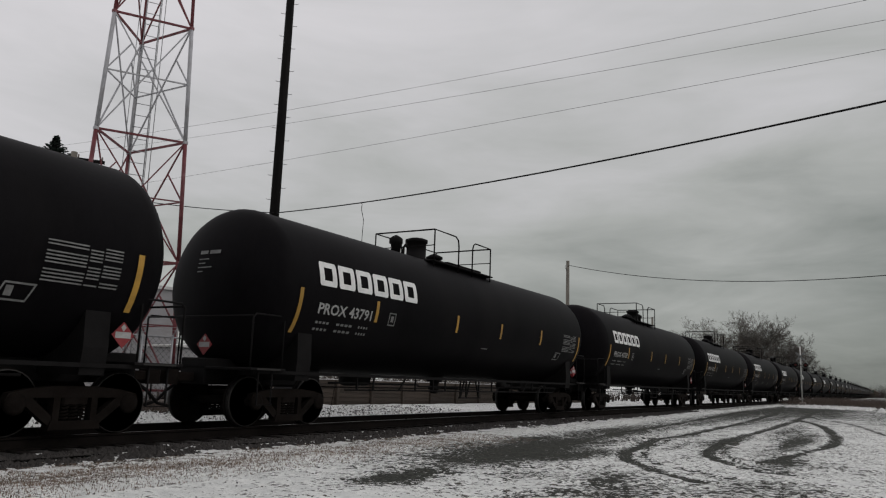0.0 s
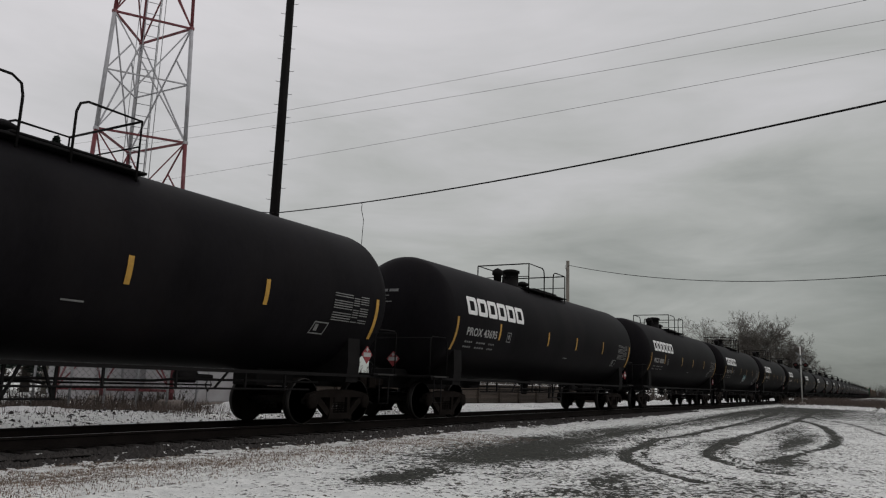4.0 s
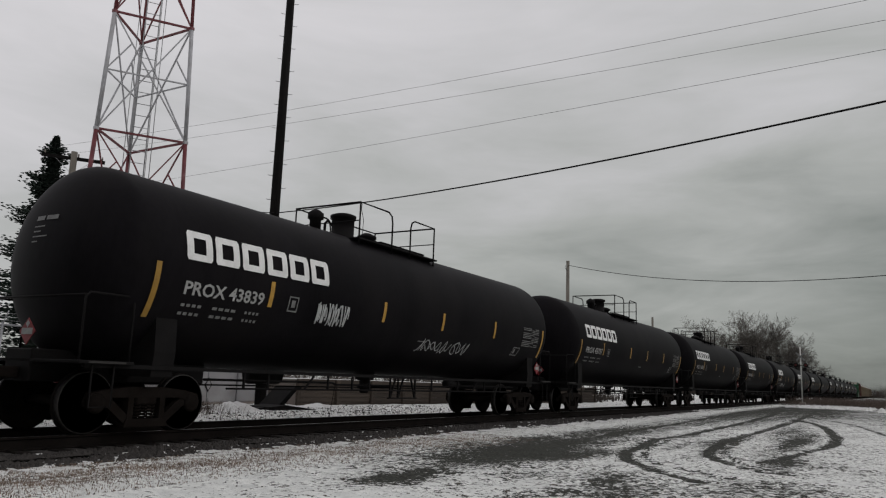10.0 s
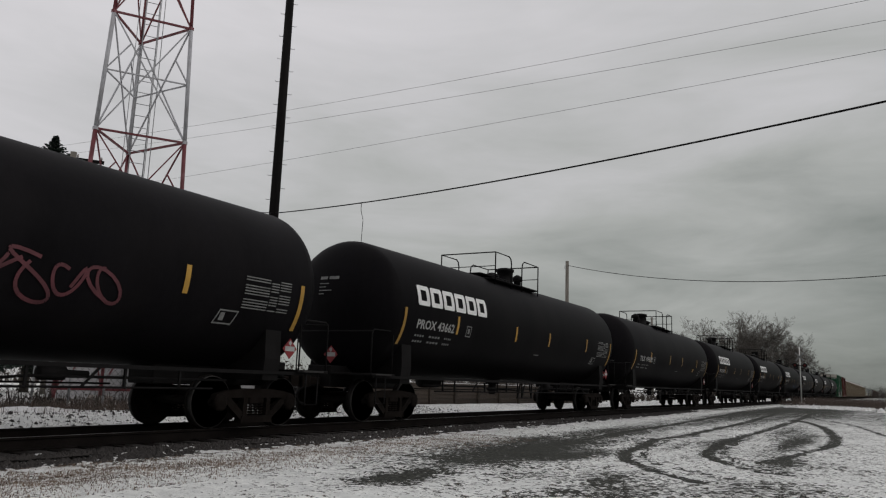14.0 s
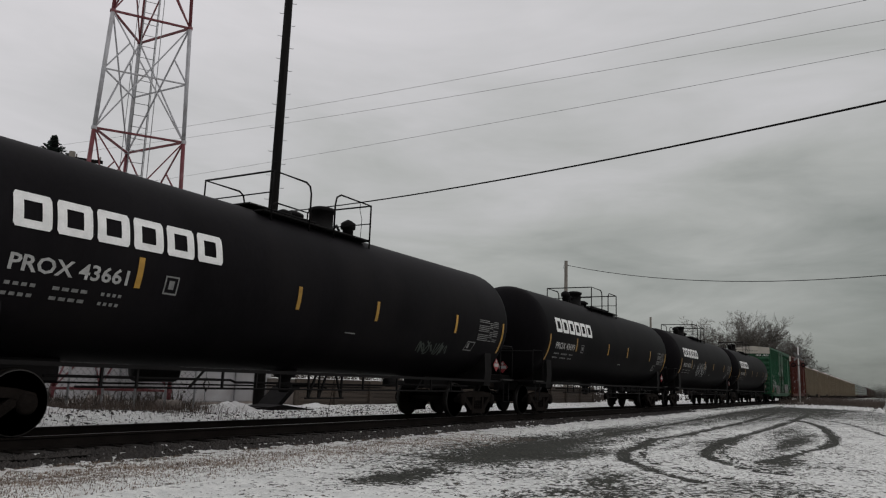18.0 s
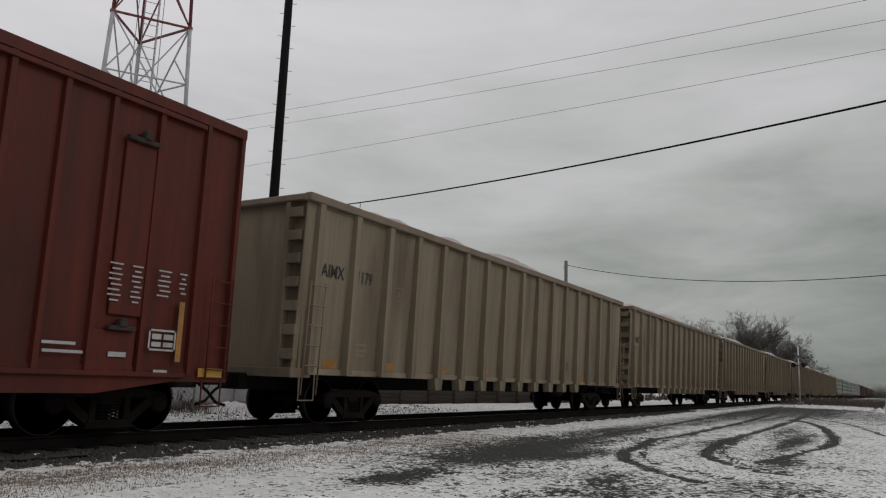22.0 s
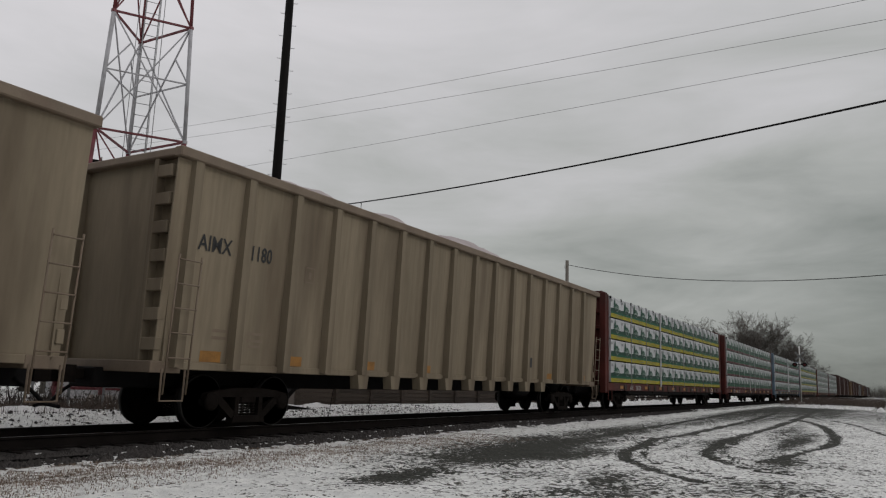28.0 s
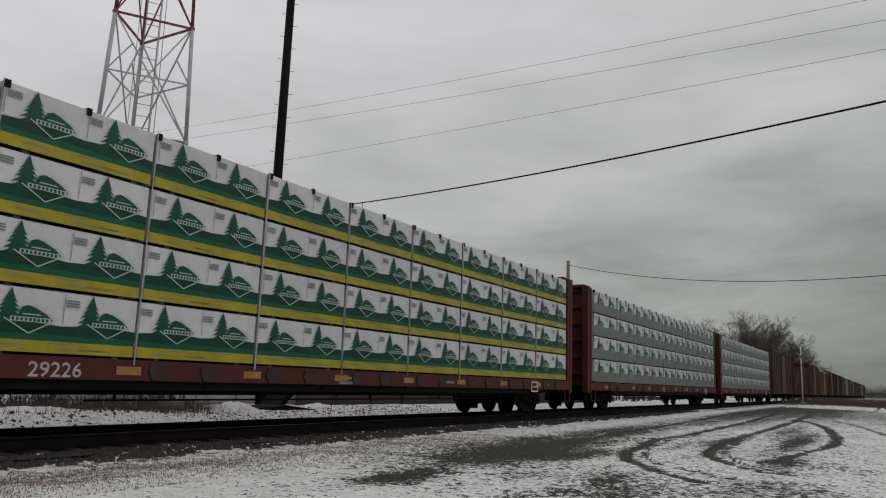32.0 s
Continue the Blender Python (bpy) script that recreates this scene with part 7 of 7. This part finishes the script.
def lumber_car(label, paint, stripe, lengths, number, sill_mat=None, seed=0):
    rs = random.Random(seed)
    c = thing("lumber_car", label, "railway car", "lumber cars of the train")
    h = 11.55
    sill = sill_mat or paint
    part("deck", Geo().box(-h, h, -1.42, 1.42, 0.98, 1.10, 0.01), paint, c)
    for s in (-1, 1):
        part("side_sill", Geo().prism([(-h, 1.10), (h, 1.10), (h, 0.80), (-h, 0.80)], s * 1.40 - 0.05, s * 1.40 + 0.05), sill, c)
        part("lower_rail", Geo().prism([(-h + 2.6, 0.80), (h - 2.6, 0.80), (h - 3.4, 0.66), (-h + 3.4, 0.66)], s * 1.28 - 0.04, s * 1.28 + 0.04), M["black"], c)
        x = s * h
        bulk = part("bulkhead", Geo().box(min(x, x - s * 0.16), max(x, x - s * 0.16), -1.44, 1.44, 1.1, 4.62, 0.02), paint, c, "steel end bulkhead")
        for y in (-1.32, 1.32):
            part("bulkhead_post", Geo().box(min(x + s * 0.02, x + s * 0.30), max(x + s * 0.02, x + s * 0.30), y - 0.12, y + 0.12, 0.7, 4.66, 0.02), paint, bulk)
        for k in range(6):
            z = 1.35 + k * 0.62
            part("bulkhead_rib", Geo().box(min(x, x + s * 0.13), max(x, x + s * 0.13), -1.2, 1.2, z, z + 0.14, 0.015), paint, bulk)
        part("bulkhead_cap", Geo().box(min(x - s * 0.2, x + s * 0.28), max(x - s * 0.2, x + s * 0.28), -1.3, 1.3, 4.6, 4.72, 0.02), paint, bulk)
        part("draft_gear", Geo().box(min(x - s * 1.5, x + s * 0.5), max(x - s * 1.5, x + s * 0.5), -0.3, 0.3, 0.66, 0.98, 0.02), M["black"], c)
        part("step", Geo().pipe([(x, -1.46, 0.82), (x, -1.46, 0.42), (x - s * 0.45, -1.46, 0.42), (x - s * 0.45, -1.46, 0.82)], 0.018, 5), paint, c)
        bogie(c, s * 8.9)
    part("center_beam", Geo().box(-h + 0.2, h - 0.2, -0.1, 0.1, 1.1, 4.55, 0.01), paint, c)
    part("center_sill", Geo().box(-h + 1, h - 1, -0.3, 0.3, 0.55, 0.98, 0.02), M["black"], c)
    for x in (-4.5, -1.5, 1.5, 4.5):
        part("cross_bearer", Geo().box(x - 0.08, x + 0.08, -1.35, 1.35, 0.7, 0.98, 0.01), M["black"], c)
    part("brake_rod", Geo().pipe([(-6.5, -1.0, 0.5), (6.5, -1.0, 0.5)], 0.018, 5), M["black"], c)
    for x in (-6.0, -3.0, 0.5, 3.5, 6.0):
        part("hanger", Geo().beam((x, -1.0, 0.5), (x, -1.0, 0.8), 0.03, 0.03, (1, 0, 0)), M["black"], c)
    SEEN = []
    for row in range(4):
        x, order = -11.25, list(lengths)
        for L in order:
            key = (L, stripe)
            if key not in BUNDLES:
                BUNDLES[key] = bundle_meshes(L - 0.06, stripe, key)
            b = BUNDLES[key]
            z = 1.135 + row * 0.868
            ob = part("lumber_bundle", b["lumber_bundle"], None, c, "wrapped bundle of sawn lumber with green print", at=pose(x, rs.uniform(-0.012, 0.0), z))
            for nm in ("green_band", "foot_stripe"):
                part(nm, b[nm], None, ob)
            for i in range(b["reps"]):
                part("printed_emblem", b["printed_emblem"], None, ob, at=pose(i * b["step"] + rs.uniform(-0.03, 0.03), 0, 0))
            if row == 3:
                part("corner_tab", b["corner_tab"], None, ob)
            part("dunnage", DUNNAGE, None, ob)
            if row == 0 and x > -11:
                if (seed, len(SEEN)) == (5, 4):
                    part("wrap_sleeve", Geo().box(x + 0.55, x + 1.15, -1.515, -1.488, 1.02, 4.62, 0.008), M["wrap"], c, "plain pale sleeve round the bundles")
                w = 0.27 if (seed, len(SEEN)) in ((2, 3), (3, 4), (3, 5)) else rs.choice((0.012, 0.02, 0.035))
                part("strap", Geo().box(x - 0.03 - w / 2, x - 0.03 + w / 2, -1.50, -1.487, 1.02, 4.58, 0.004), M["strap"], c, "grey tie-down strap")
            if row == 0:
                SEEN.append(x)
            x += L
    for x in (-10.0, -7.9 if seed == 3 else -6.35, -3.85, -1.35, 1.15, 3.65, 6.15, 8.65):
        part("reflector", Geo().box(x, x + 0.42, -1.462, -1.455, 0.88, 1.0), M["reflector_dull"], c, "yellow reflective strip")
        for q in (0.72, 1.72):
            if any(t0 - 0.25 < x + q < t0 + tw + 0.25 for _, tw, t0 in number):
                continue
            part("stake_pocket", Geo().prism([(x + q - 0.10, 0.81), (x + q + 0.12, 0.81), (x + q + 0.19, 0.95), (x + q + 0.16, 1.05), (x + q - 0.14, 1.05), (x + q - 0.17, 0.95)], -1.478, -1.45), M["grime"], c, "grimy stake pocket")
    for a, w, x in number:
        flat_text(c, a, x, 0.83, 0.20, w, -1.458, M["letter_mid"])
    bars(c, [(x, x + 0.5, z, z + 0.05) for x, z in ((-1.2, 0.92), (-1.2, 0.82), (3.0, 0.9), (9.2, 0.92))], -1.458, M["letter_dim"])
    bars(c, [(8.3, 8.8, 0.72, 0.75), (8.3, 8.8, 1.0, 1.03), (8.3, 8.33, 0.72, 1.03), (8.77, 8.8, 0.72, 1.03), (8.3, 8.8, 0.86, 0.88)], -1.47, M["letter"])
    ends(c, h + 0.45)
    return c


dg = Geo()
for q in (0.35, 2.0):
    dg.box(q, q + 0.09, -1.44, 1.44, -0.05, 0.0)
DUNNAGE = dg.mesh("dunnage", M["timber"])
LONG = (2.81, 2.38, 2.46, 2.44, 2.44, 2.44, 2.44, 2.44, 2.60)
ODD = (2.60, 2.26, 2.33, 2.59, 2.50, 2.50, 2.50, 2.50, 2.60)
cars = [lumber_car("red-brown centre-beam car stacked with wrapped lumber, yellow stripes", M["red_deck"], "wrap_yellow", LONG, (("AOK", 0.48, -8.59), ("28528", 0.78, -7.75)), seed=2),
        lumber_car("dull red centre-beam car stacked with wrapped lumber, maroon stripes", M["red_deck"], "wrap_red", ODD, (("GTW", 0.46, -8.68), ("624", 0.42, -7.47), ("48", 0.33, -6.59)), seed=3),
        lumber_car("faded blue centre-beam car stacked with wrapped lumber, maroon stripes", M["blue_deck"], "wrap_red", LONG, (), M["grey_deck"], seed=5),
        lumber_car("red-brown centre-beam car stacked with wrapped lumber, one wrap torn", M["red_deck"], "wrap_yellow", LONG, (("AOK", 0.48, -8.55), ("29226", 0.76, -7.65)), seed=7),
        lumber_car("brown centre-beam car stacked with grey-striped wrapped lumber", M["red_deck"], "wrap_grey", LONG, (), seed=8),
        lumber_car("brown centre-beam car stacked with grey-striped lumber bundles", M["red_deck"], "wrap_grey", ODD, (), seed=9)]
for k, car in enumerate(cars):
    MOVING.append((car, 750.35 + 25.29 * k + 11.55))

# -- the far tail: mixed boxcars --
far_bogie_geo = Geo().box(-0.95, 0.95, -1.05, -0.93, 0.3, 0.68, 0.03).box(-0.95, 0.95, 0.93, 1.05, 0.3, 0.68, 0.03).box(-0.2, 0.2, -1, 1, 0.42, 0.75)
for q in (-0.875, 0.875):
    for w in (-0.75, 0.75):
        far_bogie_geo.lathe([(w - 0.06, 0.3), (w - 0.05, R_WHEEL), (w + 0.05, R_WHEEL), (w + 0.06, 0.3)], "y", (q, 0, R_WHEEL), 16)
FAR_BOGIE = far_bogie_geo.mesh("bogie", M["iron"])


def tail_car(label, paint, roof_mat, height):
    """A car that stays far off: ribbed body, roof, ends, bogies."""
    c = thing("boxcar", label, "railway car", "boxcars of the train")
    h, w = 7.85, 1.5
    part("body", Geo().box(-h, h, -w, w, 0.85, height - 0.06, 0.02), paint, c)
    part("roof", Geo().prism([(-w - 0.06, height - 0.08), (w + 0.06, height - 0.08), (w + 0.06, height), (0, height + 0.12), (-w - 0.06, height)], -h - 0.05, h + 0.05, "x"), roof_mat, c)
    rib = Geo().box(-0.05, 0.05, -w - 0.07, -w, 0.9, height - 0.1, 0.01).mesh("rib", paint)
    for k in range(13):
        part("rib", rib, None, c, at=pose(-h + 0.1 + k * 1.29, 0, 0))
    part("door", Geo().box(-1.5, 1.5, -w - 0.10, -w, 0.95, height - 0.3, 0.01), paint, c)
    part("under_frame", Geo().box(-h - 0.6, h + 0.6, -0.3, 0.3, 0.65, 0.9, 0.02), M["black"], c)
    for s in (-1, 1):
        part("bogie", FAR_BOGIE, None, c, at=pose(s * 6.1, 0, 0))
    return c


tail = [tail_car("brown boxcar far back in the train", M["brown_car"], M["brown_car"], 5.0),
        tail_car("ochre boxcar far back in the train", M["yellow_car"], M["roof"], 4.6),
        tail_car("grey covered car far back in the train", M["grey_car"], M["roof"], 4.5)]
x = 901.6 + 7.85
for k, which in enumerate((0, 0, 0, 1, 0, 0, 0, 2, 0, 1, 0, 0, 0, 2, 0, 0)):
    car = tail[which] if tail[which] not in [c for c, _ in MOVING] else copy_thing(tail[which], Matrix())
    MOVING.append((car, x))
    x += 18.2


# small unevenness of the roll at whole seconds, metres
SWAY = {0: -0.06, 1: 0.04, 2: -0.22, 3: -0.3, 6: -0.36, 7: -0.44, 8: -0.22, 10: 0.07, 11: 0.1, 12: 0.06, 13: 0.24, 14: 0.06, 17: -0.22, 18: 0.36, 19: 0.12}


def motions():
    """Every car rolls along the straight track with the train."""
    times = [0, 1, 2, 3, 4, 5, 6, 7, 8, 9, 10, 11, 12, 13, 14, 15, 16, 17, 18, 19, 20, 21, 22, 23, 24, 25, 26, 27, 28, 29, 30, 31, 32]
    for car, s0 in MOVING:
        walk(car, [(t, pose(s0 - run(t) + SWAY.get(t, 0.0), 0, 0)) for t in times])


motions()
